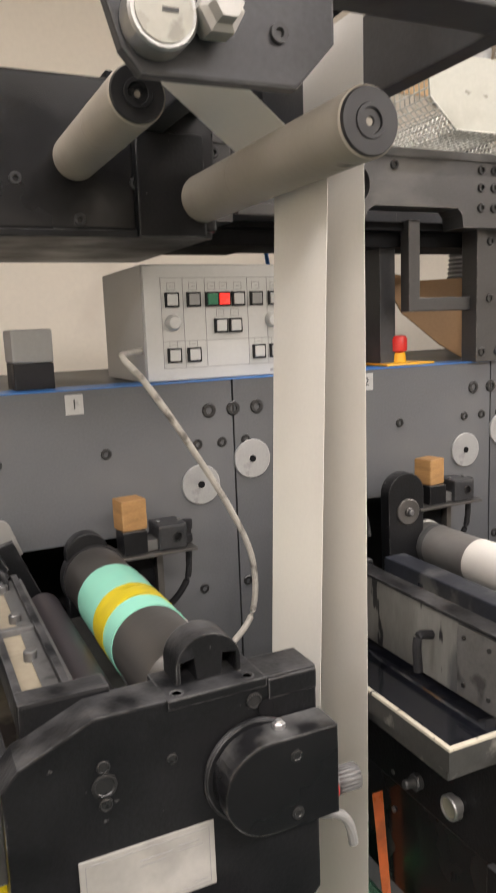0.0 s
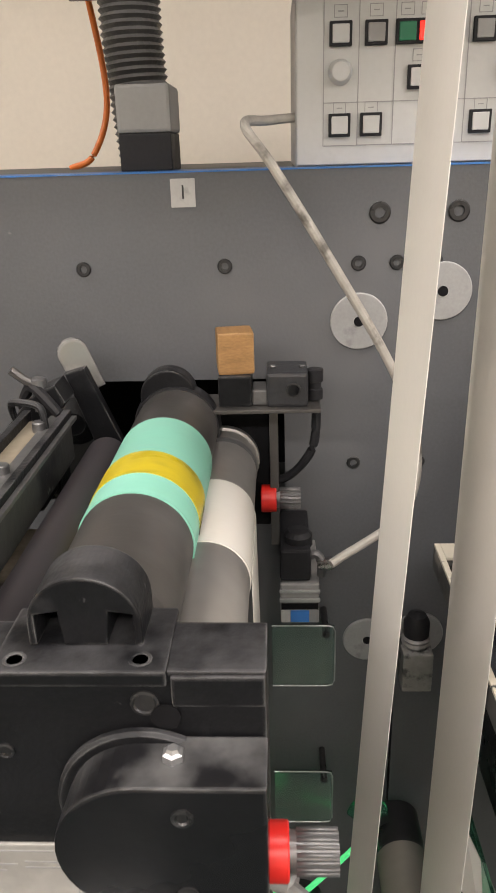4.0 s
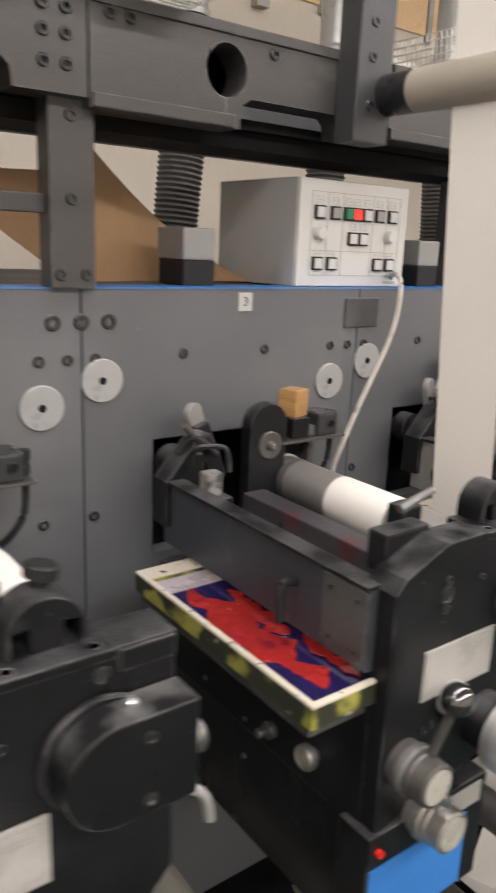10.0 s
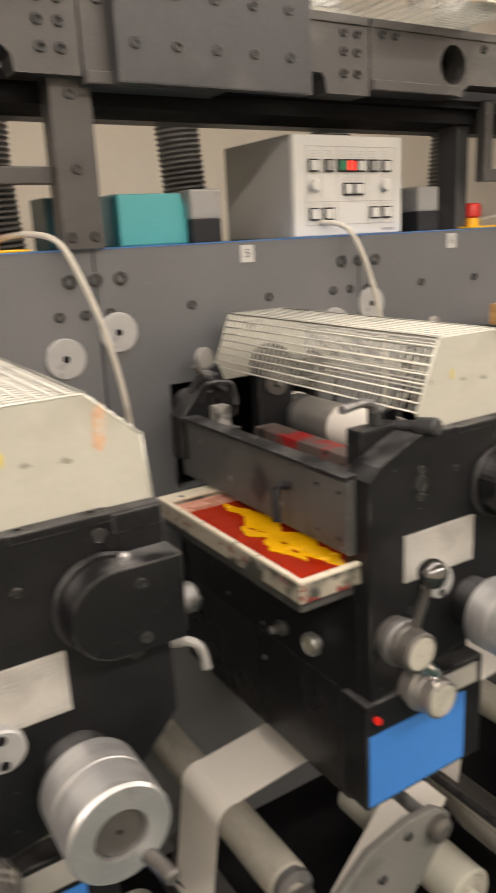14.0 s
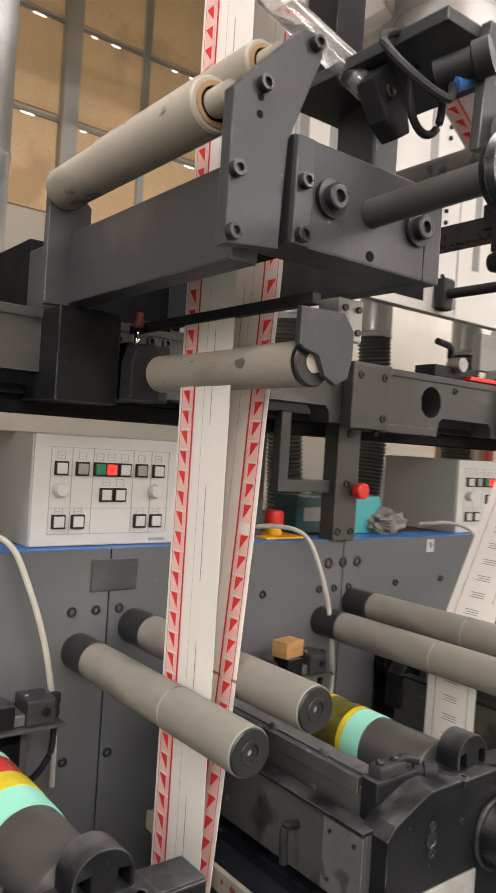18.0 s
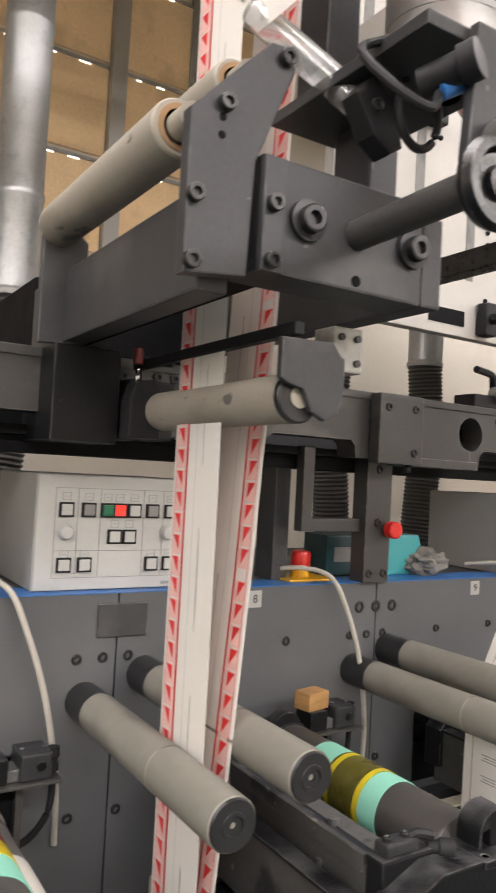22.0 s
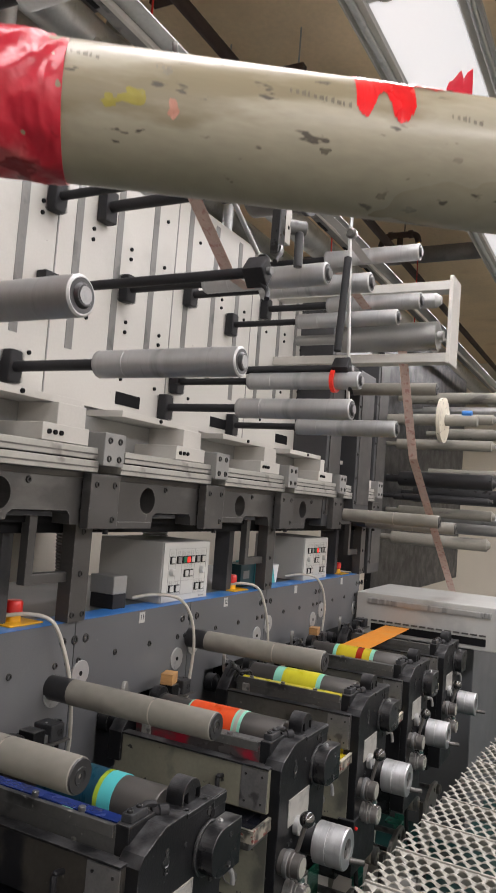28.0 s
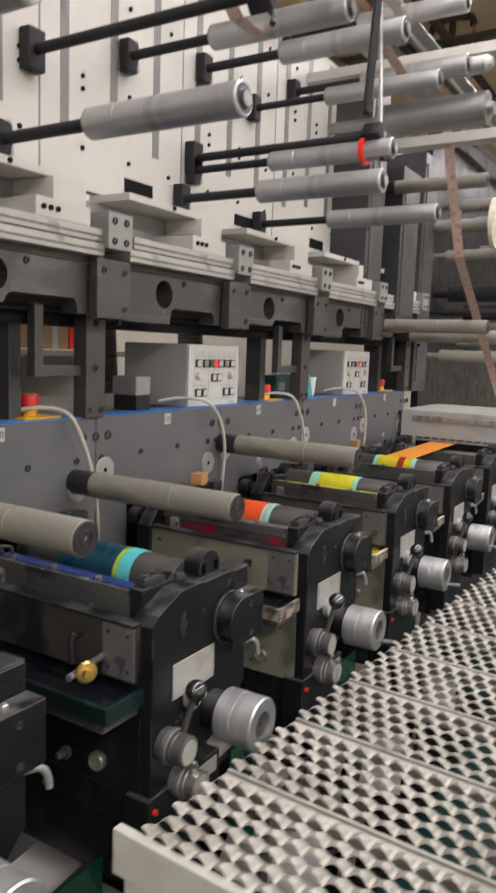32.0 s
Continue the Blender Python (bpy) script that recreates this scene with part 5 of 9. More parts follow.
            for bx in (-0.412, -0.384):
                part("step_screw", B(lathe, (bx, -0.491, -0.207), (0, 0, 1), [(0, 0.006), (0.004, 0.006), (0.005, 0.004), (0.003, 0.003)], 12), "bolt", ch)
        else:
            part("cream_pan", B(box, -0.421, -0.386, -0.46, -0.13, -0.2395, -0.2385), "drip", ch, "dried cream ink in the chamber")
            for fx in (-0.424, -0.381):
                part("edge_bar", B(box, fx - 0.004, fx + 0.004, -0.47, -0.12, -0.245, -0.229, 0.001), "black", ch)
            part("cross_piece", B(box, -0.42, -0.385, -0.31, -0.30, -0.2385, -0.231, 0.001), "dullsteel", ch)
        for cy in (-0.16, -0.27, -0.38):
            part("clamp_screw", B(rod, (-0.4, cy, -0.24), (-0.4, cy, -0.228), 0.007, 12, bev=0.001), "washer", ch)
        part("end_block", B(box, -0.43, -0.35, -0.505, -0.476, -0.285, -0.222, 0.004), "black", ch)
        if k > 1:
            part("end_knob", B(lathe, (-0.352, -0.495, -0.225), (0.8, -0.6, 0), [(0, 0.008), (0.012, 0.009), (0.014, 0.012), (0.03, 0.012), (0.032, 0.009)], 16), "dark", ch)
            part("yellow_cap", B(rod, (-0.40, -0.49, -0.222), (-0.40, -0.49, -0.216), 0.005, 10), "yellowp" if k in (8, 10) else "bolt", ch)
            part("end_lever", B(tube, smooth_path([(-0.39, -0.49, -0.222), (-0.375, -0.495, -0.205), (-0.35, -0.5, -0.21)], 4), 0.006, 8), "dark", ch)
    else:
        ey = -0.47
        fr = part("end_frame", B(box, -0.43, -0.36, -0.505, -0.476, -0.27, -0.222, 0.004), "black", t)
        part("handle_post", B(box, -0.372, -0.34, -0.475, -0.448, -0.262, -0.212, 0.004), "black", fr)
        part("t_handle", B(rod, (-0.375, -0.47, -0.214), (-0.325, -0.475, -0.196), 0.0065, 12, 0.0045, 0.001), "dullsteel", fr)
        part("handle_nut", B(rod, (-0.352, -0.476, -0.235), (-0.352, -0.482, -0.235), 0.008, 8, bev=0.001), "bolt", fr)
    if k not in (2, 3, 4, 5):
        part("spindle_nut", B(lathe, (-0.256, -0.1, -0.245), (0, -1, 0), [(0, 0.018), (0.008, 0.018), (0.009, 0.011), (0.018, 0.011), (0.02, 0.006)], 18), "dullsteel", t)
    part("bar_stud", B(rod, (-0.45, -0.505, -0.30), (-0.45, -0.505, -0.36), 0.004, 8), "whiteplastic", t)
    part("inner_bar", B(box, -0.338, -0.296, -0.45, -0.12, -0.365, -0.304, 0.003), {2: "innerblue", 3: "innerviolet", 4: "innerred", 5: "innerred"}.get(k, "bar8"), t, "ink-smeared inner steel bar")
    part("drip_plate", B(box, -0.44, -0.335, -0.46, -0.13, -0.372, -0.366, 0.001), "drip", t)
    part("clamp_arm", B(tube, smooth_path([(-0.437, -0.12, -0.245), (-0.437, -0.13, -0.222), (-0.428, -0.14, -0.214), (-0.404, -0.15, -0.214), (-0.396, -0.155, -0.222), (-0.394, -0.16, -0.25)], 6), 0.0038, 8), "black", t)
    part("clamp_block", B(box, -0.436, -0.41, -0.168, -0.145, -0.282, -0.247, 0.003), "clampwhite", t)
    part("clamp_foot", B(box, -0.45, -0.40, -0.18, -0.12, -0.32, -0.282, 0.003), "black", t)


def pool(bm, xc, ya, yb, half, z, seed, lo, hi):
    """A thin film of ink with a ragged outline."""
    n = 90
    rows = []
    for i in range(n + 1):
        u = i / n
        fade = min(1.0, 3.2 * u, 3.2 * (1 - u)) ** 0.6
        f = lambda o: half * fade * (0.75 + 0.8 * noise.noise(Vector((u * 7, seed, o))) + 0.28 * noise.noise(Vector((u * 22, seed, o))))
        mid = xc + 0.012 * noise.noise(Vector((u * 4, seed, 9)))
        a, b = max(lo, mid - max(0.0005, f(0))), min(hi, mid + max(0.0005, f(5)))
        y = ya + (yb - ya) * u
        rows.append([bm.verts.new((max(lo, min(hi, q)), y, zz)) for q, zz in ((a, z), (b, z), (b, z + 0.0008), (a, z + 0.0008))])
    for p, q in zip(rows, rows[1:]):
        for j in range(4):
            bm.faces.new((p[j], p[(j + 1) % 4], q[(j + 1) % 4], q[j]))
    bm.faces.new(rows[0])
    bm.faces.new(list(reversed(rows[-1])))


def ink_tray(k, ink):
    t = thing("ink_tray", k * P, 0, 0, "stained white tray of %s ink" % ink[1], "ink tray", "ink trays")
    x0, x1, y0, y1, z0, z1 = -0.542, -0.40, -0.528, -0.15, -0.405, -0.377
    w = 0.006 if k == 2 else 0.008
    bm = bmesh.new()
    box(bm, x0, x1, y0, y1, z0, z0 + 0.004)
    box(bm, x0, x0 + w, y0, y1, z0 + 0.004, z1 - 0.004)
    box(bm, x1 - w, x1, y0, y1, z0 + 0.004, z1 - 0.004)
    box(bm, x0 + w, x1 - w, y0, y0 + w, z0 + 0.004, z1 - 0.004)
    box(bm, x0 + w, x1 - w, y1 - 0.03, y1, z0 + 0.004, z1 - 0.004)
    part("pan", bm, {3: "traylime", 2: "trayblack", 10: "trayteal"}.get(k, "traydirty"), t, "ink-spattered sides of the tray")
    rim = bmesh.new()
    for a, b, c, d in ((x0, x0 + w, y0, y1), (x1 - w, x1, y0, y1), (x0 + w, x1 - w, y0, y0 + w), (x0 + w, x1 - w, y1 - 0.03, y1)):
        box(rim, a, b, c, d, z1 - 0.004, z1, 0.001)
    part("rim", rim, {10: "trayteal", 11: "traydirty", 8: "traydirty"}.get(k, "tray"), t)
    ib = bmesh.new()
    box(ib, x0 + w, x1 - w, y0 + w, y1 - 0.03, z0 + 0.004, z0 + 0.018)
    part("ink", ib, ink[0], t, ink[1] + " ink")
    if k in (3, 4, 5):
        part("drained_ink", B(box, x0 + w, x1 - w, y1 - 0.07, y1 - 0.03, z0 + 0.018, z0 + 0.0192), {3: "inklilac", 4: "inkthin", 5: "inkpale"}[k], t, "thin drained edge of ink")
    pools = {3: [("inkredpool", 0.02, 0.30, 0.036, 0.034, 3.1), ("inkredpool", 0.13, 0.27, 0.075, 0.022, 7.7), ("inkredpool", 0.01, 0.12, 0.085, 0.014, 1.7)],
             4: [("inkthin", 0.02, 0.05, 0.07, 0.012, 5.0), ("inkthin", 0.13, 0.17, 0.05, 0.009, 9.0)],
             5: [("inkgold", 0.01, 0.30, 0.075, 0.026, 2.2), ("inkgold", 0.05, 0.2, 0.045, 0.014, 6.1)]}
    for lay, (m, a, b, xc, half, seed) in enumerate(pools.get(k, ())):
        part("ink_pool", B(pool, x0 + w + xc, y0 + w + a, y0 + w + b, half, z0 + 0.0181 + 0.0009 * lay, seed, x0 + w + 0.001, x1 - w - 0.001), m, t, "pool of another ink floating on top")
    part("bracket", B(box, x0 + 0.008, x1, y0 + 0.012, y1, z0 - 0.02, z0 - 0.001, 0.003), "olive" if k in (4, 12) else "trayblack", t)
    g = part("pressure_gauge", B(lathe, (-0.452, -0.44, -0.526), (-1, 0, 0), [(0, 0.010), (0.006, 0.010), (0.007, 0.0165), (0.016, 0.0165), (0.018, 0.015), (0.018, 0.0132), (0.015, 0.0128)], 26), "steel", t)
    part("gauge_face", B(rod, (-0.4655, -0.44, -0.526), (-0.4675, -0.44, -0.526), 0.0127, 24), "olive", g)
    tap = part("tap", B(lathe, (-0.452, -0.36, -0.54), (-1, 0, 0.1), [(0, 0.011), (0.004, 0.011), (0.005, 0.0065), (0.024, 0.0065), (0.026, 0.005)], 16), "dullsteel", t)
    part("tap_nut", B(rod, (-0.456, -0.36, -0.5395), (-0.462, -0.36, -0.539), 0.012, 6), "dullsteel", tap)


INKS = {0: ("inkyellow", "pale yellow"), 1: ("inkyellow", "pale yellow"), 2: ("inkblack", "blue-black"), 3: ("inkblue", "dark blue and red"), 4: ("inkred", "bright red"), 5: ("inkorange", "brick red and yellow"), 6: ("inkblack", "black"), 7: ("inkcrimson", "dark red"), 8: ("inkblack", "black"), 9: ("inkyellow", "yellow"), 10: ("inkblack", "black-green"), 11: ("inkblack", "black-red"), 12: ("inkyellow", "yellow"), 13: ("inkyellow", "yellow"), 14: ("inkyellow", "yellow")}
for k in UNITS:
    print_unit(k)
    ink_tray(k, INKS[k])

# ---- cylinders that turn ----
TURNING = []
PC = (-0.268, -0.259, 0.05)


def plate_cylinder(k, bands):
    """Plate cylinder with its bands (from the wall outwards): material, y0, y1."""
    t = thing("plate_cylinder", k * P + PC[0], 0, PC[1], "dark steel plate cylinder wrapped with mint and coloured printing plates", "cylinder", "plate cylinders")
    part("body", B(lathe, (0, -0.06, 0), (0, -1, 0), [(0, 0.03), (0.01, 0.046), (0.02, 0.048), (0.405, 0.048), (0.41, 0.046), (0.42, 0.03), (0.43, 0.015)], 48), "cylgrey", t)
    part("bearer", B(lathe, (0, -0.08, 0), (0, -1, 0), [(0, 0.05), (0.012, 0.052), (0.024, 0.05)], 48), "rollend", t)
    for name, m, y0, y1, r, a0, a1 in bands:
        bm = bmesh.new()
        n = max(3, int((a1 - a0) / 6))
        for i in range(n):
            u, v = math.radians(a0 + (a1 - a0) * i / n), math.radians(a0 + (a1 - a0) * (i + 1) / n)
            q = [bm.verts.new((rr * math.cos(w), y, rr * math.sin(w))) for rr in (0.0475, r) for w in (u, v) for y in (y0, y1)]
            for f in ((4, 5, 7, 6), (0, 2, 3, 1), (4, 6, 2, 0), (5, 1, 3, 7)):
                face = bm.faces.new([q[j] for j in f])
                face.smooth = f == (4, 5, 7, 6)
            if i == 0:
                bm.faces.new([q[j] for j in (0, 1, 5, 4)])
            if i == n - 1:
                bm.faces.new([q[j] for j in (2, 6, 7, 3)])
        bmesh.ops.remove_doubles(bm, verts=bm.verts, dist=1e-5)
        part(name, bm, m, t)
    t.scale = (0.925, 1, 0.925)
    TURNING.append((t, 0.4))
    return t


def steel_cylinder(k, paper=True, dz=0.0):
    t = thing("impression_cylinder", k * P - 0.219, 0, -0.307 + dz, "steel cylinder with a white paper web round it", "cylinder", "impression cylinders")
    part("body", B(lathe, (0, -0.06, 0), (0, -1, 0), [(0, 0.025), (0.006, 0.036), (0.012, 0.0395), (0.02, 0.0395), (0.021, 0.0368), (0.40, 0.0368), (0.405, 0.034), (0.42, 0.012)], 44), "cylsteel", t)
    part("groove_ring", B(lathe, (0, -0.10, 0), (0, -1, 0), [(0, 0.0365), (0.003, 0.0376), (0.012, 0.0376), (0.015, 0.0365)], 40), "washer", t)
    if paper:
        part("paper", B(lathe, (0, -0.215, 0), (0, -1, 0), [(0, 0.0378), (0.12, 0.0378)], 44), "paper", t, "white paper web")
    TURNING.append((t, -0.29))
    return t


def wrap(name, m, y0, y1, r=0.0495, a0=0, a1=354):
    return (name, m, y0, y1, r, a0, a1)


BANDS = {
    1: [wrap("plate", "mint", -0.36, -0.195), wrap("inked_band", "yellow", -0.325, -0.28, 0.0502, 0, 320), wrap("dark_band", "inkblack", -0.325, -0.28, 0.0502, 320, 354)],
    6: [wrap("plate", "mint", -0.36, -0.195), wrap("inked_band", "yellow", -0.295, -0.21, 0.0502), wrap("dark_band", "cylgrey", -0.275, -0.255, 0.0506)],
    7: [wrap("plate", "mint", -0.36, -0.195), wrap("inked_band", "inkred", -0.27, -0.22, 0.0502), wrap("yellow_band", "yellow", -0.31, -0.27, 0.0502)],
    8: [wrap("plate", "mint", -0.36, -0.195), wrap("inked_band", "oliveink", -0.325, -0.245, 0.0502), wrap("yellow_ring", "yellow", -0.325, -0.315, 0.0506), wrap("yellow_ring", "yellow", -0.26, -0.25, 0.0506)],
    9: [wrap("plate", "mint", -0.34, -0.2), wrap("inked_band", "yellow", -0.30, -0.2, 0.0502)],
    10: [wrap("plate", "bluegreen", -0.36, -0.195), wrap("green_ring", "limering", -0.345, -0.335, 0.0502), wrap("mint_band", "cyanband", -0.375, -0.345, 0.0502)],
    11: [wrap("plate", "mint", -0.36, -0.195), wrap("inked_band", "orangeplate", -0.335, -0.2, 0.0502), wrap("pale_ring", "guardend", -0.352, -0.342, 0.0504)],
    12: [wrap("plate", "mint", -0.36, -0.195), wrap("inked_band", "lemon", -0.345, -0.225, 0.0502)],
    13: [wrap("plate", "mint", -0.36, -0.195), wrap("inked_band", "yellow", -0.345, -0.21, 0.0502), wrap("red_print", "inkorange", -0.315, -0.29, 0.0504)],
}
bk = thing("brass_knob", 10 * P - 0.525, -0.468, -0.335, "round brass knob on a short shaft beside the ink tray", "knob")
part("shaft", B(rod, (-0.03, 0.005, -0.003), (0.075, 0.02, 0.0), 0.006, 12), "dullsteel", bk)
part("head", B(lathe, (0.0, 0, 0), (-0.5, -0.85, 0.1), [(0, 0.012), (0.004, 0.017), (0.01, 0.018), (0.014, 0.015), (0.015, 0.008), (0.022, 0.006)], 26), "brass", bk)
for k, bands in BANDS.items():
    plate_cylinder(k, bands)
for k in UNITS:
    steel_cylinder(k)


# ---- wire mesh guards ----
def mesh_guard(m, label, group="mesh guards", cut=None):
    """A trapezoid guard of welded wire with two end plates; origin as on a unit's seam."""
    t = new("mesh_guard")
    t.matrix_basis = m
    tagged(t, label, "guard", group)
    prof = [(-0.365, -0.205), (-0.33, -0.118), (-0.225, -0.118), (-0.172, -0.165), (-0.166, -0.232)]
    y0, y1 = -0.53, -0.045
    for y, nm in ((y0, "end_plate"), (y1, "end_plate")):
        part(nm, B(prism, [(-0.365, -0.205), (-0.33, -0.118), (-0.225, -0.118), (-0.172, -0.165), (-0.166, -0.232), (-0.35, -0.232)], y, y + 0.003, 0.001), "guardend", t)
    for i, ((xa, za), (xb, zb)) in enumerate(zip(prof, prof[1:])):
        d = Vector((xb - xa, 0, zb - za))
        n = max(2, round(d.length / 0.0125))
        side = Vector((d.z, 0, -d.x)).normalized() * 0.0011
        bm = bmesh.new()
        for j in range(n + 1):
            p = Vector((xa, 0, za)) + d * (j / n)
            rod(bm, (p.x, y0, p.z), (p.x, y1, p.z), 0.0012, 5)
        k = 38
        for j in range(k + 1):
            y = y0 + (y1 - y0) * j / k
            rod(bm, (xa + side.x, y, za + side.z), (xb + side.x, y, zb + side.z), 0.0012, 5)
        part("wire_panel", bm, "guard", t)
    return t


for gk in (4, 5):
    g = mesh_guard(pose(gk * P, 0, ZT), "white wire mesh guard with plain end plates over the cylinders")
    for i, (sx, sz, sm, q) in enumerate(((-0.215, -0.15, "smear", 1.0), (-0.305, -0.165, "spotyellow", 0.3))):
        part("paint_smear", B(prism, [(sx - 0.006 * q, sz - 0.02 * q), (sx + 0.002 * q, sz - 0.026 * q), (sx + 0.007 * q, sz - 0.012 * q), (sx + 0.009 * q, sz + 0.01 * q), (sx + 0.004 * q, sz + 0.022 * q), (sx - 0.004 * q, sz + 0.012 * q)], -0.5308, -0.53), sm, g)
# spare guards lying upside down on the beams
for sx, sz, sy in ((0.677, 0.262, 0.40), (0.925, 0.262, 0.40), (1.75, 0.262, 0.36), (2.67, 0.262, 0.36)):
    mesh_guard(pose(sx, sy, ZT + sz, 0, 180, 0), "spare white wire mesh guard lying upside down on the beam", "spare guards")


# ---- loose things on the deck and the units ----
def wood_block(k, rz=8):
    w, h = (0.026, 0.031) if k in (8, 11, 13) else (0.0195, 0.046)
    t = solid("wood_block", B(box, -w, w, -0.018, 0.018, 0, h, 0.0025), "wood", "small bare wooden block standing on the sensor bracket", "wood block", group="wood blocks", at=(k * P - 0.204, -0.07, -0.204))
    t.rotation_euler = (0, 0, radians(rz))


for k, rz in ((1, 8), (2, 14), (3, 20), (6, 10), (8, 12), (11, 16), (13, 10)):
    wood_block(k, rz)


def cable(pts, label="grey cable hanging over the edge of the press", m="cable", r=0.0048):
    a = pts[0]
    return solid("cable", B(tube, smooth_path([(x - a[0], y - a[1], z - a[2]) for x, y, z in pts], 8), r, 10), m, label, "cable", group="cables", at=a)


cable([(0.44, 0.06, 0.055), (0.385, 0.02, 0.05), (0.362, -0.03, 0.045), (0.39, -0.05, 0.005), (0.45, -0.055, -0.09), (0.52, -0.05, -0.21), (0.553, -0.05, -0.30), (0.54, -0.06, -0.385), (0.45, -0.12, -0.42)], r=0.0052)
cable([(1.78, 0.05, 0.01), (1.735, 0.0, 0.028), (1.715, -0.04, 0.01), (1.69, -0.05, -0.08), (1.61, -0.05, -0.23), (1.565, -0.05, -0.34), (1.60, -0.06, -0.42), (1.70, -0.07, -0.47)])
for k, dx in ((4, 0.0), (5, 0.02), (6, 0.03), (7, -0.12), (8, 0.0), (9, 0.0), (10, 0.02), (11, 0.0), (12, 0.02), (13, 0.0)):
    s = k * P + dx - (0.068 if k >= 8 else 0.0)
    if k not in (6, 11, 13):
        cable([(s - 0.14, 0.08, 0.02), (s - 0.095, 0.03, 0.028), (s - 0.06, -0.015, 0.014), (s - 0.035, -0.035, -0.045), (s - 0.005, -0.042, -0.14), (s + 0.02, -0.035, -0.26), (s + 0.03, -0.02, -0.37)], m="cablepale")
        continue
    cable([(s - 0.14, 0.08, 0.02), (s - 0.09, 0.04, 0.03), (s - 0.035, -0.015, 0.022), (s + 0.005, -0.04, -0.03), (s + 0.03, -0.045, -0.12), (s + 0.035, -0.035, -0.24), (s + 0.045, -0.02, -0.36)], m="cablepale")
solid("blue_hose", B(tube, smooth_path([(0, 0, 0), (-0.03, 0.02, 0.13), (-0.05, 0.03, 0.28), (-0.04, 0.05, 0.5)], 6), 0.004, 8), "bluelabel", "thin blue air hose behind the deck", "hose", at=(0.78, 0.2, 0))
solid("orange_hose", B(tube, smooth_path([(0, 0, 0), (0.04, 0, 0.02), (0.065, 0.02, 0.1), (0.05, 0.02, 0.24), (0.01, 0.05, 0.4)], 12), 0.005, 10), "orangehose", "orange air hose behind the deck", "hose", at=(0.06, 0.42, 0))

tr = thing("tape_roll", 0.79, 0.09, 0, "roll of red tape lying on the deck", "tape roll")
part("roll", B(lathe, (0, 0, 0.002), (0, 0, 1), [(0, 0.052), (0.045, 0.052), (0.045, 0.038), (0.002, 0.038)], 36), "redbright", tr)

cb = bmesh.new()
n = 14
rings = []
for i in range(n + 1):
    u = i / n
    x2, y2, z2 = 0.36 * u, 0.055 * math.sin(u * 2.6), 0.225 * (1 - u) ** 1.2 + 0.006
    rings.append([cb.verts.new(v) for v in ((x2, y2, 0.002), (x2, y2 + 0.03, z2), (x2, y2 + 0.033, z2), (x2, y2 + 0.003, 0.002))])
for p, q in zip(rings, rings[1:]):
    for k in range(4):
        cb.faces.new((p[k], p[(k + 1) % 4], q[(k + 1) % 4], q[k]))
cb.faces.new(rings[0])
cb.faces.new(list(reversed(rings[-1])))
solid("cardboard_sheet", cb, "cardboard", "bent sheet of brown cardboard leaning behind the leg", "cardboard", at=(1.17, 0.13, 0))
solid("cardboard_flap", B(prism, [(0, 0.19), (0.06, 0.10), (0.16, 0.03), (0.22, 0.0), (0.22, 0.17), (0.1, 0.165)], 0, 0.004), "cardboard", "curled brown cardboard sheet standing on the deck", "cardboard", at=(0.95, 0.16, 0))


def teal_case(x, y=0.07, flip=1):
    t = thing("teal_case", x, y, 0, "teal plastic case with a dark side on the deck", "case", "teal cases")
    part("body", B(prism, [(-0.11, 0.002), (-0.11, 0.085), (0.01, 0.085), (0.01, 0.002)], 0.02, 0.10, 0.003), "darkteal", t)
    part("lid", B(prism, [(0.01, 0.002), (0.01, 0.088), (0.13, 0.088), (0.165, 0.002)], 0.0, 0.11, 0.003), "teal", t, "light teal sloping lid")
    part("label", B(box, -0.09, -0.04, 0.0185, 0.02, 0.03, 0.06), "motor", t)


teal_case(2.27)
teal_case(4.45)
teal_case(6.66)
rg = bmesh.new()
bmesh.ops.create_icosphere(rg, subdivisions=4, radius=1.0)
for v in rg.verts:
    d = 1 + 0.45 * noise.noise(v.co * 2.2) - 0.35 * abs(noise.noise(v.co * 3.4)) + 0.06 * noise.noise(v.co * 7)
    v.co = Vector((v.co.x * 0.06 * d, v.co.y * 0.04 * d, max(0.0, 0.026 + v.co.z * 0.032 * d)))
for f in rg.faces:
    f.smooth = True
bc = rg.copy()
for v in bc.verts:
    v.co = Vector((v.co.x * 0.9 + 0.01 * noise.noise(v.co * 60), v.co.y, v.co.z * 1.9))
solid("cloth", bc, "dark", "heap of black cloth lying behind the case", "cloth", at=(4.55, 0.17, 0.001))
solid("rag", rg, "rag", "crumpled grey rag lying on the deck", "rag", at=(4.60, 0.07, 0.001))
for bx, bw, bh, bm_ in ((6.40, 0.16, 0.15, "cardboard"), (6.57, 0.06, 0.15, "redbright")):
    pk = thing("stored_box", bx, 1.15, 0, "brown cardboard box on a shelf behind the press" if bm_ == "cardboard" else "narrow red cardboard box on a shelf behind the press", "box", "stored boxes")
    part("carton", B(box, 0, bw, 0, 0.2, 0.15, 0.15 + bh, 0.003), bm_, pk)
    part("tape_strip", B(box, bw * 0.4, bw * 0.6, -0.001, 0.0, 0.15, 0.15 + bh), "tagpale", pk)
solid("shelf", B(box, 6.2, 7.0, 1.1, 1.49, 0.12, 0.149, 0.003), "upper", "grey shelf on the wall behind the press", "shelf")
cup = thing("paper_cup", 6.83, 0.1, 0, "white paper cup on the deck", "cup")
part("cup", B(lathe, (0, 0, 0.002), (0, 0, 1), [(0, 0.028), (0.075, 0.036), (0.075, 0.034), (0.004, 0.026)], 24), "whiteplastic", cup)


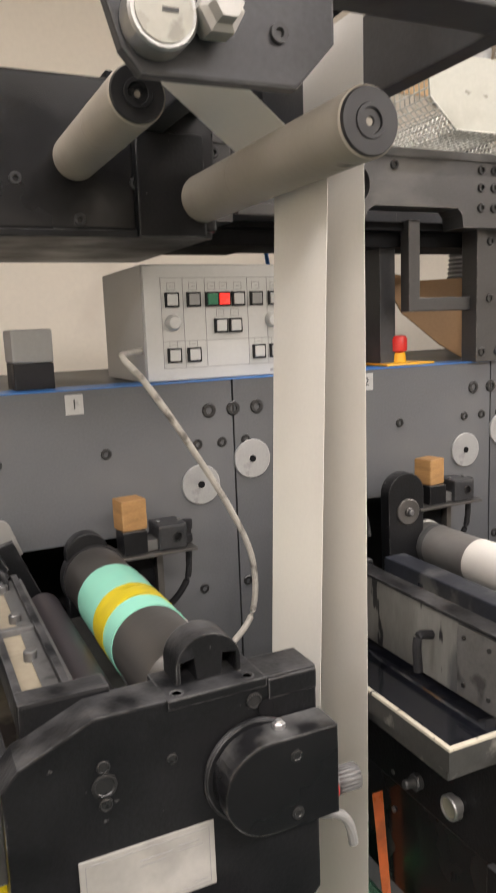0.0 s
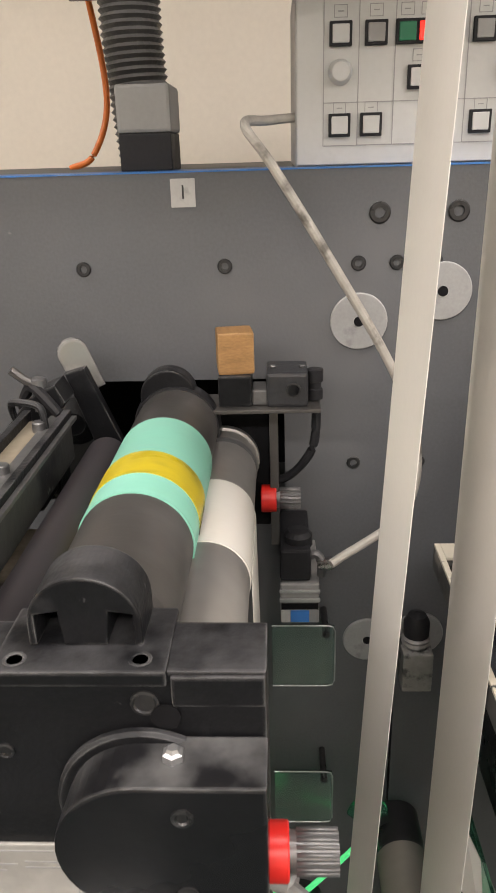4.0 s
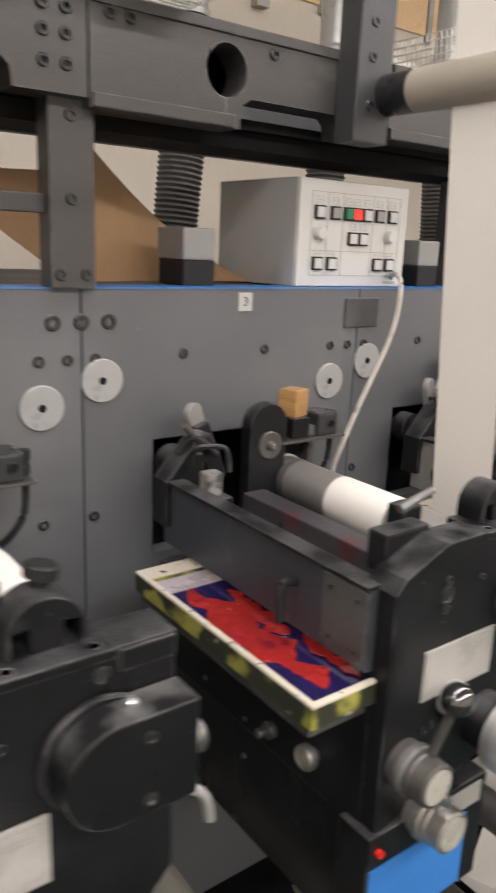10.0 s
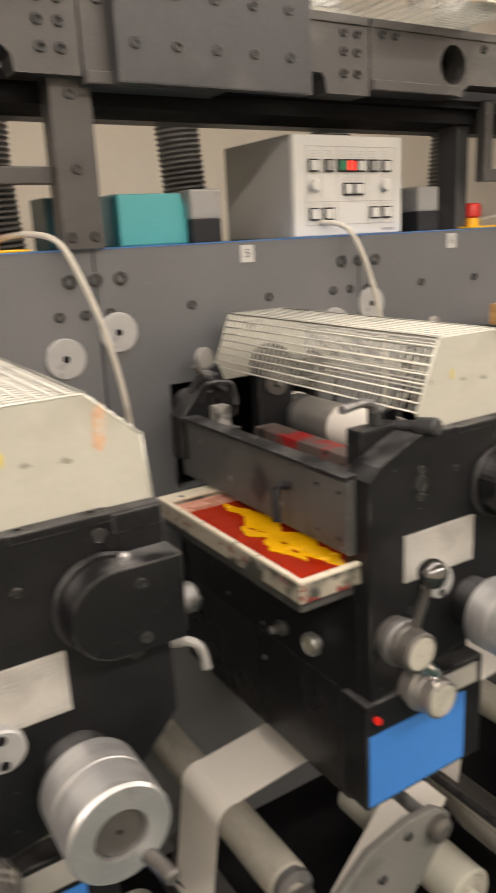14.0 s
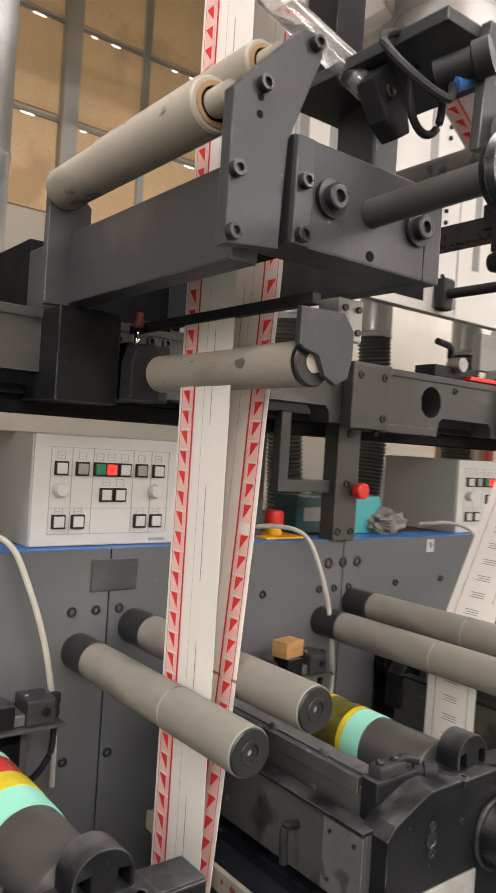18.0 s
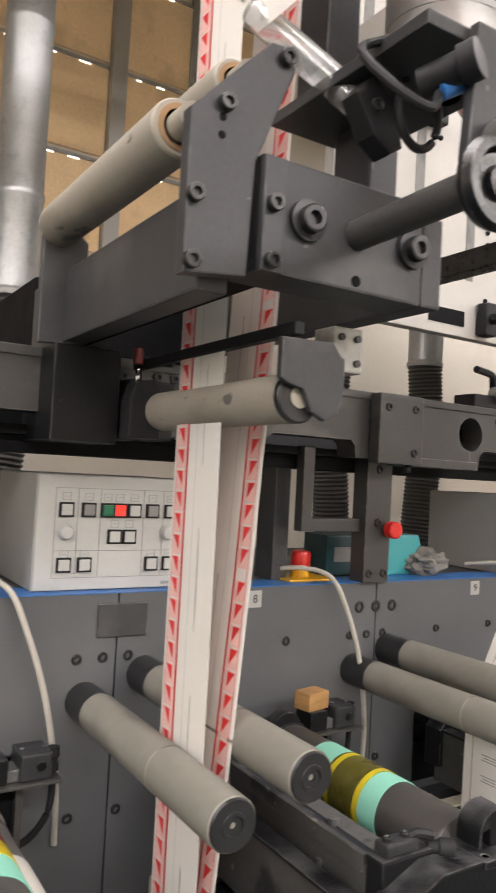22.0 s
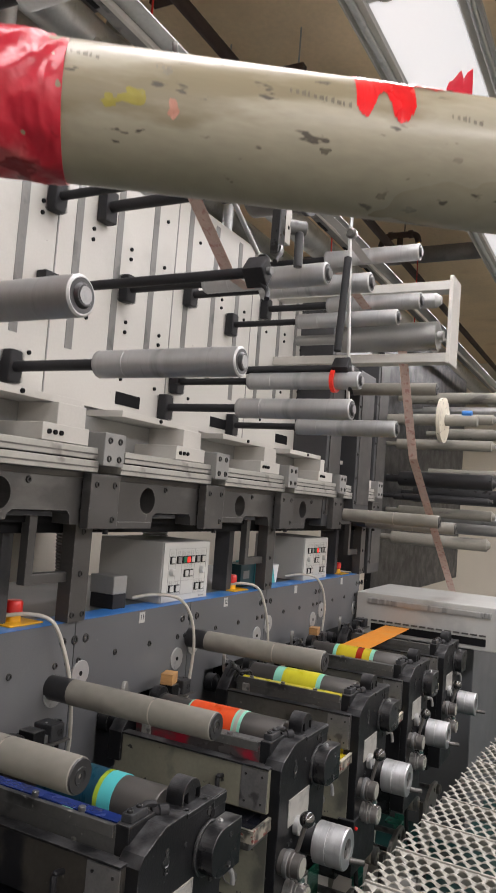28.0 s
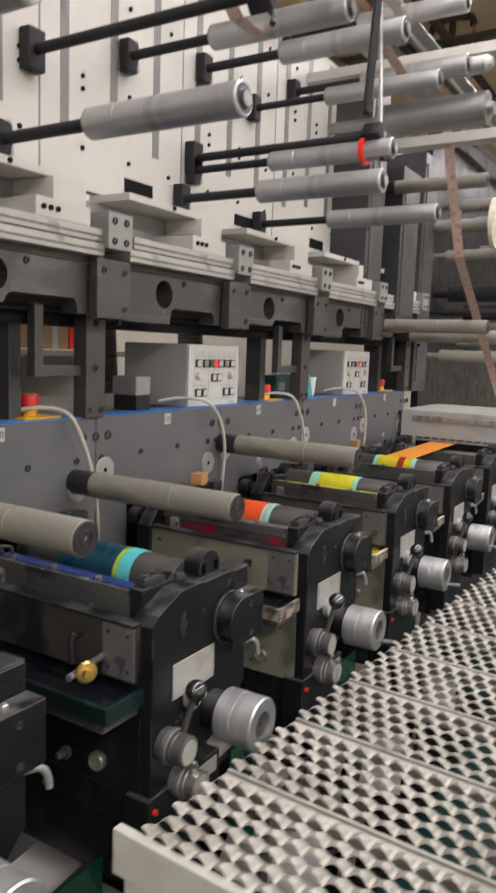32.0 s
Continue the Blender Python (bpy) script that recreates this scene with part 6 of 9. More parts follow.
# ---- rollers ----
def deflection_roller(x, z, r=0.03, y0=0.0, y1=-0.46, m="roller", name="deflection_roller", label="grey rubber deflection roller with black ends on the press wall", turn=-0.25):
    t = thing(name, x, 0, z, label, "roller", "deflection rollers")
    part("journal", B(rod, (0, y0, 0), (0, y0 - 0.07, 0), r * 0.98, 28), "rollend", t)
    part("sleeve", B(lathe, (0, y0 - 0.068, 0), (0, -1, 0), [(0, r), (-y1 + y0 - 0.072, r), (-y1 + y0 - 0.07, r - 0.0015)], 36), m, t)
    part("end_cap", B(lathe, (0, y1 + 0.003, 0), (0, -1, 0), [(0, r - 0.001), (0.004, r - 0.003), (0.004, r * 0.5), (0.0055, r * 0.48), (0.0055, r * 0.36), (0.003, r * 0.34), (0.003, r * 0.14), (0.0, r * 0.1)], 30), "rollend", t)
    part("wear_ring", B(lathe, (0, y0 - 0.3, 0), (0, -1, 0), [(0, r), (0.0005, r + 0.0004), (0.003, r + 0.0004), (0.0035, r)], 36), "paleroller", t)
    TURNING.append((t, turn))
    return t


for rx, rz in ((3.80, -0.166), (3.90, -0.133), (4.345, -0.166), (4.432, -0.133), (4.985, -0.125), (5.43, -0.15), (6.057, -0.112)):
    deflection_roller(rx, rz)
deflection_roller(0.474, 0.266, 0.033, 0.05, -0.515, "paleroller", label="beige deflection roller with a black end cap")
deflection_roller(0.30, 0.315, 0.03, 0.05, -0.37, "paleroller", label="beige deflection roller with a black end cap")
deflection_roller(1.595, 0.31, 0.032, -0.08, -0.47, "paleroller", label="beige deflection roller on a steel bracket")
deflection_roller(3.33, 0.31, 0.032, -0.05, -0.47, "paleroller", label="beige deflection roller on a steel bracket")


def silver_roller(x, z, r=0.03, y1=-0.525, length=0.36, m="alu", label="aluminium guide roller on a black axle"):
    t = thing("guide_roller", x, 0, z, label, "roller", "guide rollers")
    part("axle", B(rod, (0, 0.12, 0), (0, y1 + length, 0), r * 0.42, 18), "dark", t)
    part("sleeve", B(lathe, (0, y1 + length, 0), (0, -1, 0), [(0, r - 0.002), (0.003, r), (0.08, r), (0.081, r - 0.0007), (0.087, r - 0.0007), (0.088, r), (length - 0.003, r), (length, r - 0.003)], 36), m, t)
    part("bearing", B(lathe, (0, y1, 0), (0, -1, 0), [(-0.004, r * 0.84), (0.0006, r * 0.84), (0.0006, r * 0.62), (0.004, r * 0.56), (0.006, r * 0.5), (0.006, 0.0)], 30), "rollend", t)
    part("hub_face", B(rod, (0, y1 - 0.006, 0), (0, y1 - 0.0075, 0), r * 0.42, 20), "washer", t)
    part("mounting_block", B(box, -0.022, 0.022, 0.085, 0.118, -0.04, 0.04, 0.004), "dark", t)
    TURNING.append((t, -0.25))
    return t


for rx, rz, r in ((4.81, 0.608, 0.031), (5.30, 0.611, 0.031), (5.964, 0.608, 0.03), (6.411, 0.606, 0.028), (5.72, 0.921, 0.029), (6.571, 1.264, 0.03), (4.98, 1.265, 0.031), (5.40, 1.07, 0.028), (6.02, 0.70, 0.026), (6.06, 1.0, 0.03), (6.62, 1.10, 0.03), (6.35, 0.97, 0.026), (4.55, 1.33, 0.034)):
    silver_roller(rx, rz, r)


def black_bar(x, z, r=0.012, y1=-0.5, clamp=False):
    t = thing("cross_bar", x, 0, z, "black steel cross bar on the upper plate", "bar", "cross bars")
    part("bar", B(rod, (0, 0.12, 0), (0, y1, 0), r, 18, bev=0.002), "dark", t)
    part("mounting_block", B(box, -0.025, 0.025, 0.085, 0.118, -0.045, 0.045, 0.004), "dark", t)
    if clamp:
        c = part("clamp", B(prism, [(-0.028, 0.0), (0, 0.034), (0.03, 0.004), (0.004, -0.034)], y1 - 0.02, y1 + 0.03, 0.004), "dark", t)
        part("clamp_screw", B(rod, (0.0, y1 - 0.03, 0), (0.0, y1 - 0.02, 0), 0.009, 14), "washer", c)
        part("clamp_lever", B(tube, smooth_path([(0.0, y1, -0.02), (0.005, y1 - 0.02, -0.04), (-0.015, y1 - 0.03, -0.065)], 5), 0.006, 8), "dark", c)


black_bar(4.61, 1.08, 0.021, -0.54)
black_bar(5.393, 0.826, 0.012, -0.50, True)
black_bar(5.60, 1.12, 0.016, -0.5)
black_bar(6.02, 0.735, 0.012, -0.47, True)
rr = thing("red_ring", 6.02, -0.44, 0.70, "flat red ring on a guide roller", "ring")
part("ring", B(lathe, (0, 0, 0), (0, -1, 0), [(0, 0.035), (0.012, 0.035), (0.012, 0.027), (0.0, 0.027)], 32), "redbright", rr)


# ---- upper module plate over the gantry ----
def upper_plate(x0, x1):
    t = thing("upper_plate", x0, 0.12, 0, "light grey machine plate with vertical slots over the gantry", "machine plate", "upper plates", "structure")
    w = x1 - x0
    part("plate", B(box, 0.001, w - 0.001, 0, 0.03, 0.56, 1.32, 0.002), "upper", t)
    for i, sx in enumerate((0.08, 0.255, 0.43)):
        part("slot", B(box, sx - 0.014, sx + 0.014, -0.0015, 0.0005, 0.70 + 0.03 * (i % 2), 1.30), "arm", t)
        for dz in (0.66, 0.80, 0.83, 1.02, 1.05, 1.2):
            mesh_part("bolt_hole", DOT, t, pose(sx + 0.06, 0, dz))
    part("shelf_slot", B(box, 0.30, 0.42, -0.0015, 0.0005, 0.585, 0.622), "hole", t)
    part("plate_seam", B(box, 0.0, 0.004, -0.001, 0.0, 0.57, 1.31), "motor", t)


for i in range(5):
    upper_plate(4.33 + i * 0.55, 4.33 + (i + 1) * 0.55)


def slide_rail(x, w=0.42):
    t = thing("slide_rail", x, 0, 0, "stepped aluminium slide rail on top of the gantry beam", "rail", "slide rails")
    part("lower_profile", B(box, -0.04, w, -0.072, 0.1, 0.374, 0.402, 0.002), "railgrey", t)
    part("upper_profile", B(box, -0.02, w, -0.066, 0.1, 0.406, 0.434, 0.002), "railgrey", t)
    part("groove", B(box, -0.04, w, -0.0735, -0.072, 0.384, 0.388), "beam", t)
    part("groove", B(box, -0.02, w, -0.0675, -0.066, 0.416, 0.420), "beam", t)
    part("dark_gap", B(box, -0.04, w, -0.06, 0.09, 0.402, 0.406), "hole", t)
    block = part("carriage", B(box, w - 0.19, w - 0.03, -0.058, 0.1, 0.436, 0.476, 0.002), "upper", t)
    for dx in (0.02, 0.04, 0.06):
        mesh_part("bolt_hole", DOT, block, pose(w - 0.19 + dx, -0.058, 0.456))
    part("riser", B(box, w - 0.12, w - 0.02, -0.035, 0.1, 0.477, 0.53, 0.002), "upper", t)
    shelf = part("shelf_plate", B(prism, [(0.02, 0.531), (0.02, 0.548), (w - 0.005, 0.548), (w - 0.005, 0.531)], -0.015, 0.118, 0.001), "upper", t)
    mesh_part("bolt_hole", DOT, shelf, pose(0.2, -0.015, 0.54))
    part("rear_plate", B(box, -0.06, w, 0.09, 0.117, 0.43, 0.53, 0.001), "motor", t)
    end = part("end_block", B(box, w, w + 0.082, -0.085, 0.05, 0.392, 0.474, 0.003), "motor", t)
    for dx, dz in ((0.02, 0.41), (0.06, 0.41), (0.02, 0.455), (0.06, 0.455)):
        mesh_part("bolt", BOLT, end, pose(w + dx, -0.085, dz))


for i in range(1, 6):
    slide_rail(4.475 + i * 0.55)


def crank_clamp(x):
    t = thing("toggle_lever", x, -0.02, 0.374, "black toggle lever on the gantry beam", "lever", "toggle levers")
    part("base", B(box, -0.08, 0.08, 0, 0.06, 0, 0.03, 0.003), "dark", t)
    part("lever", B(tube, smooth_path([(0.0, 0.02, 0.03), (0.0, 0.02, 0.06), (-0.03, 0.0, 0.075), (-0.09, -0.01, 0.08)], 5), 0.008, 8), "dark", t)
    part("nut", B(rod, (0, -0.02, 0.035), (0, 0.02, 0.035), 0.018, 16, bev=0.002), "steel", t)
    part("red_plate", B(box, 0.03, 0.16, -0.02, 0.04, 0.002, 0.012, 0.002), "redbright", t)


crank_clamp(4.72)

# frame with a large roller at the end of the upper module
fr = thing("roll_stand", 6.70, 0, 0, "light grey frame that carries a large steel roller", "roller frame")
fb = bmesh.new()
for z0, z1 in ((0.90, 0.935), (1.175, 1.21)):
    box(fb, 0.05, 0.12, -0.6, 0.12, z0, z1, 0.003)
part("arm", fb, "upper", fr)
part("end_plate", B(box, 0.02, 0.15, -0.615, -0.6, 0.89, 1.22, 0.003), "upper", fr)
part("large_roller", B(lathe, (0.06, -0.58, 1.0), (0, 1, 0), [(0, 0.02), (0.02, 0.02), (0.02, 0.055), (0.40, 0.055), (0.40, 0.02), (0.6, 0.02)], 40), "steel", fr)
part("upper_roller", B(lathe, (0.0, -0.58, 1.12), (0, 1, 0), [(0, 0.015), (0.02, 0.028), (0.40, 0.028), (0.40, 0.012), (0.6, 0.012)], 32), "alu", fr)

# dancer box with its roller
db = thing("dancer_box", 4.25, 0, 0.96, "light grey box with a black lever that carries a grey roller", "roller bracket")
part("housing", B(box, 0.004, 0.068, -0.575, 0.1, 0.045, 0.108, 0.003), "upper", db)
part("end_cover", B(box, 0.0, 0.072, -0.592, -0.575, -0.012, 0.112, 0.004), "upper", db)
part("roller", B(lathe, (-0.02, -0.545, -0.036), (0, 1, 0), [(0, 0.03), (0.0, 0.043), (0.003, 0.045), (0.3, 0.045), (0.303, 0.03), (0.6, 0.02)], 36), "alu", db)
part("roller_hub", B(rod, (-0.02, -0.58, -0.036), (-0.02, -0.54, -0.036), 0.015, 18, bev=0.002), "washer", db)
part("hub_arm", B(prism, [(-0.05, -0.04), (-0.032, -0.048), (-0.01, -0.035), (0.03, 0.0), (0.03, 0.03), (-0.01, 0.012), (-0.045, -0.01)], -0.578, -0.566, 0.002), "motor", db)
part("hub_ring", B(lathe, (-0.02, -0.545, -0.036), (0, -1, 0), [(0, 0.04), (0.002, 0.04), (0.002, 0.026), (0, 0.026)], 30), "washer", db)
part("lever", B(tube, smooth_path([(0.006, -0.592, 0.03), (-0.012, -0.61, 0.035), (-0.016, -0.615, 0.065), (0.004, -0.617, 0.105)], 5), 0.0062, 10), "dark", db)
part("handle", B(tube, smooth_path([(0.06, -0.592, -0.008), (0.075, -0.605, -0.014), (0.1, -0.612, -0.006), (0.125, -0.615, 0.008)], 5), 0.0055, 10), "dark", db)
part("latch", B(tube, smooth_path([(0.03, -0.592, 0.045), (0.032, -0.6, 0.032), (0.05, -0.6, 0.022), (0.056, -0.592, 0.03)], 4), 0.0028, 8), "dark", db)


# ---- web towers ----
def tower(x, z, full):
    t = thing("web_tower", x, 0, z, "anthracite steel web tower that reaches out over the units", "web tower", "web towers")
    arm = part("left_arm", B(box, -0.15, -0.115, -0.50, 0.06, 0.375, 0.478, 0.003), "towergrey", t)
    part("right_arm", B(box, 0.115, 0.145, -0.53, 0.06, 0.397, 0.50, 0.003), "towergrey", t)
    front = part("front_block", B(box, -0.10, 0.114, -0.53, -0.47, 0.397, 0.512, 0.003), "towergrey", t)
    # inner beam and rear block carry the tower's inner shade as near-black colour
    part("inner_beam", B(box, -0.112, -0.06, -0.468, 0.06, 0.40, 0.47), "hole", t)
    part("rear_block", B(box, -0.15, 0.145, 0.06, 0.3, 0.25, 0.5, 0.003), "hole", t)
    part("hanging_block", B(box, -0.16, -0.06, -0.10, 0.05, 0.235, 0.374, 0.003), "black", t)
    for bx, bz in ((-0.046, 0.456), (0.097, 0.456)):
        s = part("cap_screw", B(lathe, (bx, -0.53, bz), (0, -1, 0), [(0, 0.021), (0.006, 0.021), (0.0065, 0.014), (0.016, 0.014), (0.017, 0.012), (0.017, 0.007), (0.011, 0.006)], 24), "rollend", front)
    part("pin_hole", B(rod, (0.021, -0.531, 0.408), (0.021, -0.525, 0.408), 0.006, 14), "hole", front)
    part("spindle", B(rod, (0.02, -0.52, 0.456), (0.02, -0.70, 0.461), 0.0165, 20), "beam", front)
    part("hand_knob", B(lathe, (0.03, -0.685, 0.461), (0, -1, 0), [(0, 0.018), (0.005, 0.038), (0.014, 0.042), (0.022, 0.038), (0.022, 0.03), (0.016, 0.026), (0.016, 0.016), (0.022, 0.014), (0.023, 0.0)], 32), "blackgloss", front)
    if full:
        br = part("roller_bracket", B(prism, [(-0.18, 0.38), (-0.113, 0.388), (-0.108, 0.50), (-0.068, 0.60), (-0.072, 0.622), (-0.096, 0.622), (-0.18, 0.533)], -0.53, -0.513, 0.002), "towergrey", t)
        part("cover_plate", B(box, -0.103, -0.078, -0.54, -0.531, 0.395, 0.507, 0.002), "towergrey", t)
        for bx, bz, by in ((-0.145, 0.545, -0.53), (-0.08, 0.61, -0.53), (-0.173, 0.453, -0.53), (-0.173, 0.392, -0.53), (-0.093, 0.46, -0.54), (-0.093, 0.405, -0.54)):
            part("cap_screw", B(lathe, (bx, by, bz), (0, -1, 0), [(0, 0.0085), (0.008, 0.0085), (0.009, 0.0075), (0.009, 0.0045), (0.005, 0.004)], 18), "bolt", br)
        for bz in (0.532, 0.515):
            part("hole", B(rod, (-0.147, -0.5305, bz), (-0.147, -0.525, bz), 0.004, 12), "hole", br)
        part("rear_bracket", B(prism, [(-0.185, 0.37), (-0.12, 0.375), (-0.12, 0.52), (-0.165, 0.56), (-0.185, 0.545)], -0.10, -0.085, 0.002), "towergrey", t)
        for rx, rz, r, y1 in ((-0.164, 0.537, 0.030, -0.475), (-0.105, 0.60, 0.026, -0.478)):
            rl = part("tower_roller", B(lathe, (rx, -0.10, rz), (0, -1, 0), [(0, r - 0.003), (0.003, r), (-y1 - 0.103, r), (-y1 - 0.10, r - 0.002), (-y1 - 0.10, r * 0.55), (-y1 - 0.106, r * 0.5), (0.405, r * 0.5)], 36), "paleroller", t, "beige roller with a reddish worn end")
            part("worn_end", B(lathe, (rx, y1 - 0.0004, rz), (0, -1, 0), [(0, r * 0.8), (0.001, r * 0.8), (0.001, r * 0.62), (0.0, r * 0.6)], 30), "cardboard", rl)
        lo = part("lower_roller", B(lathe, (-0.005, -0.10, 0.287), (0, -1, 0), [(0, 0.02), (0.003, 0.028), (0.365, 0.028), (0.368, 0.02), (0.37, 0.012), (0.378, 0.012)], 36), "paleroller", t)
        part("roller_cap", B(lathe, (-0.005, -0.468, 0.287), (0, -1, 0), [(0, 0.0284), (0.006, 0.0284), (0.008, 0.026), (0.008, 0.012), (0.0095, 0.011)], 32), "rollend", lo)
        part("lower_clamp", B(box, -0.045, 0.03, -0.10, -0.03, 0.245, 0.335, 0.004), "dark", t)
        part("lower_bracket", B(prism, [(-0.038, 0.348), (-0.038, 0.305), (-0.03, 0.30), (-0.008, 0.295), (0.004, 0.272), (0.022, 0.263), (0.04, 0.272), (0.047, 0.3), (0.047, 0.33), (0.03, 0.35)], -0.488, -0.478, 0.002), "towergrey", t)
        part("knife_bar", B(box, -0.025, -0.012, -0.49, -0.06, 0.352, 0.366, 0.002), "dark", t)
        # air block, gauge, drum and sight tube
        pl = part("gauge_plate", B(prism, [(0.065, 0.515), (0.172, 0.525), (0.172, 0.655), (0.075, 0.655)], -0.635, -0.622, 0.002), "towergrey", t)
        part("pressure_gauge", B(lathe, (0.105, -0.636, 0.54), (0, -1, 0), [(0, 0.022), (0.03, 0.024), (0.036, 0.025), (0.038, 0.022)], 32), "dullsteel", pl)
        part("gauge_face", B(rod, (0.105, -0.674, 0.54), (0.105, -0.6752, 0.54), 0.0195, 28), "dialface", pl)
        part("gauge_needle", B(box, 0.1, 0.114, -0.6764, -0.6756, 0.5393, 0.5407), "line", pl)
        part("shelf", B(box, 0.02, 0.172, -0.621, -0.35, 0.64, 0.655, 0.002), "towergrey", t)
        part("shelf_post", B(box, 0.10, 0.145, -0.45, -0.38, 0.50, 0.64, 0.003), "towergrey", t)
        part("regulator", B(lathe, (0.045, -0.59, 0.60), (0.4, -1, 0.2), [(0, 0.016), (0.04, 0.016), (0.042, 0.02), (0.06, 0.02)], 18), "dark", t)
        part("air_tube", B(tube, smooth_path([(0.06, -0.6, 0.6), (0.03, -0.62, 0.56), (0.0, -0.6, 0.58), (-0.01, -0.56, 0.63), (0.03, -0.55, 0.66)], 6), 0.005, 8), "dark", t)
        part("blue_fitting", B(rod, (0.05, -0.61, 0.585), (0.075, -0.615, 0.60), 0.009, 12), "bluelabel", t)
        part("drum", B(lathe, (0.134, -0.53, 0.668), (0, 0, 1), [(0.004, 0.0), (0.004, 0.03), (0.0, 0.064), (0.001, 0.0665), (0.003, 0.0675), (0.04, 0.0675), (0.0405, 0.0668), (0.042, 0.0668), (0.0425, 0.0675), (0.55, 0.0675), (0.55, 0.03)], 64), "drumalu", t, "large bright aluminium drum")
        part("drum_axle", B(rod, (0.134, -0.53, 0.64), (0.134, -0.53, 0.675), 0.022, 20), "dark", t)
        part("tall_column", B(box, 0.05, 0.10, -0.42, -0.36, 0.655, 1.7, 0.003), "towergrey", t)
        part("sight_tube", B(lathe, (0.048, -0.485, 0.625), (-0.33, 0.62, 0.71), [(0, 0.0), (0, 0.0185), (0.2, 0.0185), (0.2, 0.0)], 24), "acrylic", t, "clear turning bar on a black hinge")
        part("tube_end", B(lathe, (0.048, -0.485, 0.625), (-0.33, 0.62, 0.71), [(-0.012, 0.0165), (0.028, 0.0192), (0.03, 0.0188)], 20), "bolt", t)
        hg = part("hinge", B(prism, [(0.02, 0.615), (0.045, 0.645), (0.078, 0.61), (0.088, 0.572), (0.07, 0.56), (0.045, 0.575)], -0.52, -0.49, 0.004), "dark", t)
        part("hinge_screw", B(lathe, (0.048, -0.52, 0.608), (0, -1, 0), [(0, 0.008), (0.003, 0.008), (0.004, 0.006), (0.002, 0.003)], 16), "bolt", hg)
        part("lever_clamp", B(prism, [(-0.058, 0.245), (-0.058, 0.3), (-0.05, 0.325), (-0.02, 0.333), (-0.006, 0.32), (-0.006, 0.245)], -0.135, -0.1, 0.004), "dark", t)
        part("lever_stud", B(rod, (-0.04, -0.115, 0.32), (-0.04, -0.115, 0.352), 0.004, 10), "chrome", t)
        lv = part("clamp_lever", B(tube, smooth_path([(-0.04, -0.115, 0.36), (-0.02, -0.1, 0.364), (0.01, -0.13, 0.36)], 4), 0.0065, 8), "dark", t)
        part("red_cap", B(rod, (-0.04, -0.115, 0.355), (-0.04, -0.115, 0.378), 0.0075, 12, bev=0.001), "darkred", lv)
        sb = part("screw_block", B(box, 0.075, 0.12, -0.43, -0.39, 0.33, 0.385, 0.003), "railgrey", t)
        for q in ((0.085, 0.342), (0.11, 0.342), (0.085, 0.372), (0.11, 0.372)):
            part("cap_screw", B(rod, (q[0], -0.43, q[1]), (q[0], -0.434, q[1]), 0.0045, 10), "bolt", sb)
        part("block_stud", B(rod, (0.045, -0.41, 0.358), (0.075, -0.41, 0.358), 0.008, 12, bev=0.001), "dullsteel", sb)
        part("ring_cable", B(tube, [(0.095 + 0.03 * math.cos(a), -0.535, 0.61 + 0.042 * math.sin(a)) for a in [2 * math.pi * i / 24 for i in range(25)]], 0.005, 8), "dark", t)
    else:
        pl = part("gauge_plate", B(prism, [(-0.30, 0.32), (-0.285, 0.302), (-0.148, 0.303), (-0.11, 0.343), (-0.11, 0.52), (-0.26, 0.52), (-0.33, 0.42)], -0.53, -0.515, 0.003), "towergrey", t)
        part("pressure_gauge", B(lathe, (-0.273, -0.531, 0.34), (0, -1, 0), [(0, 0.028), (0.022, 0.028), (0.024, 0.026), (0.024, 0.022)], 32), "steel", pl)
        part("gauge_face", B(rod, (-0.273, -0.5552, 0.34), (-0.273, -0.5562, 0.34), 0.023, 28), "dialface", pl)
        part("gauge_needle", B(box, -0.275, -0.262, -0.5572, -0.5565, 0.339, 0.342), "ink", pl)
        part("regulator_knob", B(lathe, (-0.228, -0.53, 0.345), (0, -1, 0), [(0, 0.014), (0.01, 0.014), (0.011, 0.019), (0.03, 0.019), (0.033, 0.013), (0.045, 0.012)], 6), "nameplate", pl)
        for bx, bz in ((-0.165, 0.345), (-0.19, 0.385), (-0.13, 0.40)):
            part("cap_screw", B(lathe, (bx, -0.53, bz), (0, -1, 0), [(0, 0.008), (0.004, 0.008), (0.004, 0.004), (0.001, 0.003)], 18), "bolt", pl)


tower(0.55 - 0.012, -0.022, False)
cg = thing("carriage_box", 0.0, 0, 0, "black steel carriage under the web tower with screws along its edge", "machine box")
part("body", B(box, 0.10, 0.50, -0.085, 0.30, 0.222, 0.42, 0.004), "blackgloss", cg)
part("foot_rail", B(box, 0.12, 0.49, -0.09, 0.28, 0.212, 0.222, 0.002), "black", cg)
for q in range(5):
    mesh_part("bolt", BOLT, cg, pose(0.14 + 0.08 * q, -0.085, 0.235 + 0.05 * (q % 2)))
tower(3.85, 0.0, True)


# ---- the webs ----
def web(name, pts, y0, y1, label, marks=None, paper="paper"):
    """A paper web of width y0 to y1 through the points (x, z); marks: a drawing for each span."""
    t = thing(name, 0, 0, 0, label, "paper web", "paper webs")
    for (xa, za), (xb, zb) in zip(pts, pts[1:]):
        span = part("span", B(strip, (xa, y0, za), (xa, y1, za), (xb, y0, zb), (xb, y1, zb)), paper, t)
        if marks:
            marks(span, Vector((xa, 0, za)), Vector((xb, 0, zb)), y0, y1)
    return t


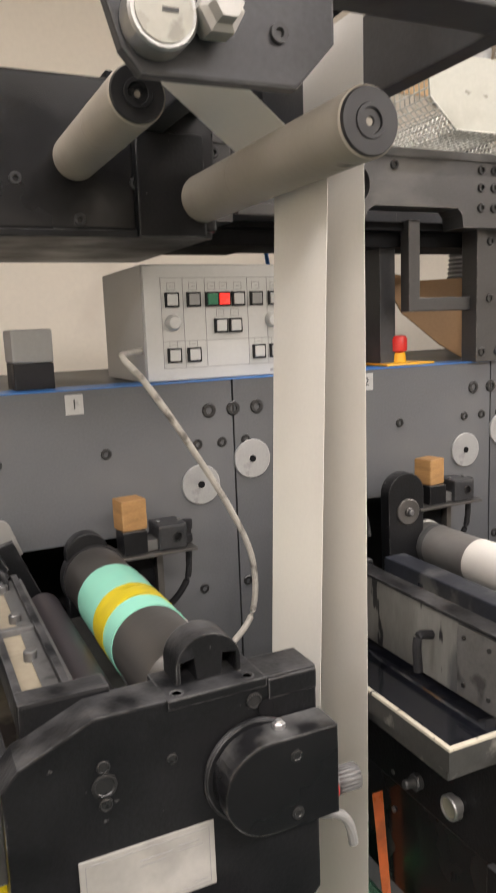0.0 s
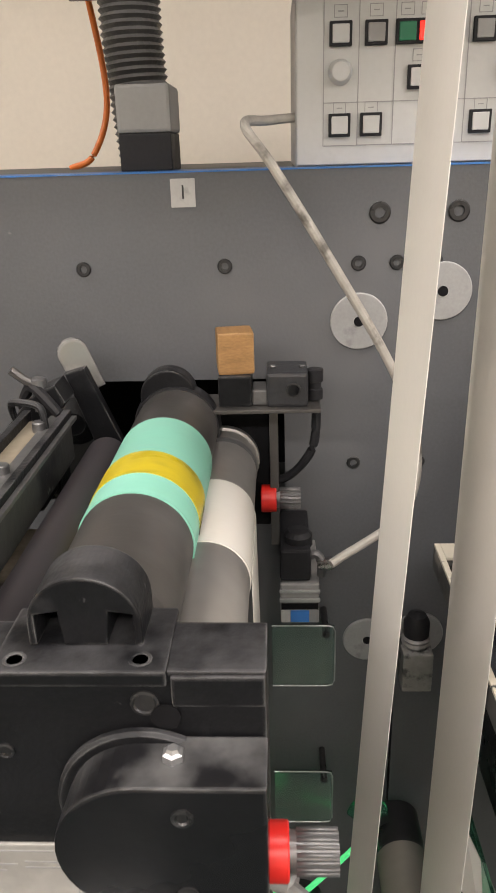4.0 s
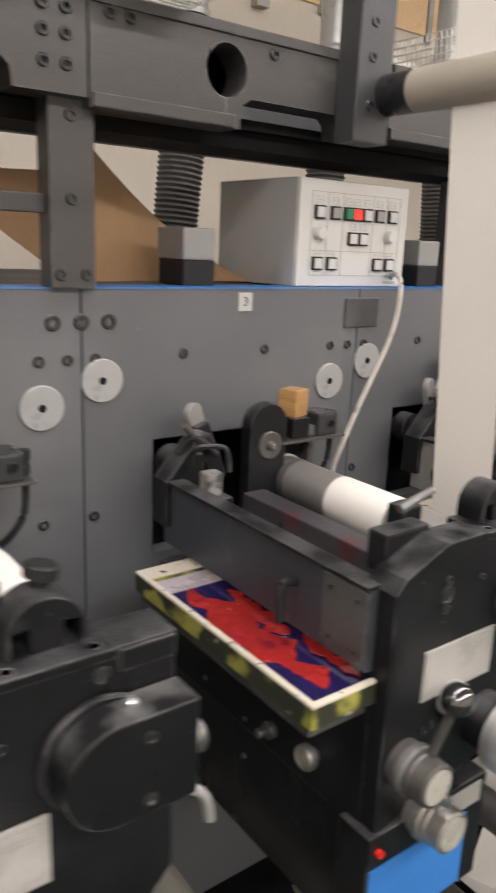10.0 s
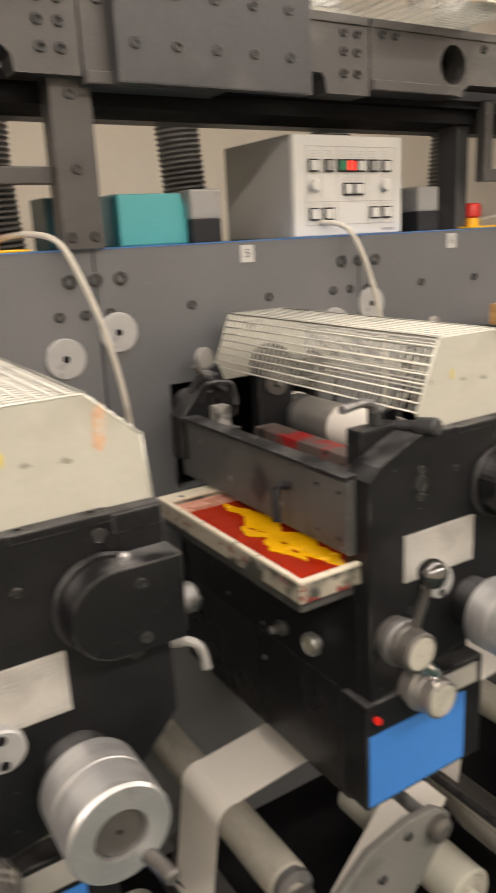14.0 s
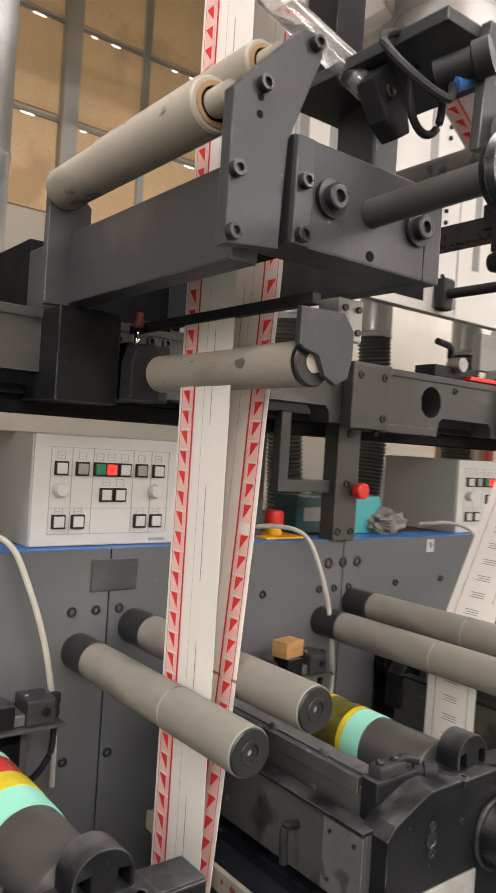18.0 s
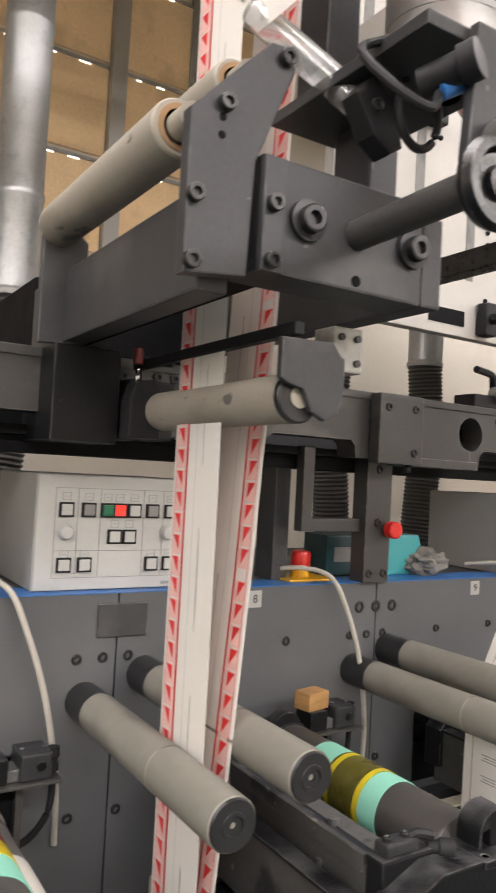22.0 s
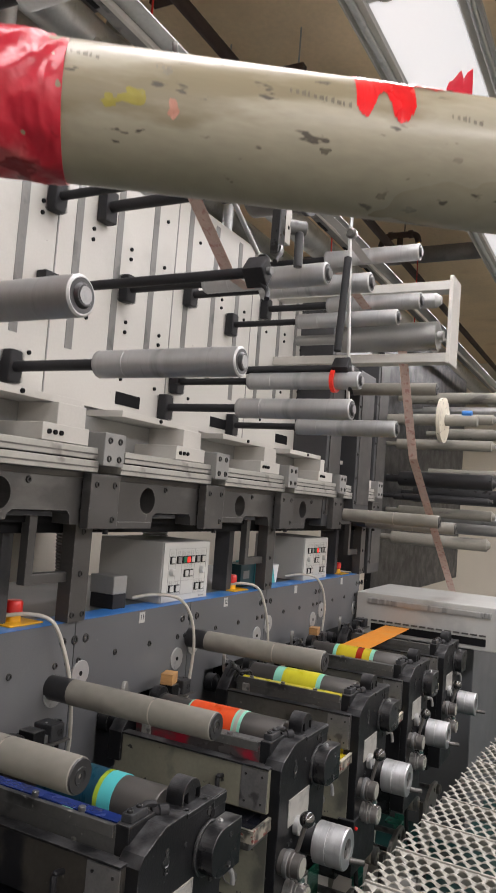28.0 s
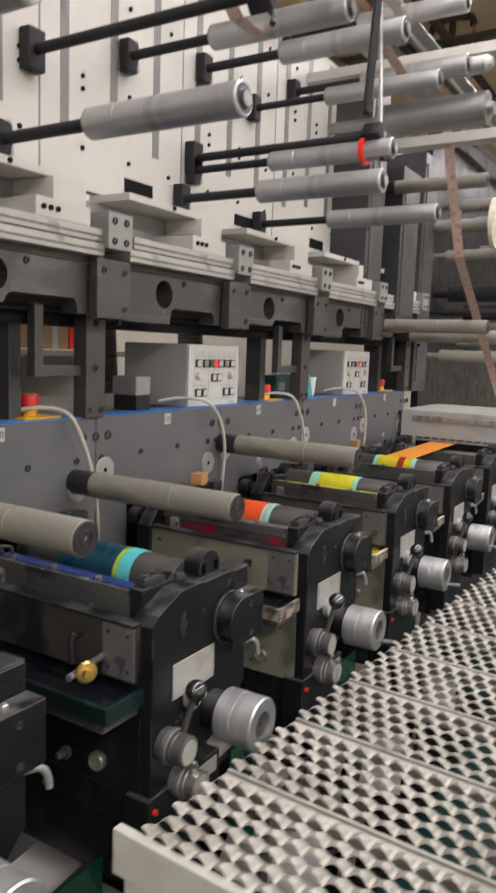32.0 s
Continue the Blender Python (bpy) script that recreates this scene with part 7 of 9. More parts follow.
def on_web(bm, a, b, off, quads, along0, along1, ya, yb):
    """A small quad printed on both faces of a span, along0 to along1 metres from a."""
    d = (b - a).normalized()
    n = Vector((d.z, 0, -d.x))
    for s in (0.0012, -0.0012):
        p, q = a + d * along0 + n * s, a + d * along1 + n * s
        bm.faces.new([bm.verts.new(v) for v in ((p.x, ya, p.z), (p.x, yb, p.z), (q.x, yb, q.z), (q.x, ya, q.z))])


def triangle_marks(span, a, b, y0, y1, flip=False):
    """Rows of red triangles along one edge, red rules and a thin black register line."""
    n = (b - a).length
    red, pale, ink = bmesh.new(), bmesh.new(), bmesh.new()
    d = (b - a).normalized()
    nn = Vector((d.z, 0, -d.x))
    e0, sg = (y1, 1) if flip else (y0, -1)
    step, i = 0.0285, 0
    while (i + 1) * step < n:
        u = i * step
        for s in (0.0013, -0.0013):
            p, q = a + d * (u + 0.002) + nn * s, a + d * (u + 0.022) + nn * s
            ya, yb, yc = e0 + sg * 0.010, e0 + sg * 0.027, e0 + sg * 0.034
            red.faces.new([red.verts.new(v) for v in ((p.x, ya, p.z), (p.x, yb, p.z), (q.x, yb, q.z))])
            g, h = a + d * (u + 0.0005) + nn * s * 0.8, a + d * (u + 0.027) + nn * s * 0.8
            pale.faces.new([pale.verts.new(v) for v in ((g.x, ya, g.z), (g.x, yc, g.z), (h.x, yc, h.z), (h.x, ya, h.z))])
        i += 1
    on_web(red, a, b, 0, 1, 0, n, e0 + sg * 0.0072, e0 + sg * 0.0084)
    on_web(red, a, b, 0, 1, 0, n, e0 + sg * 0.036, e0 + sg * 0.0395)
    u = 0
    while u < n - 0.2:
        on_web(ink, a, b, 0, 1, u, u + 0.13, e0 + sg * 0.08, e0 + sg * 0.0809)
        u += 0.21
    on_web(ink, a, b, 0, 1, 0, n, e0 + sg * 0.062, e0 + sg * 0.0624)
    for nm, bm, m in (("triangle_print", red, "print_red"), ("pale_print", pale, "pink"), ("cut_line", ink, "ink")):
        tagged(part(nm, bm, m, span), kind="stuff")


def edge_marks(span, a, b, y0, y1):
    triangle_marks(span, a, b, y0, y1, True)


def text_marks(span, a, b, y0, y1):
    n = (b - a).length
    grey, ink = bmesh.new(), bmesh.new()
    u = 0.01
    while u < n - 0.03:
        for j in range(3):
            on_web(grey, a, b, 0, 1, u + j * 0.0045, u + j * 0.0045 + 0.0017, y0 - 0.038 - 0.004 * (j == 1), y1 + 0.037)
        u += 0.034
    on_web(ink, a, b, 0, 1, 0, n, y0 - 0.018, y0 - 0.019)
    u = 0
    while u < n - 0.2:
        on_web(ink, a, b, 0, 1, u, u + 0.14, y1 + 0.016, y1 + 0.015)
        u += 0.2
    tagged(part("text_bar", grey, "greyprint", span), kind="stuff")
    part("cut_line", ink, "ink", span)


web("paper_web", [(0.507, 0.262), (0.5, 0.1), (0.479, -0.4), (0.458, -0.9)], -0.257, -0.385, "blank white paper web running up to a deflection roller")
web("paper_web", [(0.562, 0.43), (0.56, 0.1), (0.556, -0.4), (0.55, -0.9)], -0.238, -0.374, "blank white paper web hanging straight")
web("paper_web", [(0.33, 0.39), (0.455, 0.293)], -0.257, -0.385, "blank white paper web between two deflection rollers")
for k in range(1, 6):
    web("paper_web", [(k * P - 0.181, -0.305), (k * P - 0.178, -0.55)] + ([(0.37, -1.2)] if k == 1 else []), -0.215, -0.335, "white paper web running down from the steel cylinder")
web("paper_web", [(1.57, 0.55), (1.59, 0.3), (1.65, -0.38), (1.71, -1.1)], -0.22, -0.335, "blank white paper web hanging between two units")
web("printed_web", [(3.83, 1.6), (3.83, -0.5)], -0.215, -0.335, "white label web printed with rows of red triangles", triangle_marks)
web("printed_web", [(3.93, 1.2), (3.905, 0.42), (3.885, 0.065), (3.865, -0.2), (3.84, -0.5)], -0.215, -0.335, "white label web printed with rows of red triangles", edge_marks)
web("printed_web", [(4.805, 0.578), (4.425, -0.135), (4.40, -0.20), (4.39, -0.6)], -0.24, -0.345, "white label web with rows of small grey print", text_marks)
tw = thing("turned_web", 3.83, 0, 0, "white label web with red print turned outwards over a clear bar", "paper web", "paper webs")
part("span", B(strip, (0.0, -0.375, 0.735), (0.0, -0.285, 0.855), (0.0, -1.5, 0.71), (0.0, -1.5, 0.83)), "paper", tw)
rd, kl = bmesh.new(), bmesh.new()
for i in range(36):
    yy = -0.36 - 0.03 * i
    zz = 0.735 + 0.025 * (yy + 0.375) / 1.125
    for xx in (-0.0015, 0.0015):
        rd.faces.new([rd.verts.new(v) for v in ((xx, yy, zz + 0.062), (xx, yy - 0.02, zz + 0.062), (xx, yy - 0.026, zz + 0.09), (xx, yy - 0.006, zz + 0.09))])
        if i % 5 < 3:
            kl.faces.new([kl.verts.new(v) for v in ((xx, yy, zz + 0.04), (xx, yy - 0.03, zz + 0.04), (xx, yy - 0.03, zz + 0.0409), (xx, yy, zz + 0.0409))])
tagged(part("red_print", rd, "print_red", tw), kind="stuff")
tagged(part("cut_line", kl, "ink", tw), kind="stuff")
red_web = web("printed_web", [(4.275, 0.99), (4.62, 0.885)], -0.255, -0.375, "white label web printed with rows of red triangles", edge_marks)
for i in range(14):
    (xa, fa), (xb, fb) = [(4.62 + 0.31 * q, q) for q in (i / 14, (i + 1) / 14)]
    ends = [((x, -0.255 - 0.078 * f, 0.898 + 0.148 * f), (x, -0.375 + 0.013 * f, 0.870 + 0.166 * f)) for x, f in ((xa, fa), (xb, fb))]
    part("torn_end", B(strip, *ends[0], *ends[1]), "print_red" if i % 2 else "paper", red_web, "torn red and white end of the web")
web("printed_web", [(3.85, 1.28), (4.20, 0.95), (4.62, 0.66), (4.78, 0.64)], -0.22, -0.33, "white label web printed with rows of red triangles", triangle_marks)
web("printed_web", [(5.372, 1.045), (5.60, 0.895), (5.71, 0.892)], -0.29, -0.325, "narrow pale web running between guide rollers", paper="pinkweb")
web("printed_web", [(5.80, 1.247), (6.28, 1.258), (6.56, 1.235)], -0.315, -0.35, "narrow pale web running between guide rollers", paper="boxgrey")
web("printed_web", [(6.29, 1.115), (6.59, 1.07)], -0.315, -0.35, "narrow pink web running between guide rollers", paper="pinkweb")
web("printed_web", [(6.75, 0.95), (7.0, 0.55), (7.9, -0.05)], -0.41, -0.445, "narrow pink printed web running down to the far unit", paper="pinkweb")
web("orange_web", [(6.98, -0.232), (7.6, -0.225)], -0.18, -0.30, "orange printed web entering the dryer", paper="orange")


# ---- the wrapped pipe in front ----
pd = Vector((0.5624, -0.8268, 0.002)).normalized()
p0 = Vector((4.487, -0.755, 0.673))
pipe = thing("wrapped_pipe", *p0, "old stained painted pipe with one end wrapped in red film", "pipe")
part("pipe_body", B(rod, -pd * 0.02, pd * 1.5, 0.0605, 48), "oldpipe", pipe)


def lumpy(pts, radii, amount, seed):
    bm = bmesh.new()
    P2 = smooth_path(pts, 30)
    n = len(P2)
    loops = []
    for i, p in enumerate(P2):
        u = (P2[min(i + 1, n - 1)] - P2[max(i - 1, 0)]).normalized()
        s1 = u.cross(Vector((0, 0, 1))).normalized()
        s2 = u.cross(s1)
        f = i / (n - 1) * (len(radii) - 1)
        j = min(int(f), len(radii) - 2)
        r = radii[j] + (radii[j + 1] - radii[j]) * (f - j)
        ring = []
        for k in range(108):
            a = 2 * math.pi * k / 108
            q = p + (s1 * math.cos(a) + s2 * math.sin(a)) * r
            c1 = noise.noise(Vector((i * 0.035 + 1.5 * math.cos(a), i * 0.03 - 1.5 * math.sin(a), seed)))
            c2 = noise.noise(Vector((i * 0.09 - 2.2 * math.cos(a), i * 0.05 + 3.0 * math.sin(a), seed + 4)))
            c3 = noise.noise(q * 70 + Vector((seed, 0, 0)))
            ring.append(bm.verts.new(q + (q - p).normalized() * amount * (0.6 - 1.9 * abs(c1) - 0.8 * abs(c2) + 0.3 * c3)))
        loops.append(ring)
    for a, b in zip(loops, loops[1:]):
        for k in range(108):
            bm.faces.new((a[k], a[(k + 1) % 108], b[(k + 1) % 108], b[k])).smooth = True
    bm.faces.new(list(reversed(loops[0])))
    bm.faces.new(loops[-1])
    return bm


part("tape_wrap", lumpy([pd * 0.015, -pd * 0.03, -pd * 0.10], [0.0612, 0.0632, 0.0645], 0.0035, 2.0), "pinktape", pipe, "crumpled pink-red tape wound round the pipe")
part("red_wrap", lumpy([-pd * 0.08, -pd * 0.14, -pd * 0.2 + Vector((0, 0, 0.004)), -pd * 0.245 + Vector((0, 0, 0.002)), -pd * 0.262], [0.065, 0.07, 0.072, 0.064, 0.02], 0.008, 1.0), "redfilm", pipe, "glossy red stretch film wound round the pipe's end")


def film_sheet(a, b, c, d, amount, seed, nu=16, nv=10):
    """A crumpled two-layer sheet of film between four corners."""
    bm = bmesh.new()
    a, b, c, d = (Vector(v) - p0 for v in (a, b, c, d))
    off = (b - a).cross(d - a).normalized()
    layers = []
    for side in (0, 1):
        g = []
        for i in range(nu + 1):
            u = i / nu
            row = []
            for j in range(nv + 1):
                v = j / nv
                q = (a * (1 - u) + b * u) * (1 - v) + (d * (1 - u) + c * u) * v
                q = q + off * (amount * (1.3 * noise.noise(q * 20 + Vector((seed, 0, 0))) + 0.6 * noise.noise(q * 55)) + (0.004 if side else 0.0))
                row.append(bm.verts.new(q + Vector((0, 0, 0.012 * v * noise.noise(Vector((u * 9, seed, 0)))))))
            g.append(row)
        layers.append(g)
    for side, g in enumerate(layers):
        for i in range(nu):
            for j in range(nv):
                f = bm.faces.new((g[i][j], g[i + 1][j], g[i + 1][j + 1], g[i][j + 1]))
                f.smooth = True
    g, h = layers
    for i in range(nu):
        bm.faces.new((g[i][0], g[i + 1][0], h[i + 1][0], h[i][0]))
        bm.faces.new((g[i][nv], g[i + 1][nv], h[i + 1][nv], h[i][nv]))
    for j in range(nv):
        bm.faces.new((g[0][j], g[0][j + 1], h[0][j + 1], h[0][j]))
        bm.faces.new((g[nu][j], g[nu][j + 1], h[nu][j + 1], h[nu][j]))
    return bm


part("film_tail", film_sheet((4.315, -0.54, 0.69), (4.44, -0.66, 0.655), (4.425, -0.615, 0.59), (4.287, -0.575, 0.558), 0.008, 4.0), "redfilm", pipe, "hanging fold of red film")
part("film_tail", film_sheet((4.315, -0.54, 0.69), (4.36, -0.60, 0.745), (4.43, -0.655, 0.63), (4.287, -0.575, 0.56), 0.009, 8.0), "redfilm", pipe, "hanging fold of red film")
neck = [Vector(v) - p0 for v in ((4.40, -0.60, 0.70), (4.375, -0.575, 0.752), (4.35, -0.545, 0.785), (4.322, -0.495, 0.812), (4.298, -0.455, 0.832))]
part("red_neck", lumpy(neck, [0.03, 0.02, 0.0125, 0.011, 0.0095], 0.004, 5.0), "pinktape", pipe, "tape wound round the hose fitting")
v0 = neck[-1]
vd = Vector((0.0, 0.064, 0.043)).normalized()
part("brass_valve", B(lathe, v0, vd, [(-0.01, 0.010), (0.015, 0.010), (0.015, 0.014), (0.045, 0.014), (0.045, 0.010), (0.05, 0.012), (0.075, 0.012), (0.075, 0.007), (0.16, 0.007)], 8), "brass", pipe)
part("valve_stem", B(rod, v0 + vd * 0.03, v0 + vd * 0.03 + Vector((-0.01, -0.02, -0.03)), 0.006, 10), "steel", pipe)
part("valve_handle", B(tube, smooth_path([v0 + Vector((0.0, 0.005, -0.02)), v0 + Vector((-0.03, 0.0, -0.03)), v0 + Vector((-0.085, 0.0, -0.04))], 5), 0.0055, 8), "yellowp", pipe)
# torn tape and stains on the pipe
ts1 = pd.cross(Vector((0, 0, 1))).normalized()


def on_pipe(s_, a, r=0.0612):
    return pd * s_ + (ts1 * math.cos(math.radians(a)) + Vector((0, 0, 1)) * math.sin(math.radians(a))) * r


def pipe_band(s0, s1, lows, high, r=0.0612):
    bm = bmesh.new()
    n = len(lows) * 5
    rows = []
    for i in range(n + 1):
        f = min(i / n * (len(lows) - 1), len(lows) - 1.001)
        j = int(f)
        low = lows[j] + (lows[j + 1] - lows[j]) * (f - j) + 5 * noise.noise(Vector((i * 0.6, s0 * 50, 0)))
        rows.append([bm.verts.new(on_pipe(s0 + (s1 - s0) * i / n, low + (high - low) * q / 12, r + 0.0006 * noise.noise(Vector((i * 0.5, q * 0.5, 2))))) for q in range(13)])
    for p, q in zip(rows, rows[1:]):
        for k in range(12):
            bm.faces.new((p[k], p[k + 1], q[k + 1], q[k])).smooth = True
    return bm


def pipe_stain(s_, a, ds, da, seed):
    bm = bmesh.new()
    mid = bm.verts.new(on_pipe(s_, a, 0.0609))
    ring = []
    for i in range(22):
        w = 2 * math.pi * i / 22
        k = 0.75 + 0.7 * noise.noise(Vector((1.4 * math.cos(w), 1.4 * math.sin(w), seed)))
        ring.append(bm.verts.new(on_pipe(s_ + ds * k * math.cos(w), a + da * k * math.sin(w), 0.0609)))
    for i in range(22):
        bm.faces.new((mid, ring[i], ring[(i + 1) % 22]))
    return bm


tp = part("torn_tape", pipe_band(0.264, 0.318, (8, 0, 4, 26, 30, 6, -2, 2, 14), 118), "redtape", pipe, "torn strip of red tape")
part("tape_strip", pipe_band(0.318, 0.362, (46, 50, 44, 54, 60), 118), "redtape", tp)
flap = [on_pipe(0.362, 95), on_pipe(0.39, 92), on_pipe(0.392, 92, 0.098), on_pipe(0.37, 96, 0.084)]
part("tape_flap", film_sheet(*[v + p0 for v in flap], 0.004, 3.0, 8, 8), "pinktape", tp, "loose end of red tape standing up")
for i, (s_, a, ds, da) in enumerate(((0.075, -8, 0.016, 9), (0.055, -14, 0.01, 6))):
    part("yellow_stain", pipe_stain(s_, a, ds, da, i + 1.0), "pipestain", pipe, "yellow ink stain")
part("pink_stain", pipe_stain(0.107, -14, 0.007, 9, 5.0), "inkpale", pipe, "pink ink stain")
for i, (s_, a, ds, da) in enumerate(((0.24, -30, 0.006, 4), (0.1, 17, 0.005, 4), (0.3, -62, 0.007, 5), (0.36, -24, 0.006, 3), (0.33, -74, 0.008, 4), (0.42, -66, 0.007, 5))):
    part("dark_stain", pipe_stain(s_, a, ds, da, i + 11.0), "pipegrime", pipe, "dark ink stain")
for s0, s1, a, num in ((0.205, 0.262, 14, 11), (0.09, 0.104, 20, 3), (0.35, 0.38, 10, 6), (0.018, 0.045, 24, 5)):
    tx = bmesh.new()
    for i in range(num):
        u = s0 + (s1 - s0) * i / num
        w = (s1 - s0) / num * (0.35 + 0.4 * ((i * 7) % 3) / 2)
        a2 = a - 8 * (u - s0) / 0.06
        tx.faces.new([tx.verts.new(on_pipe(q, b, 0.0609)) for q, b in ((u, a2), (u + w, a2 - 1), (u + w, a2 + 3 + (i * 5) % 4), (u, a2 + 3.5))])
    tagged(part("print_bars", tx, "pipegrime", pipe, "faded stencilled marks"), kind="stuff")


# ---- grating platform ----
ga = radians(-3.2)
gp = thing("grating_platform", 4.77, -0.728, -0.38, "galvanised platform of planks with raised scoops on steel legs", "platform")
gp.rotation_euler = (0, 0, ga)
GL, GW = 3.1, 0.72


def grating(bm, seam):
    """One plank before its seam: six staggered rows of raised scoops whose mouths face along the platform."""
    pitch, ny = 0.0275, 8
    n = int((GW - 0.036) / pitch)

    def arch(q, ph):
        f = (q / ny + ph) % 1.0
        return math.sin(math.pi * max(0.0, min(1.0, (f - 0.07) / 0.86))) ** 0.75

    def run(xs, lifts, ph_front, dips, ph_back):
        prev = None
        for x, lift, dip in zip(xs, lifts, dips):
            line_ = []
            for q in range(n * ny + 1):
                z = lift * arch(q, ph_front) - dip * arch(q, ph_back) - (0.0008 if lift > 0.01 and q % 2 else 0.0)
                line_.append(bm.verts.new((x, -0.03 - q * pitch / ny, z)))
            if prev:
                for a, b, c, d in zip(prev, prev[1:], line_[1:], line_):
                    bm.faces.new((a, b, c, d))
            prev = line_

    run([seam - 0.17, seam - 0.167, seam - 0.165], [0, 0, 0], 0, [0, 0, 0.005], 0.5)
    for i in range(6):
        x = seam - 0.165 + 0.027 * i
        ph, back = 0.5 * ((i + 1) % 2), 0.5 * (i % 2)
        run([x - 0.001, x, x + 0.007, x + 0.014, x + 0.021, x + 0.027], [0.0085, 0.0118, 0.0105, 0.0066, 0.0018, 0], ph, [0, 0, 0, 0, 0.001, 0.005 if i < 5 else 0.0], back)


for n in range(-3, 14):
    gm = bmesh.new()
    grating(gm, 0.69 + n * 0.176)
    plank = part("grip_plank", gm, "grating", gp, "galvanised plank with rows of raised scoops")
    part("plank_flange", B(box, 0.69 + n * 0.176, 0.6955 + n * 0.176, -GW, -0.03, -0.03, 0.003, 0.001), "grating", plank)
part("side_rail", B(box, 0, GL, -GW - 0.006, -GW, -0.05, 0.001, 0.001), "grating", gp)
part("front_board", B(box, -0.016, -0.002, -GW, 0.004, -0.055, 0.002, 0.002), "guardend", gp, "cream painted front board")
for lx in (0.0, GL - 0.04):
    for ly in (-0.04, -GW):
        part("leg", B(box, lx, lx + 0.04, ly, ly + 0.04, -(ZT - 0.38), -0.05, 0.002), "guardend", gp)

# ---- ceiling services and windows ----
for cy, cz, r, m, lab in ((0.35, 1.75, 0.07, "galv", "galvanised air duct under the ceiling"), (0.9, 1.95, 0.05, "galv", "galvanised air duct under the ceiling"), (0.288, 2.116, 0.026, "rust", "dark iron pipe under the ceiling"), (-1.5, 2.1, 0.02, "rust", "dark iron pipe under the ceiling"), (0.62, 1.60, 0.03, "galv", "galvanised pipe under the ceiling")):
    solid("ceiling_pipe", B(rod, (X0, 0, 0), (X1, 0, 0), r, 20), m, lab, "pipe", group="ceiling pipes", at=(0, cy, cz))
solid("ceiling_duct", B(rod, (0, YF, 0), (0, YB, 0), 0.075, 28), "ductgrey", "thick grey duct across the ceiling", "duct", at=(6.07, 0, 2.225))
solid("ceiling_duct", B(rod, (0, YF, 0), (0, YB, 0), 0.06, 24), "ductgrey", "thick grey duct across the ceiling", "duct", at=(9.3, 0, 2.225))
solid("ceiling_pipe", B(rod, (-0.45, 1.0, 0), (1.8, -4.0, 0), 0.04, 20), "galv", "galvanised pipe across the ceiling", "pipe", group="ceiling pipes", at=(7.1, 0, 2.2))


def sprinkler(x):
    t = thing("sprinkler_branch", x, 0.288, 2.116, "dark iron sprinkler branch with elbows on a ceiling pipe", "sprinkler", "sprinkler branches")
    part("collar", B(lathe, (-0.07, 0, 0), (1, 0, 0), [(0, 0.027), (0, 0.035), (0.03, 0.037), (0.1, 0.034), (0.1, 0.027)], 20), "rust", t)
    part("riser", B(rod, (0, 0, 0.0), (0, 0, 0.13), 0.021, 16), "rust", t)
    part("branch", B(tube, smooth_path([(-0.02, 0.13, 0.07), (-0.015, 0.115, 0.12), (-0.01, 0.08, 0.145), (0, 0, 0.15), (0.005, -0.08, 0.15), (0.008, -0.115, 0.135), (0.01, -0.13, 0.09)], 5), 0.022, 12), "rust", t)
    for q in (-0.075, 0.07):
        part("elbow_ring", B(lathe, (0, q, 0.15), (0, 1, 0), [(-0.014, 0.022), (-0.014, 0.028), (0.014, 0.028), (0.014, 0.022)], 16), "rust", t)
    part("sprinkler_head", B(lathe, (0.01, -0.13, 0.09), (0, 0, -1), [(0, 0.012), (0.012, 0.012), (0.014, 0.006), (0.035, 0.006), (0.036, 0.016), (0.039, 0.016)], 14), "brass", t)
    part("hanger_rod", B(rod, (0, -0.03, 0.16), (0, -0.03, ZC - 2.116), 0.004, 6), "rust", t)
    part("red_cord", B(rod, (0.012, -0.13, 0.05), (0.0, -0.14, -0.78), 0.0036, 6), "red", t, "thin red cord")


for cx in (5.78, 7.38, 8.98):
    sprinkler(cx)
for cx, half in ((5.0, 0.17), (6.14, 0.17), (6.73, 0.2), (7.7, 0.17)):
    hg = thing("pipe_hanger", cx, 0.26, 2.145, "dark steel hanger bar over a ceiling pipe", "hanger", "pipe hangers")
    part("bar", B(box, -0.02, 0.02, -half, half, 0, 0.035, 0.002), "rust", hg)
    for q in (-1, 1):
        part("rod", B(rod, (0, q * half * 0.85, 0.035), (0, q * half * 0.85, ZC - 2.145), 0.004, 6), "galv", hg)
tray_c = thing("cable_tray", 0, -0.1, 1.475, "white edged galvanised cable tray under the ceiling", "cable tray")
part("white_edge", B(box, X0, X1, -0.006, 0.006, -0.012, 0.024, 0.001), "upper", tray_c)
part("galvanised_side", B(box, X0, X1, -0.062, -0.0065, 0.004, 0.008), "galv", tray_c)
part("galvanised_bottom", B(box, X0, X1, 0.0065, 0.045, -0.004, 0.0), "dullsteel", tray_c)
for q in range(10):
    part("tray_slot", B(box, 4.6 + q * 0.3, 4.7 + q * 0.3, 0.03, 0.045, -0.0055, -0.004), "hole", tray_c)
for cx in (5.36, 5.71, 6.07, 6.6):
    solid("drop_pipe", B(rod, (0, 0, 0), (0, 0, 0.62), 0.022, 18), "galv", "galvanised drop pipe under an air duct", "pipe", group="drop pipes", at=(cx, 0.3, 1.1))
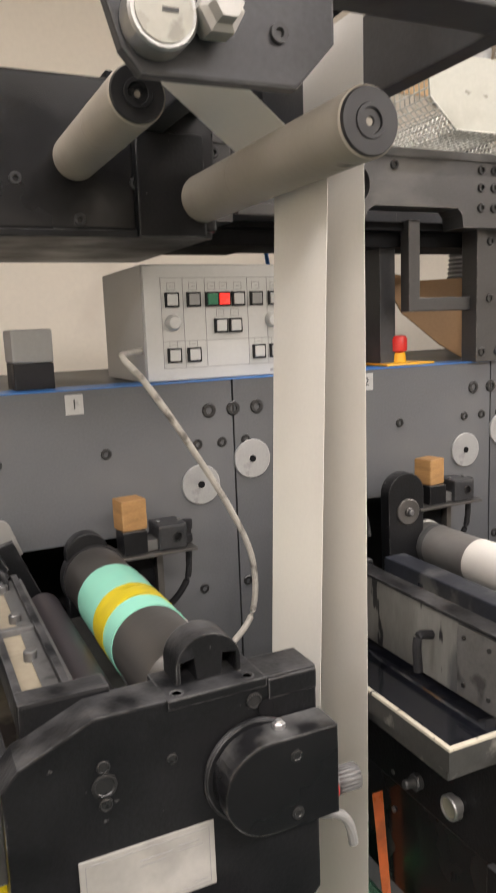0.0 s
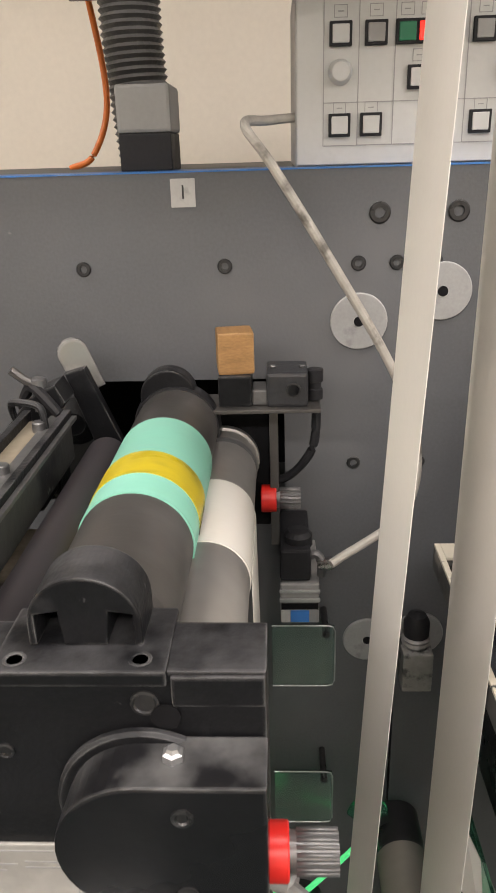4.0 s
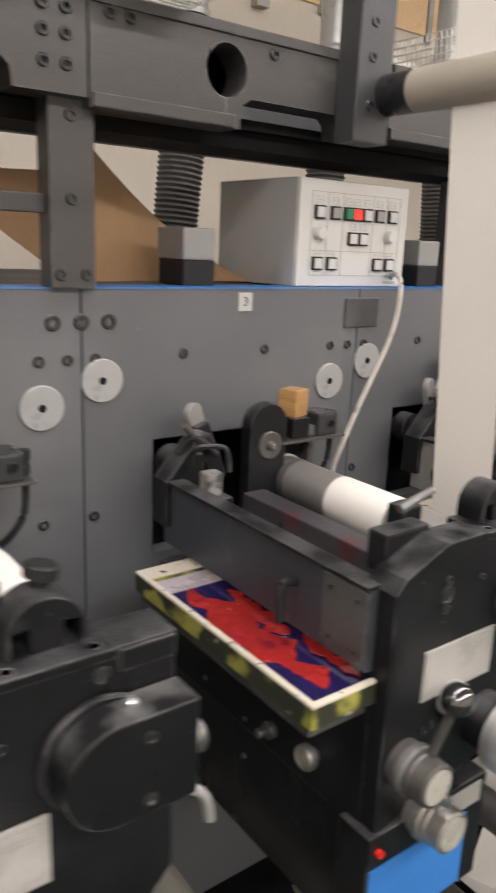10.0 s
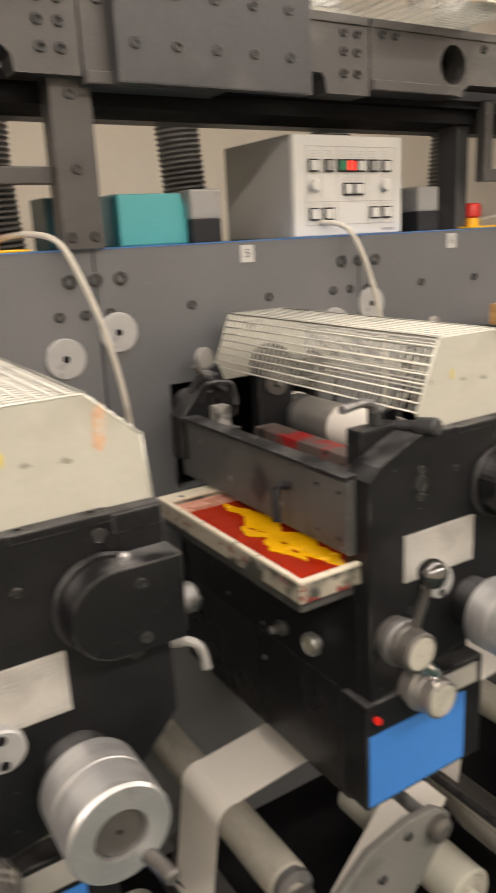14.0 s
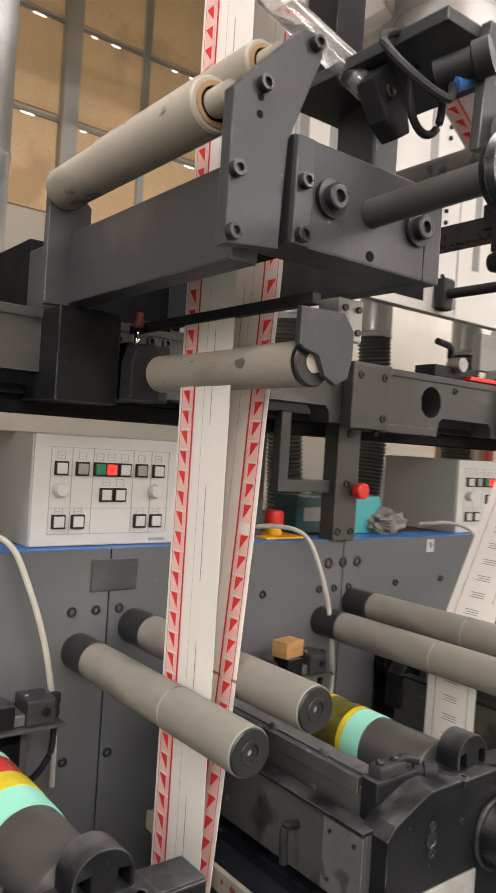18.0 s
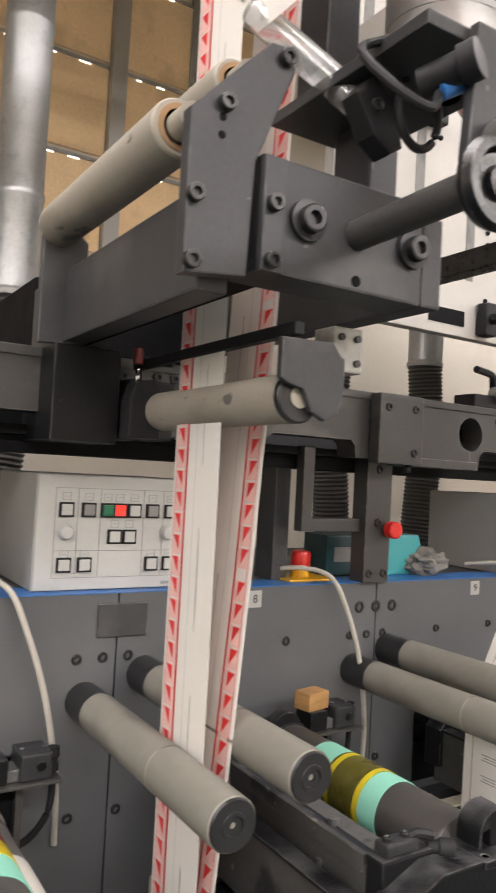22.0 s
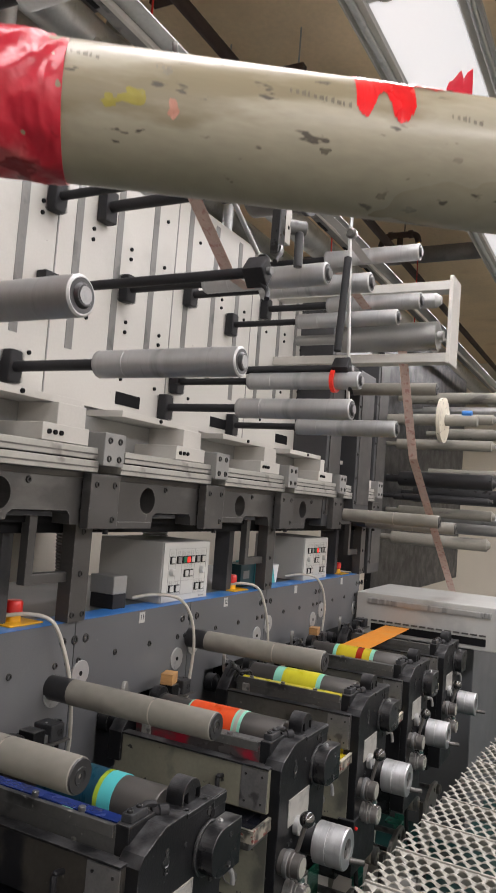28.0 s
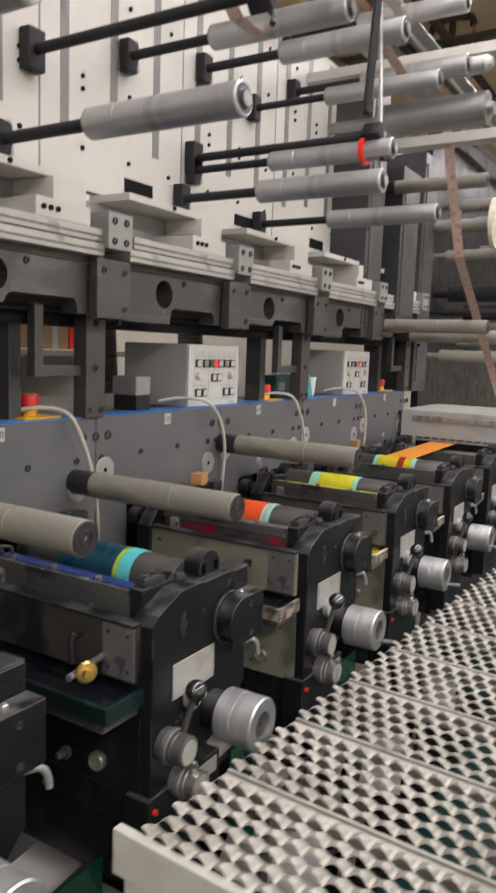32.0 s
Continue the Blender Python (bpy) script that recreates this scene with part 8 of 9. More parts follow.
for i in range(-2, 3):
    wx = 3.12 + i * 0.62
    wn = thing("window_panel", wx, YB - 0.012, 0.98, "tall window with frosted panes, tan reflections in their colour, and white bars", "window", "tall windows", "structure")
    for c in range(2):
        for q in range(3):
            part("pane", B(box, 0.02 + 0.29 * c, 0.28 + 0.29 * c, 0, 0.01, 0.01 + 0.36 * q, 0.34 + 0.36 * q, 0.001), "tan", wn)
            for g in range(2):
                gx = 0.04 + 0.29 * c + ((i * 7 + q * 5 + c * 3 + g * 4) % 9) * 0.021
                part("light_gap", B(box, gx, gx + 0.02 + 0.012 * ((i + q + g) % 3), -0.002, 0, 0.335 + 0.36 * q, 0.3385 + 0.36 * q), "daylight", wn)
    for q in range(3):
        part("rail", B(box, 0, 0.60, -0.006, 0.008, 0.34 + 0.36 * q, 0.352 + 0.36 * q), "boxgrey", wn)
    part("mullion", B(box, 0.28, 0.31, -0.012, 0.009, -0.02, 1.1, 0.002), "boxgrey", wn)
    part("post", B(box, 0.575, 0.635, -0.03, 0.01, -0.06, 1.14, 0.002), "upper", wn)


# ---- under the units: webs, rollers, arms and drives ----
def infeed(k, drive):
    t = thing("web_infeed", k * P, 0, 0, "grey arm and pale roller that lead white paper under the unit", "web guide", "web infeeds")
    y0, y1 = -0.215, -0.335
    bend = [(0.01 + 0.0318 * math.cos(a), -0.855 + 0.0318 * math.sin(a)) for a in [math.radians(75 + 115 * i / 8) for i in range(9)]]
    top = [(0.34, -0.79)] + bend + [(-0.045, -1.03)]
    bm = bmesh.new()
    sheet = [[bm.verts.new((xa, yy, za)) for yy in (y0, y1)] for xa, za in top]
    for a, b in zip(sheet, sheet[1:]):
        bm.faces.new((a[0], a[1], b[1], b[0])).smooth = True
    if k in (2, 3):
        bm.free()
        if k == 3:
            part("paper_sheet", B(strip, (0.045, -0.33, -0.84), (0.085, -0.38, -0.83), (0.13, -0.33, -0.995), (0.255, -0.37, -1.02)), "paper", t, "loose white sheet")
        if k == 3:
            part("paper_sheet", B(strip, (0.2, -0.3, -0.97), (0.25, -0.33, -1.0), (0.14, -0.3, -1.16), (0.2, -0.33, -1.2)), "paper", t, "loose white sheet")
    else:
        part("paper_span", bm, "paper", t)
        part("paper_span", B(strip, (-0.05, -0.2, -1.045), (-0.05, -0.47, -1.045), (0.13, -0.2, -1.33), (0.13, -0.47, -1.33)), "paper", t)
    part("paper_span", B(strip, (-0.075, y0, -1.05), (-0.075, y1, -1.05), (-0.30, y0, -1.3), (-0.30, y1, -1.3)), "paper", t)
    part("infeed_roller", B(lathe, (0.01, -0.02, -0.855), (0, -1, 0), [(0, 0.018), (0.05, 0.018), (0.05, 0.031), (0.452, 0.031), (0.455, 0.029), (0.455, 0.014), (0.485, 0.014)], 28), "cylgrey" if k == 3 else "roller", t)
    part("bearing_ring", B(lathe, (0.01, -0.474, -0.855), (0, -1, 0), [(0, 0.027), (0.012, 0.03), (0.016, 0.03), (0.018, 0.018)], 24), "yellow" if k in (5, 9) else "dullsteel", t)
    part("web_bar", B(rod, (-0.062, -0.1, -1.035), (-0.062, -0.50, -1.035), 0.0085, 12, bev=0.001), "bolt", t, "dark web bar")
    part("lower_roller", B(lathe, (0.03, -0.05, -1.12), (0, -1, 0), [(0, 0.012), (0.04, 0.012), (0.04, 0.028), (0.40, 0.028), (0.40, 0.012), (0.45, 0.012)], 24), "cylgrey", t)
    part("bracket_leg", B(box, -0.005, 0.025, -0.515, -0.50, -1.06, -0.84, 0.002), "beam", t)
    arm = part("arm_plate", B(prism, [(0.03, -0.915), (0.126, -0.842), (0.20, -0.826), (0.255, -0.83), (0.288, -0.855), (0.286, -0.885), (0.21, -0.97), (0.15, -1.10), (0.02, -1.345), (-0.09, -1.345), (0.035, -1.06)], -0.512, -0.498, 0.002), "arm", t)
    part("arm_boss", B(lathe, (0.258, -0.512, -0.864), (0, -1, 0), [(0, 0.021), (0.012, 0.021), (0.014, 0.018), (0.018, 0.012)], 20), "cylgrey", arm)
    for q in ((0.2, -0.85), (0.15, -0.90), (0.11, -1.0), (0.06, -1.15)):
        mesh_part("bolt", BOLT, arm, pose(q[0], -0.512, q[1]))
    part("tie_rod", B(rod, (0.258, -0.05, -0.864), (0.258, -0.5, -0.864), 0.011, 14), "dullsteel", t)
    roll = part("reel_core", B(lathe, (-0.088, -0.06, -1.205), (0, -1, 0), [(0, 0.02), (0.02, 0.05), (0.35, 0.05), (0.353, 0.047), (0.353, 0.012), (0.38, 0.012)], 30), "guardend", t, "pale paper-covered roll")
    part("reel_face", B(rod, (-0.088, -0.414, -1.205), (-0.088, -0.416, -1.205), 0.044, 28), "dialface", roll)
    # added near-black sheet hides the green floor and stands in for shade there
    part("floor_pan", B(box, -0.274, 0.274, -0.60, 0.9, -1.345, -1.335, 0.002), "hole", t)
    if k < 6:
        return
    c = part("clip", B(box, 0.10, 0.155, -0.40, -0.33, -1.0, -0.992, 0.001), "tealclip", t)
    part("clip_arm", B(box, 0.15, 0.158, -0.40, -0.36, -1.05, -0.97, 0.001), "tealclip", c)
    part("clip_tab", B(box, 0.06, 0.09, -0.40, -0.36, -0.905, -0.895, 0.002), "tealclip", c)
    part("green_panel", B(box, -0.05, 0.09, -0.452, -0.446, -0.80, -0.70, 0.001), "greenguard", t)
    if drive:
        m = Matrix.Translation((0.197, -0.51, -1.075)) @ pose(0, 0, 0, 0, 32, 20)
        for nm, bx, mt in (("servo_housing", (-0.05, 0.075, -0.06, 0.06, -0.055, 0.055, 0.006), "boxgrey"), ("servo_flange", (-0.13, -0.05, -0.045, 0.045, -0.04, 0.04, 0.004), "nameplate"), ("servo_cap", (0.075, 0.12, -0.055, 0.055, -0.05, 0.05, 0.006), "motor"), ("servo_plate", (-0.16, -0.13, -0.06, 0.06, -0.1, 0.06, 0.003), "motor")):
            bm = B(box, *bx)
            bm.transform(m)
            part(nm, bm, mt, t)
        bm = B(prism, [(-0.028, -0.012), (0.02, -0.012), (-0.004, 0.03)], -0.0615, -0.06)
        bm.transform(m)
        sign = part("warning_sign", bm, "yellowp", t, "orange warning triangle")
        bm = B(prism, [(-0.008, -0.006), (0.0, -0.006), (-0.004, 0.012)], -0.0622, -0.0615)
        bm.transform(m)
        part("warning_mark", bm, "ink", sign)
        bm = bmesh.new()
        for j in range(3):
            box(bm, 0.03, 0.036, -0.0615, -0.06, -0.035 + j * 0.009, -0.029 + j * 0.009)
        bm.transform(m)
        part("print_bar", bm, "ink", t)
        part("servo_cable", B(tube, smooth_path([(0.28, -0.53, -1.12), (0.34, -0.57, -1.1), (0.33, -0.58, -1.0), (0.24, -0.56, -0.92), (0.17, -0.55, -0.82), (0.16, -0.54, -0.72)], 6), 0.007, 8), "dark", t)


for k in range(2, 14):
    infeed(k, 5 <= k <= 12)

for bx, by in ((3.62, -0.86), (3.42, -0.98)):
    t = thing("ink_bucket", bx, by, -ZT, "black round bucket with cables and a cap on the floor", "bucket", "buckets")
    part("wall", B(lathe, (0, 0, 0.002), (0, 0, 1), [(0, 0.12), (0.26, 0.14), (0.265, 0.146), (0.285, 0.146), (0.29, 0.138), (0.28, 0.132), (0.03, 0.115)], 40), "blackgloss", t)
    part("cap", B(lathe, (-0.05, 0.04, 0.2), (0.1, 0, 1), [(0, 0.03), (0.05, 0.03), (0.052, 0.024), (0.09, 0.022)], 24), "whiteplastic", t)
    part("hose", B(tube, smooth_path([(-0.13, 0.05, 0.3), (0.0, 0.02, 0.33), (0.1, -0.02, 0.3), (0.05, -0.06, 0.2)], 8), 0.008, 8), "motor", t)

# rollers, guard and sheets between the first units
deflection_roller(0.413, -0.955, 0.032, -0.12, -0.5, "roller")
deflection_roller(0.553, -0.885, 0.034, -0.05, -0.5, "roller")
for px in (0.0, 0.55):
    # added black floor sheets: the dark under the first units as colour
    solid("floor_pan", B(box, -0.27, 0.27, -0.46, -0.02, 0.005, 0.015, 0.002), "hole", "black sheet on the floor that stands in for the shade under the press", "drip pan", group="drip pans", at=(px, 0, -ZT))
board = thing("white_board", 0.62, -0.2, -0.72, "white card with black marks leaning between the units", "card")
part("card", B(strip, (-0.035, 0.0, 0.003), (-0.0175, -0.02, 0.005), (0.025, -0.18, -0.30), (0.14, -0.18, -0.31), 0.002), "paper", board)
for q in ((-0.01, -0.045), (-0.004, -0.062)):
    part("printed_mark", B(box, q[0], q[0] + 0.016, -0.062, -0.058, q[1] - 0.007, q[1] - 0.003), "ink", board)
part("orange_flag", B(strip, (0.005, -0.08, 0.12), (0.023, -0.08, 0.12), (0.012, -0.1, -0.085), (0.026, -0.1, -0.085), 0.0015), "orangefilm", board)
part("red_flag", B(strip, (-0.035, -0.1, -0.055), (-0.015, -0.1, -0.115), (0.03, -0.1, -0.085), (0.025, -0.1, -0.098), 0.0015), "redbright", board)
gg = thing("tinted_guard", 0.5, -0.06, -0.72, "green tinted plastic guard with bright edges", "guard")
lug = B(prism, [(-0.03, 0.0)] + [(0.028 * math.cos(a), 0.028 * math.sin(a)) for a in [math.radians(150 - 20 * i) for i in range(13)]], -0.004, 0.004, 0.0015)
lug.transform(pose(0.012, -0.01, -0.135))
part("lug", lug, "greenacrylic", gg)
part("lug_bore", B(lathe, (0.012, -0.018, -0.135), (0, -1, 0), [(0, 0.008), (0.002, 0.008), (0.003, 0.006), (0.001, 0.004)], 14), "bolt", gg)
# edge bar and wing glow in place of the green lamp below
part("edge_bar", B(tube, [(0.018, -0.014, -0.165), (-0.04, -0.05, -0.195), (-0.1, -0.09, -0.215)], 0.004, 8), "limeclip", gg)
part("green_wing", B(prism, [(-0.17, -0.155), (-0.135, -0.15), (-0.11, -0.17), (-0.1, -0.21), (-0.112, -0.228), (-0.13, -0.2), (-0.17, -0.19)], -0.11, -0.1, 0.002), "limeclip", gg)
part("wing_pin", B(rod, (-0.117, -0.111, -0.19), (-0.117, -0.115, -0.19), 0.006, 12), "hole", gg)
part("side_pane", B(box, 0.118, 0.122, -0.25, 0.02, -0.40, -0.02, 0.001), "greenacrylic", gg)
for nm, z0, z1 in (("upper_guard", -0.55, -0.645), ("lower_guard", -0.795, -0.89)):
    cg2 = thing("clear_guard", 0.38, -0.055, z0, "clear plastic guard sheet with bright rounded edges on the wall", "guard", "clear guards")
    edge = [(0, 0, 0.0), (0.072, 0, 0.0), (0.079, 0, -0.002), (0.082, 0, -0.009), (0.082, 0, z1 - z0 + 0.009), (0.079, 0, z1 - z0 + 0.002), (0.072, 0, z1 - z0), (0, 0, z1 - z0)]
    part("bright_edge", B(tube, [Vector(v) for v in edge], 0.0011, 6), "galv", cg2, "bright polished edge")
    part("sheet", B(box, 0.0, 0.081, 0.0, 0.003, z1 - z0, 0.0, 0.001), "greenpane", cg2)
    part("stand_off", B(rod, (0.07, -0.004, -0.012), (0.07, 0.055, -0.012), 0.005, 12), "bolt", cg2)
vp = thing("valve_post", 0.572, -0.03, -0.60, "small grey valve block with a rubber cap on the wall", "valve")
part("block", B(box, -0.02, 0.02, -0.02, 0.03, -0.06, 0.0, 0.003), "clampwhite", vp)
part("hose_ring", B(lathe, (0.0, 0.005, 0.0), (0, 0, 1), [(0, 0.017), (0.004, 0.019), (0.008, 0.017), (0.012, 0.019), (0.016, 0.016)], 18), "motor", vp)
part("cap", B(lathe, (0.0, 0.005, 0.016), (0, 0, 1), [(0, 0.017), (0.02, 0.017), (0.03, 0.012), (0.033, 0.004)], 18), "dark", vp)
av = thing("air_valve", 0.42, -0.06, -0.44, "small black air valve with a blue label on the wall", "valve")
part("body", B(box, -0.028, 0.008, -0.045, 0.06, -0.012, 0.03, 0.004), "dark", av)
part("coil", B(lathe, (-0.006, -0.02, 0.03), (0, 0, 1), [(-0.005, 0.017), (0.008, 0.017), (0.013, 0.012), (0.014, 0.0)], 18), "dark", av)
part("elbow", B(tube, smooth_path([(0.005, -0.03, 0.015), (0.016, -0.035, 0.018), (0.021, -0.035, 0.006), (0.021, -0.03, -0.012)], 5), 0.0055, 8), "dullsteel", av)
mf = part("manifold", B(box, -0.028, 0.018, -0.048, 0.06, -0.068, -0.014, 0.002), "motor", av)
for z in (-0.022, -0.034):
    part("silver_rib", B(box, -0.029, 0.019, -0.051, -0.048, z - 0.003, z + 0.001, 0.0008), "galv", mf)
part("dark_gap", B(box, -0.027, 0.017, -0.0495, -0.048, -0.048, -0.04), "hole", mf)
part("blue_label", B(box, -0.016, 0.006, -0.0492, -0.048, -0.066, -0.05), "bluelabel", mf)
part("label_field", B(box, -0.027, -0.017, -0.0492, -0.048, -0.066, -0.05), "tagpale", mf)
part("fitting", B(lathe, (0.018, -0.04, 0.008), (1, -0.3, 0.3), [(0, 0.006), (0.008, 0.006), (0.009, 0.008), (0.016, 0.008), (0.017, 0.005)], 12), "chrome", av)
bk2 = thing("star_knob", 0.328, -0.515, -0.585, "black ribbed knob beside the handwheel", "knob")
part("head", B(lathe, (0, 0, 0), (0.5, -1, 0), [(-0.01, 0.014), (0.0, 0.024), (0.02, 0.024), (0.024, 0.02), (0.024, 0.01), (0.02, 0.0)], 16), "dark", bk2)
for kx, ky, kz in ((0.383, -0.07, -0.36), (0.39, -0.55, -0.352)):
    t = thing("adjusting_knob", kx, ky, kz, "red and grey knurled adjusting knob", "knob", "adjusting knobs")
    part("ring", B(rod, (-0.012, 0, 0), (0.006, 0, 0), 0.0165, 24, bev=0.001), "red", t)
    knurl = part("knurl", B(rod, (0.006, 0, 0), (0.034, 0, 0), 0.0115, 20), "dullsteel", t)
    rib = to_mesh("rib", B(rod, (0.010, 0.0117, 0), (0.034, 0.0117, 0), 0.0014, 5), "dullsteel")
    for i in range(18):
        mesh_part("rib", rib, knurl, pose(0, 0, 0, 20 * i))

# thicker blocks on the beam
for bx0, bx1, nm in ((2.245, 2.60, "beam_block"), (1.525, 1.60, "roller_bracket"), (3.255, 3.325, "roller_bracket")):
    t = thing(nm, bx0, 0, 0, "dark steel block bolted on the gantry beam", "bracket", "beam blocks")
    w = bx1 - bx0
    tall = nm == "roller_bracket"
    part("block", B(box, 0, w, -0.085 if tall else -0.06, -0.037, 0.235 if not (tall and bx0 > 3) else 0.0, 0.62 if tall else 0.43, 0.003), "towergrey", t)
    for i in range(5):
        for bz in (0.29, 0.36, 0.41):
            if i * 0.07 + 0.03 < w:
                mesh_part("bolt", BOLT, t, pose(0.03 + i * 0.07, -0.085 if tall else -0.06, bz))


# ---- the far end: columns, dryer and rewinder ----
def column(x0, x1, y0, y1, z0, z1, label="tall anthracite steel column of the far module"):
    t = thing("column", x0, y0, z0, label, "column", "far columns")
    part("shaft", B(box, 0, x1 - x0, 0, y1 - y0, 0, z1 - z0, 0.004), "towergrey", t)
    part("cover", B(box, 0.03, x1 - x0 - 0.02, -0.004, 0, 0.05, z1 - z0 - 0.05, 0.001), "beam", t)
    for i in range(6):
        mesh_part("bolt", BOLT, t, pose(0.015, 0, 0.06 + i * (z1 - z0 - 0.12) / 5))


column(7.02, 7.20, -0.04, 0.2, 0.245, 1.3)
column(7.30, 7.52, -0.08, 0.2, 0.30, 0.98)
column(7.75, 7.95, -0.02, 0.25, 0.0, 1.15)
dr = thing("dryer", 7.62, -0.7, -0.28, "long aluminium dryer box with dark slots across the press", "dryer")
part("housing", B(box, 0, 0.55, 0.0, 0.68, 0.0, 0.20, 0.006), "boxgrey", dr)
part("dark_slot", B(box, -0.004, 0.0, 0.05, 0.60, 0.02, 0.055), "hole", dr)
for i in range(14):
    part("fin", B(box, -0.006, 0.0, 0.05 + i * 0.04, 0.08 + i * 0.04, 0.065, 0.073), "beam", dr)
part("top_rail", B(box, -0.012, 0.02, 0.03, 0.62, 0.15, 0.175, 0.003), "alu", dr)
part("end_cover", B(box, -0.01, 0.56, -0.01, 0.0, -0.01, 0.21, 0.003), "motor", dr)
rw = thing("rewinder", 8.3, 0.0, 0.0, "dark rewinding module with many cantilevered rollers", "rewinder")
part("back_plate", B(box, -0.1, 2.3, 0.1, 0.14, -0.2, 1.5, 0.004), "black", rw)
part("base", B(box, -0.1, 2.3, -0.5, 0.6, -ZT, -0.35, 0.006), "panel", rw)
part("control_face", B(box, 0.35, 0.75, -0.52, -0.5, 0.62, 0.85, 0.004), "panel", rw)
for i, (rx, rz, rr2, m) in enumerate(((0.0, 0.73, 0.03, "roller"), (0.1, 0.53, 0.045, "rollend"), (0.0, 0.42, 0.02, "rollend"), (0.12, 0.34, 0.03, "roller"), (0.0, 0.18, 0.035, "roller"), (0.25, 1.04, 0.035, "roller"), (0.0, 0.88, 0.03, "roller"), (0.45, 0.45, 0.05, "rollend"), (0.6, 0.25, 0.035, "steel"), (0.8, 0.6, 0.04, "roller"), (1.0, 0.9, 0.04, "roller"), (1.1, 0.3, 0.06, "steel"), (0.55, 1.0, 0.03, "alu"))):
    part("rewinder_roller", B(lathe, (rx, 0.1, rz), (0, -1, 0), [(0, rr2 * 0.5), (0.08, rr2 * 0.5), (0.08, rr2), (0.62, rr2), (0.622, rr2 * 0.8), (0.64, rr2 * 0.4)], 28), m, rw)
part("reel", B(lathe, (-0.35, -0.30, 0.83), (0, -1, 0), [(0, 0.03), (0.01, 0.12), (0.03, 0.12), (0.035, 0.03)], 40), "tray", rw, "white reel of paper")
part("reel_shaft", B(rod, (-0.35, 0.1, 0.83), (-0.35, -0.5, 0.83), 0.03, 24, bev=0.004), "roller", rw)
part("blue_grip", B(rod, (-0.35, -0.42, 0.865), (-0.35, -0.47, 0.865), 0.018, 16), "bluelabel", rw)
deflection_roller(7.22, 0.30, 0.028, 0.0, -0.5, "roller")
deflection_roller(7.55, 0.27, 0.028, 0.0, -0.5, "roller")
deflection_roller(7.25, 0.88, 0.028, 0.0, -0.45, "roller")
big = thing("unwind_roll", 6.25, 0, 1.42, "large dark roll above the upper plate", "roll")
part("core", B(lathe, (0, 0.12, 0), (0, -1, 0), [(0, 0.03), (0.12, 0.03), (0.12, 0.09), (0.30, 0.09), (0.30, 0.10), (0.32, 0.10), (0.32, 0.03)], 40), "cylgrey", big)
part("flange", B(rod, (0, -0.2, 0), (0, -0.215, 0), 0.105, 40), "dark", big)
rod_set = thing("spreader_arm", 6.02, -0.47, 1.0, "thin steel rod with a black grip between the guide rollers", "rod")
part("steel_rod", B(rod, (0.002, 0, 0.324), (-0.018, 0, 0.132), 0.0055, 12), "alu", rod_set)
part("steel_rod", B(rod, (-0.018, 0, 0.132), (0.056, 0, -0.36), 0.0055, 12), "alu", rod_set)
part("grip", B(rod, (-0.022, 0.0, 0.06), (-0.058, 0, -0.226), 0.011, 14, bev=0.002), "dark", rod_set)
part("joint", B(lathe, (-0.035, -0.005, 0.13), (1, 0, 0.1), [(0, 0.010), (0.008, 0.016), (0.026, 0.016), (0.036, 0.010)], 14), "cylgrey", rod_set)
part("clamp_block", B(box, 0.02, 0.085, -0.02, 0.02, -0.31, -0.25, 0.004), "dark", rod_set)
pc = thing("post_clamp", 5.56, -0.47, 1.0, "upright black clamp post with a tee handle under a bar", "clamp")
part("post", B(box, -0.045, -0.015, -0.012, 0.012, -0.09, 0.125, 0.003), "bolt", pc)
part("plate", B(box, -0.012, 0.022, -0.008, 0.006, -0.05, 0.125, 0.002), "upper", pc)
for q in (-0.01, 0.04, 0.09):
    part("plate_hole", B(rod, (0.008, -0.0085, q), (0.008, -0.0075, q), 0.005, 10), "hole", pc)
part("tee_sleeve", B(rod, (0.005, 0.03, 0.0), (0.06, -0.03, 0.003), 0.018, 18, bev=0.002), "dullsteel", pc)
part("tee_handle", B(rod, (0.045, -0.02, -0.01), (0.05, -0.02, -0.095), 0.011, 14, bev=0.002), "plateA", pc)
part("star_lever", B(tube, smooth_path([(-0.03, -0.01, -0.07), (-0.05, -0.02, -0.095), (-0.075, -0.02, -0.12)], 4), 0.006, 8), "bolt", pc)
th = thing("thread_rod", 4.93, -0.34, 1.04, "thin rod with a dark grip that holds the torn web end", "rod")
part("grip", B(rod, (-0.012, 0.0, 0.002), (0.021, -0.142, -0.017), 0.0085, 14, bev=0.002), "dark", th)
part("rod", B(rod, (-0.03, 0.075, 0.01), (0.053, -0.318, -0.033), 0.005, 12), "alu", th)
cr = part("cross_piece", B(box, 0.026, 0.044, -0.21, -0.19, -0.04, 0.012, 0.002), "cylgrey", th)
part("wing_screw", B(rod, (0.035, -0.2, 0.012), (0.03, -0.2, 0.032), 0.005, 10), "cylgrey", cr)
part("strut", B(rod, (0.035, -0.205, -0.025), (0.433, -0.168, -0.183), 0.005, 12), "alu", th, "slanting steel strut")
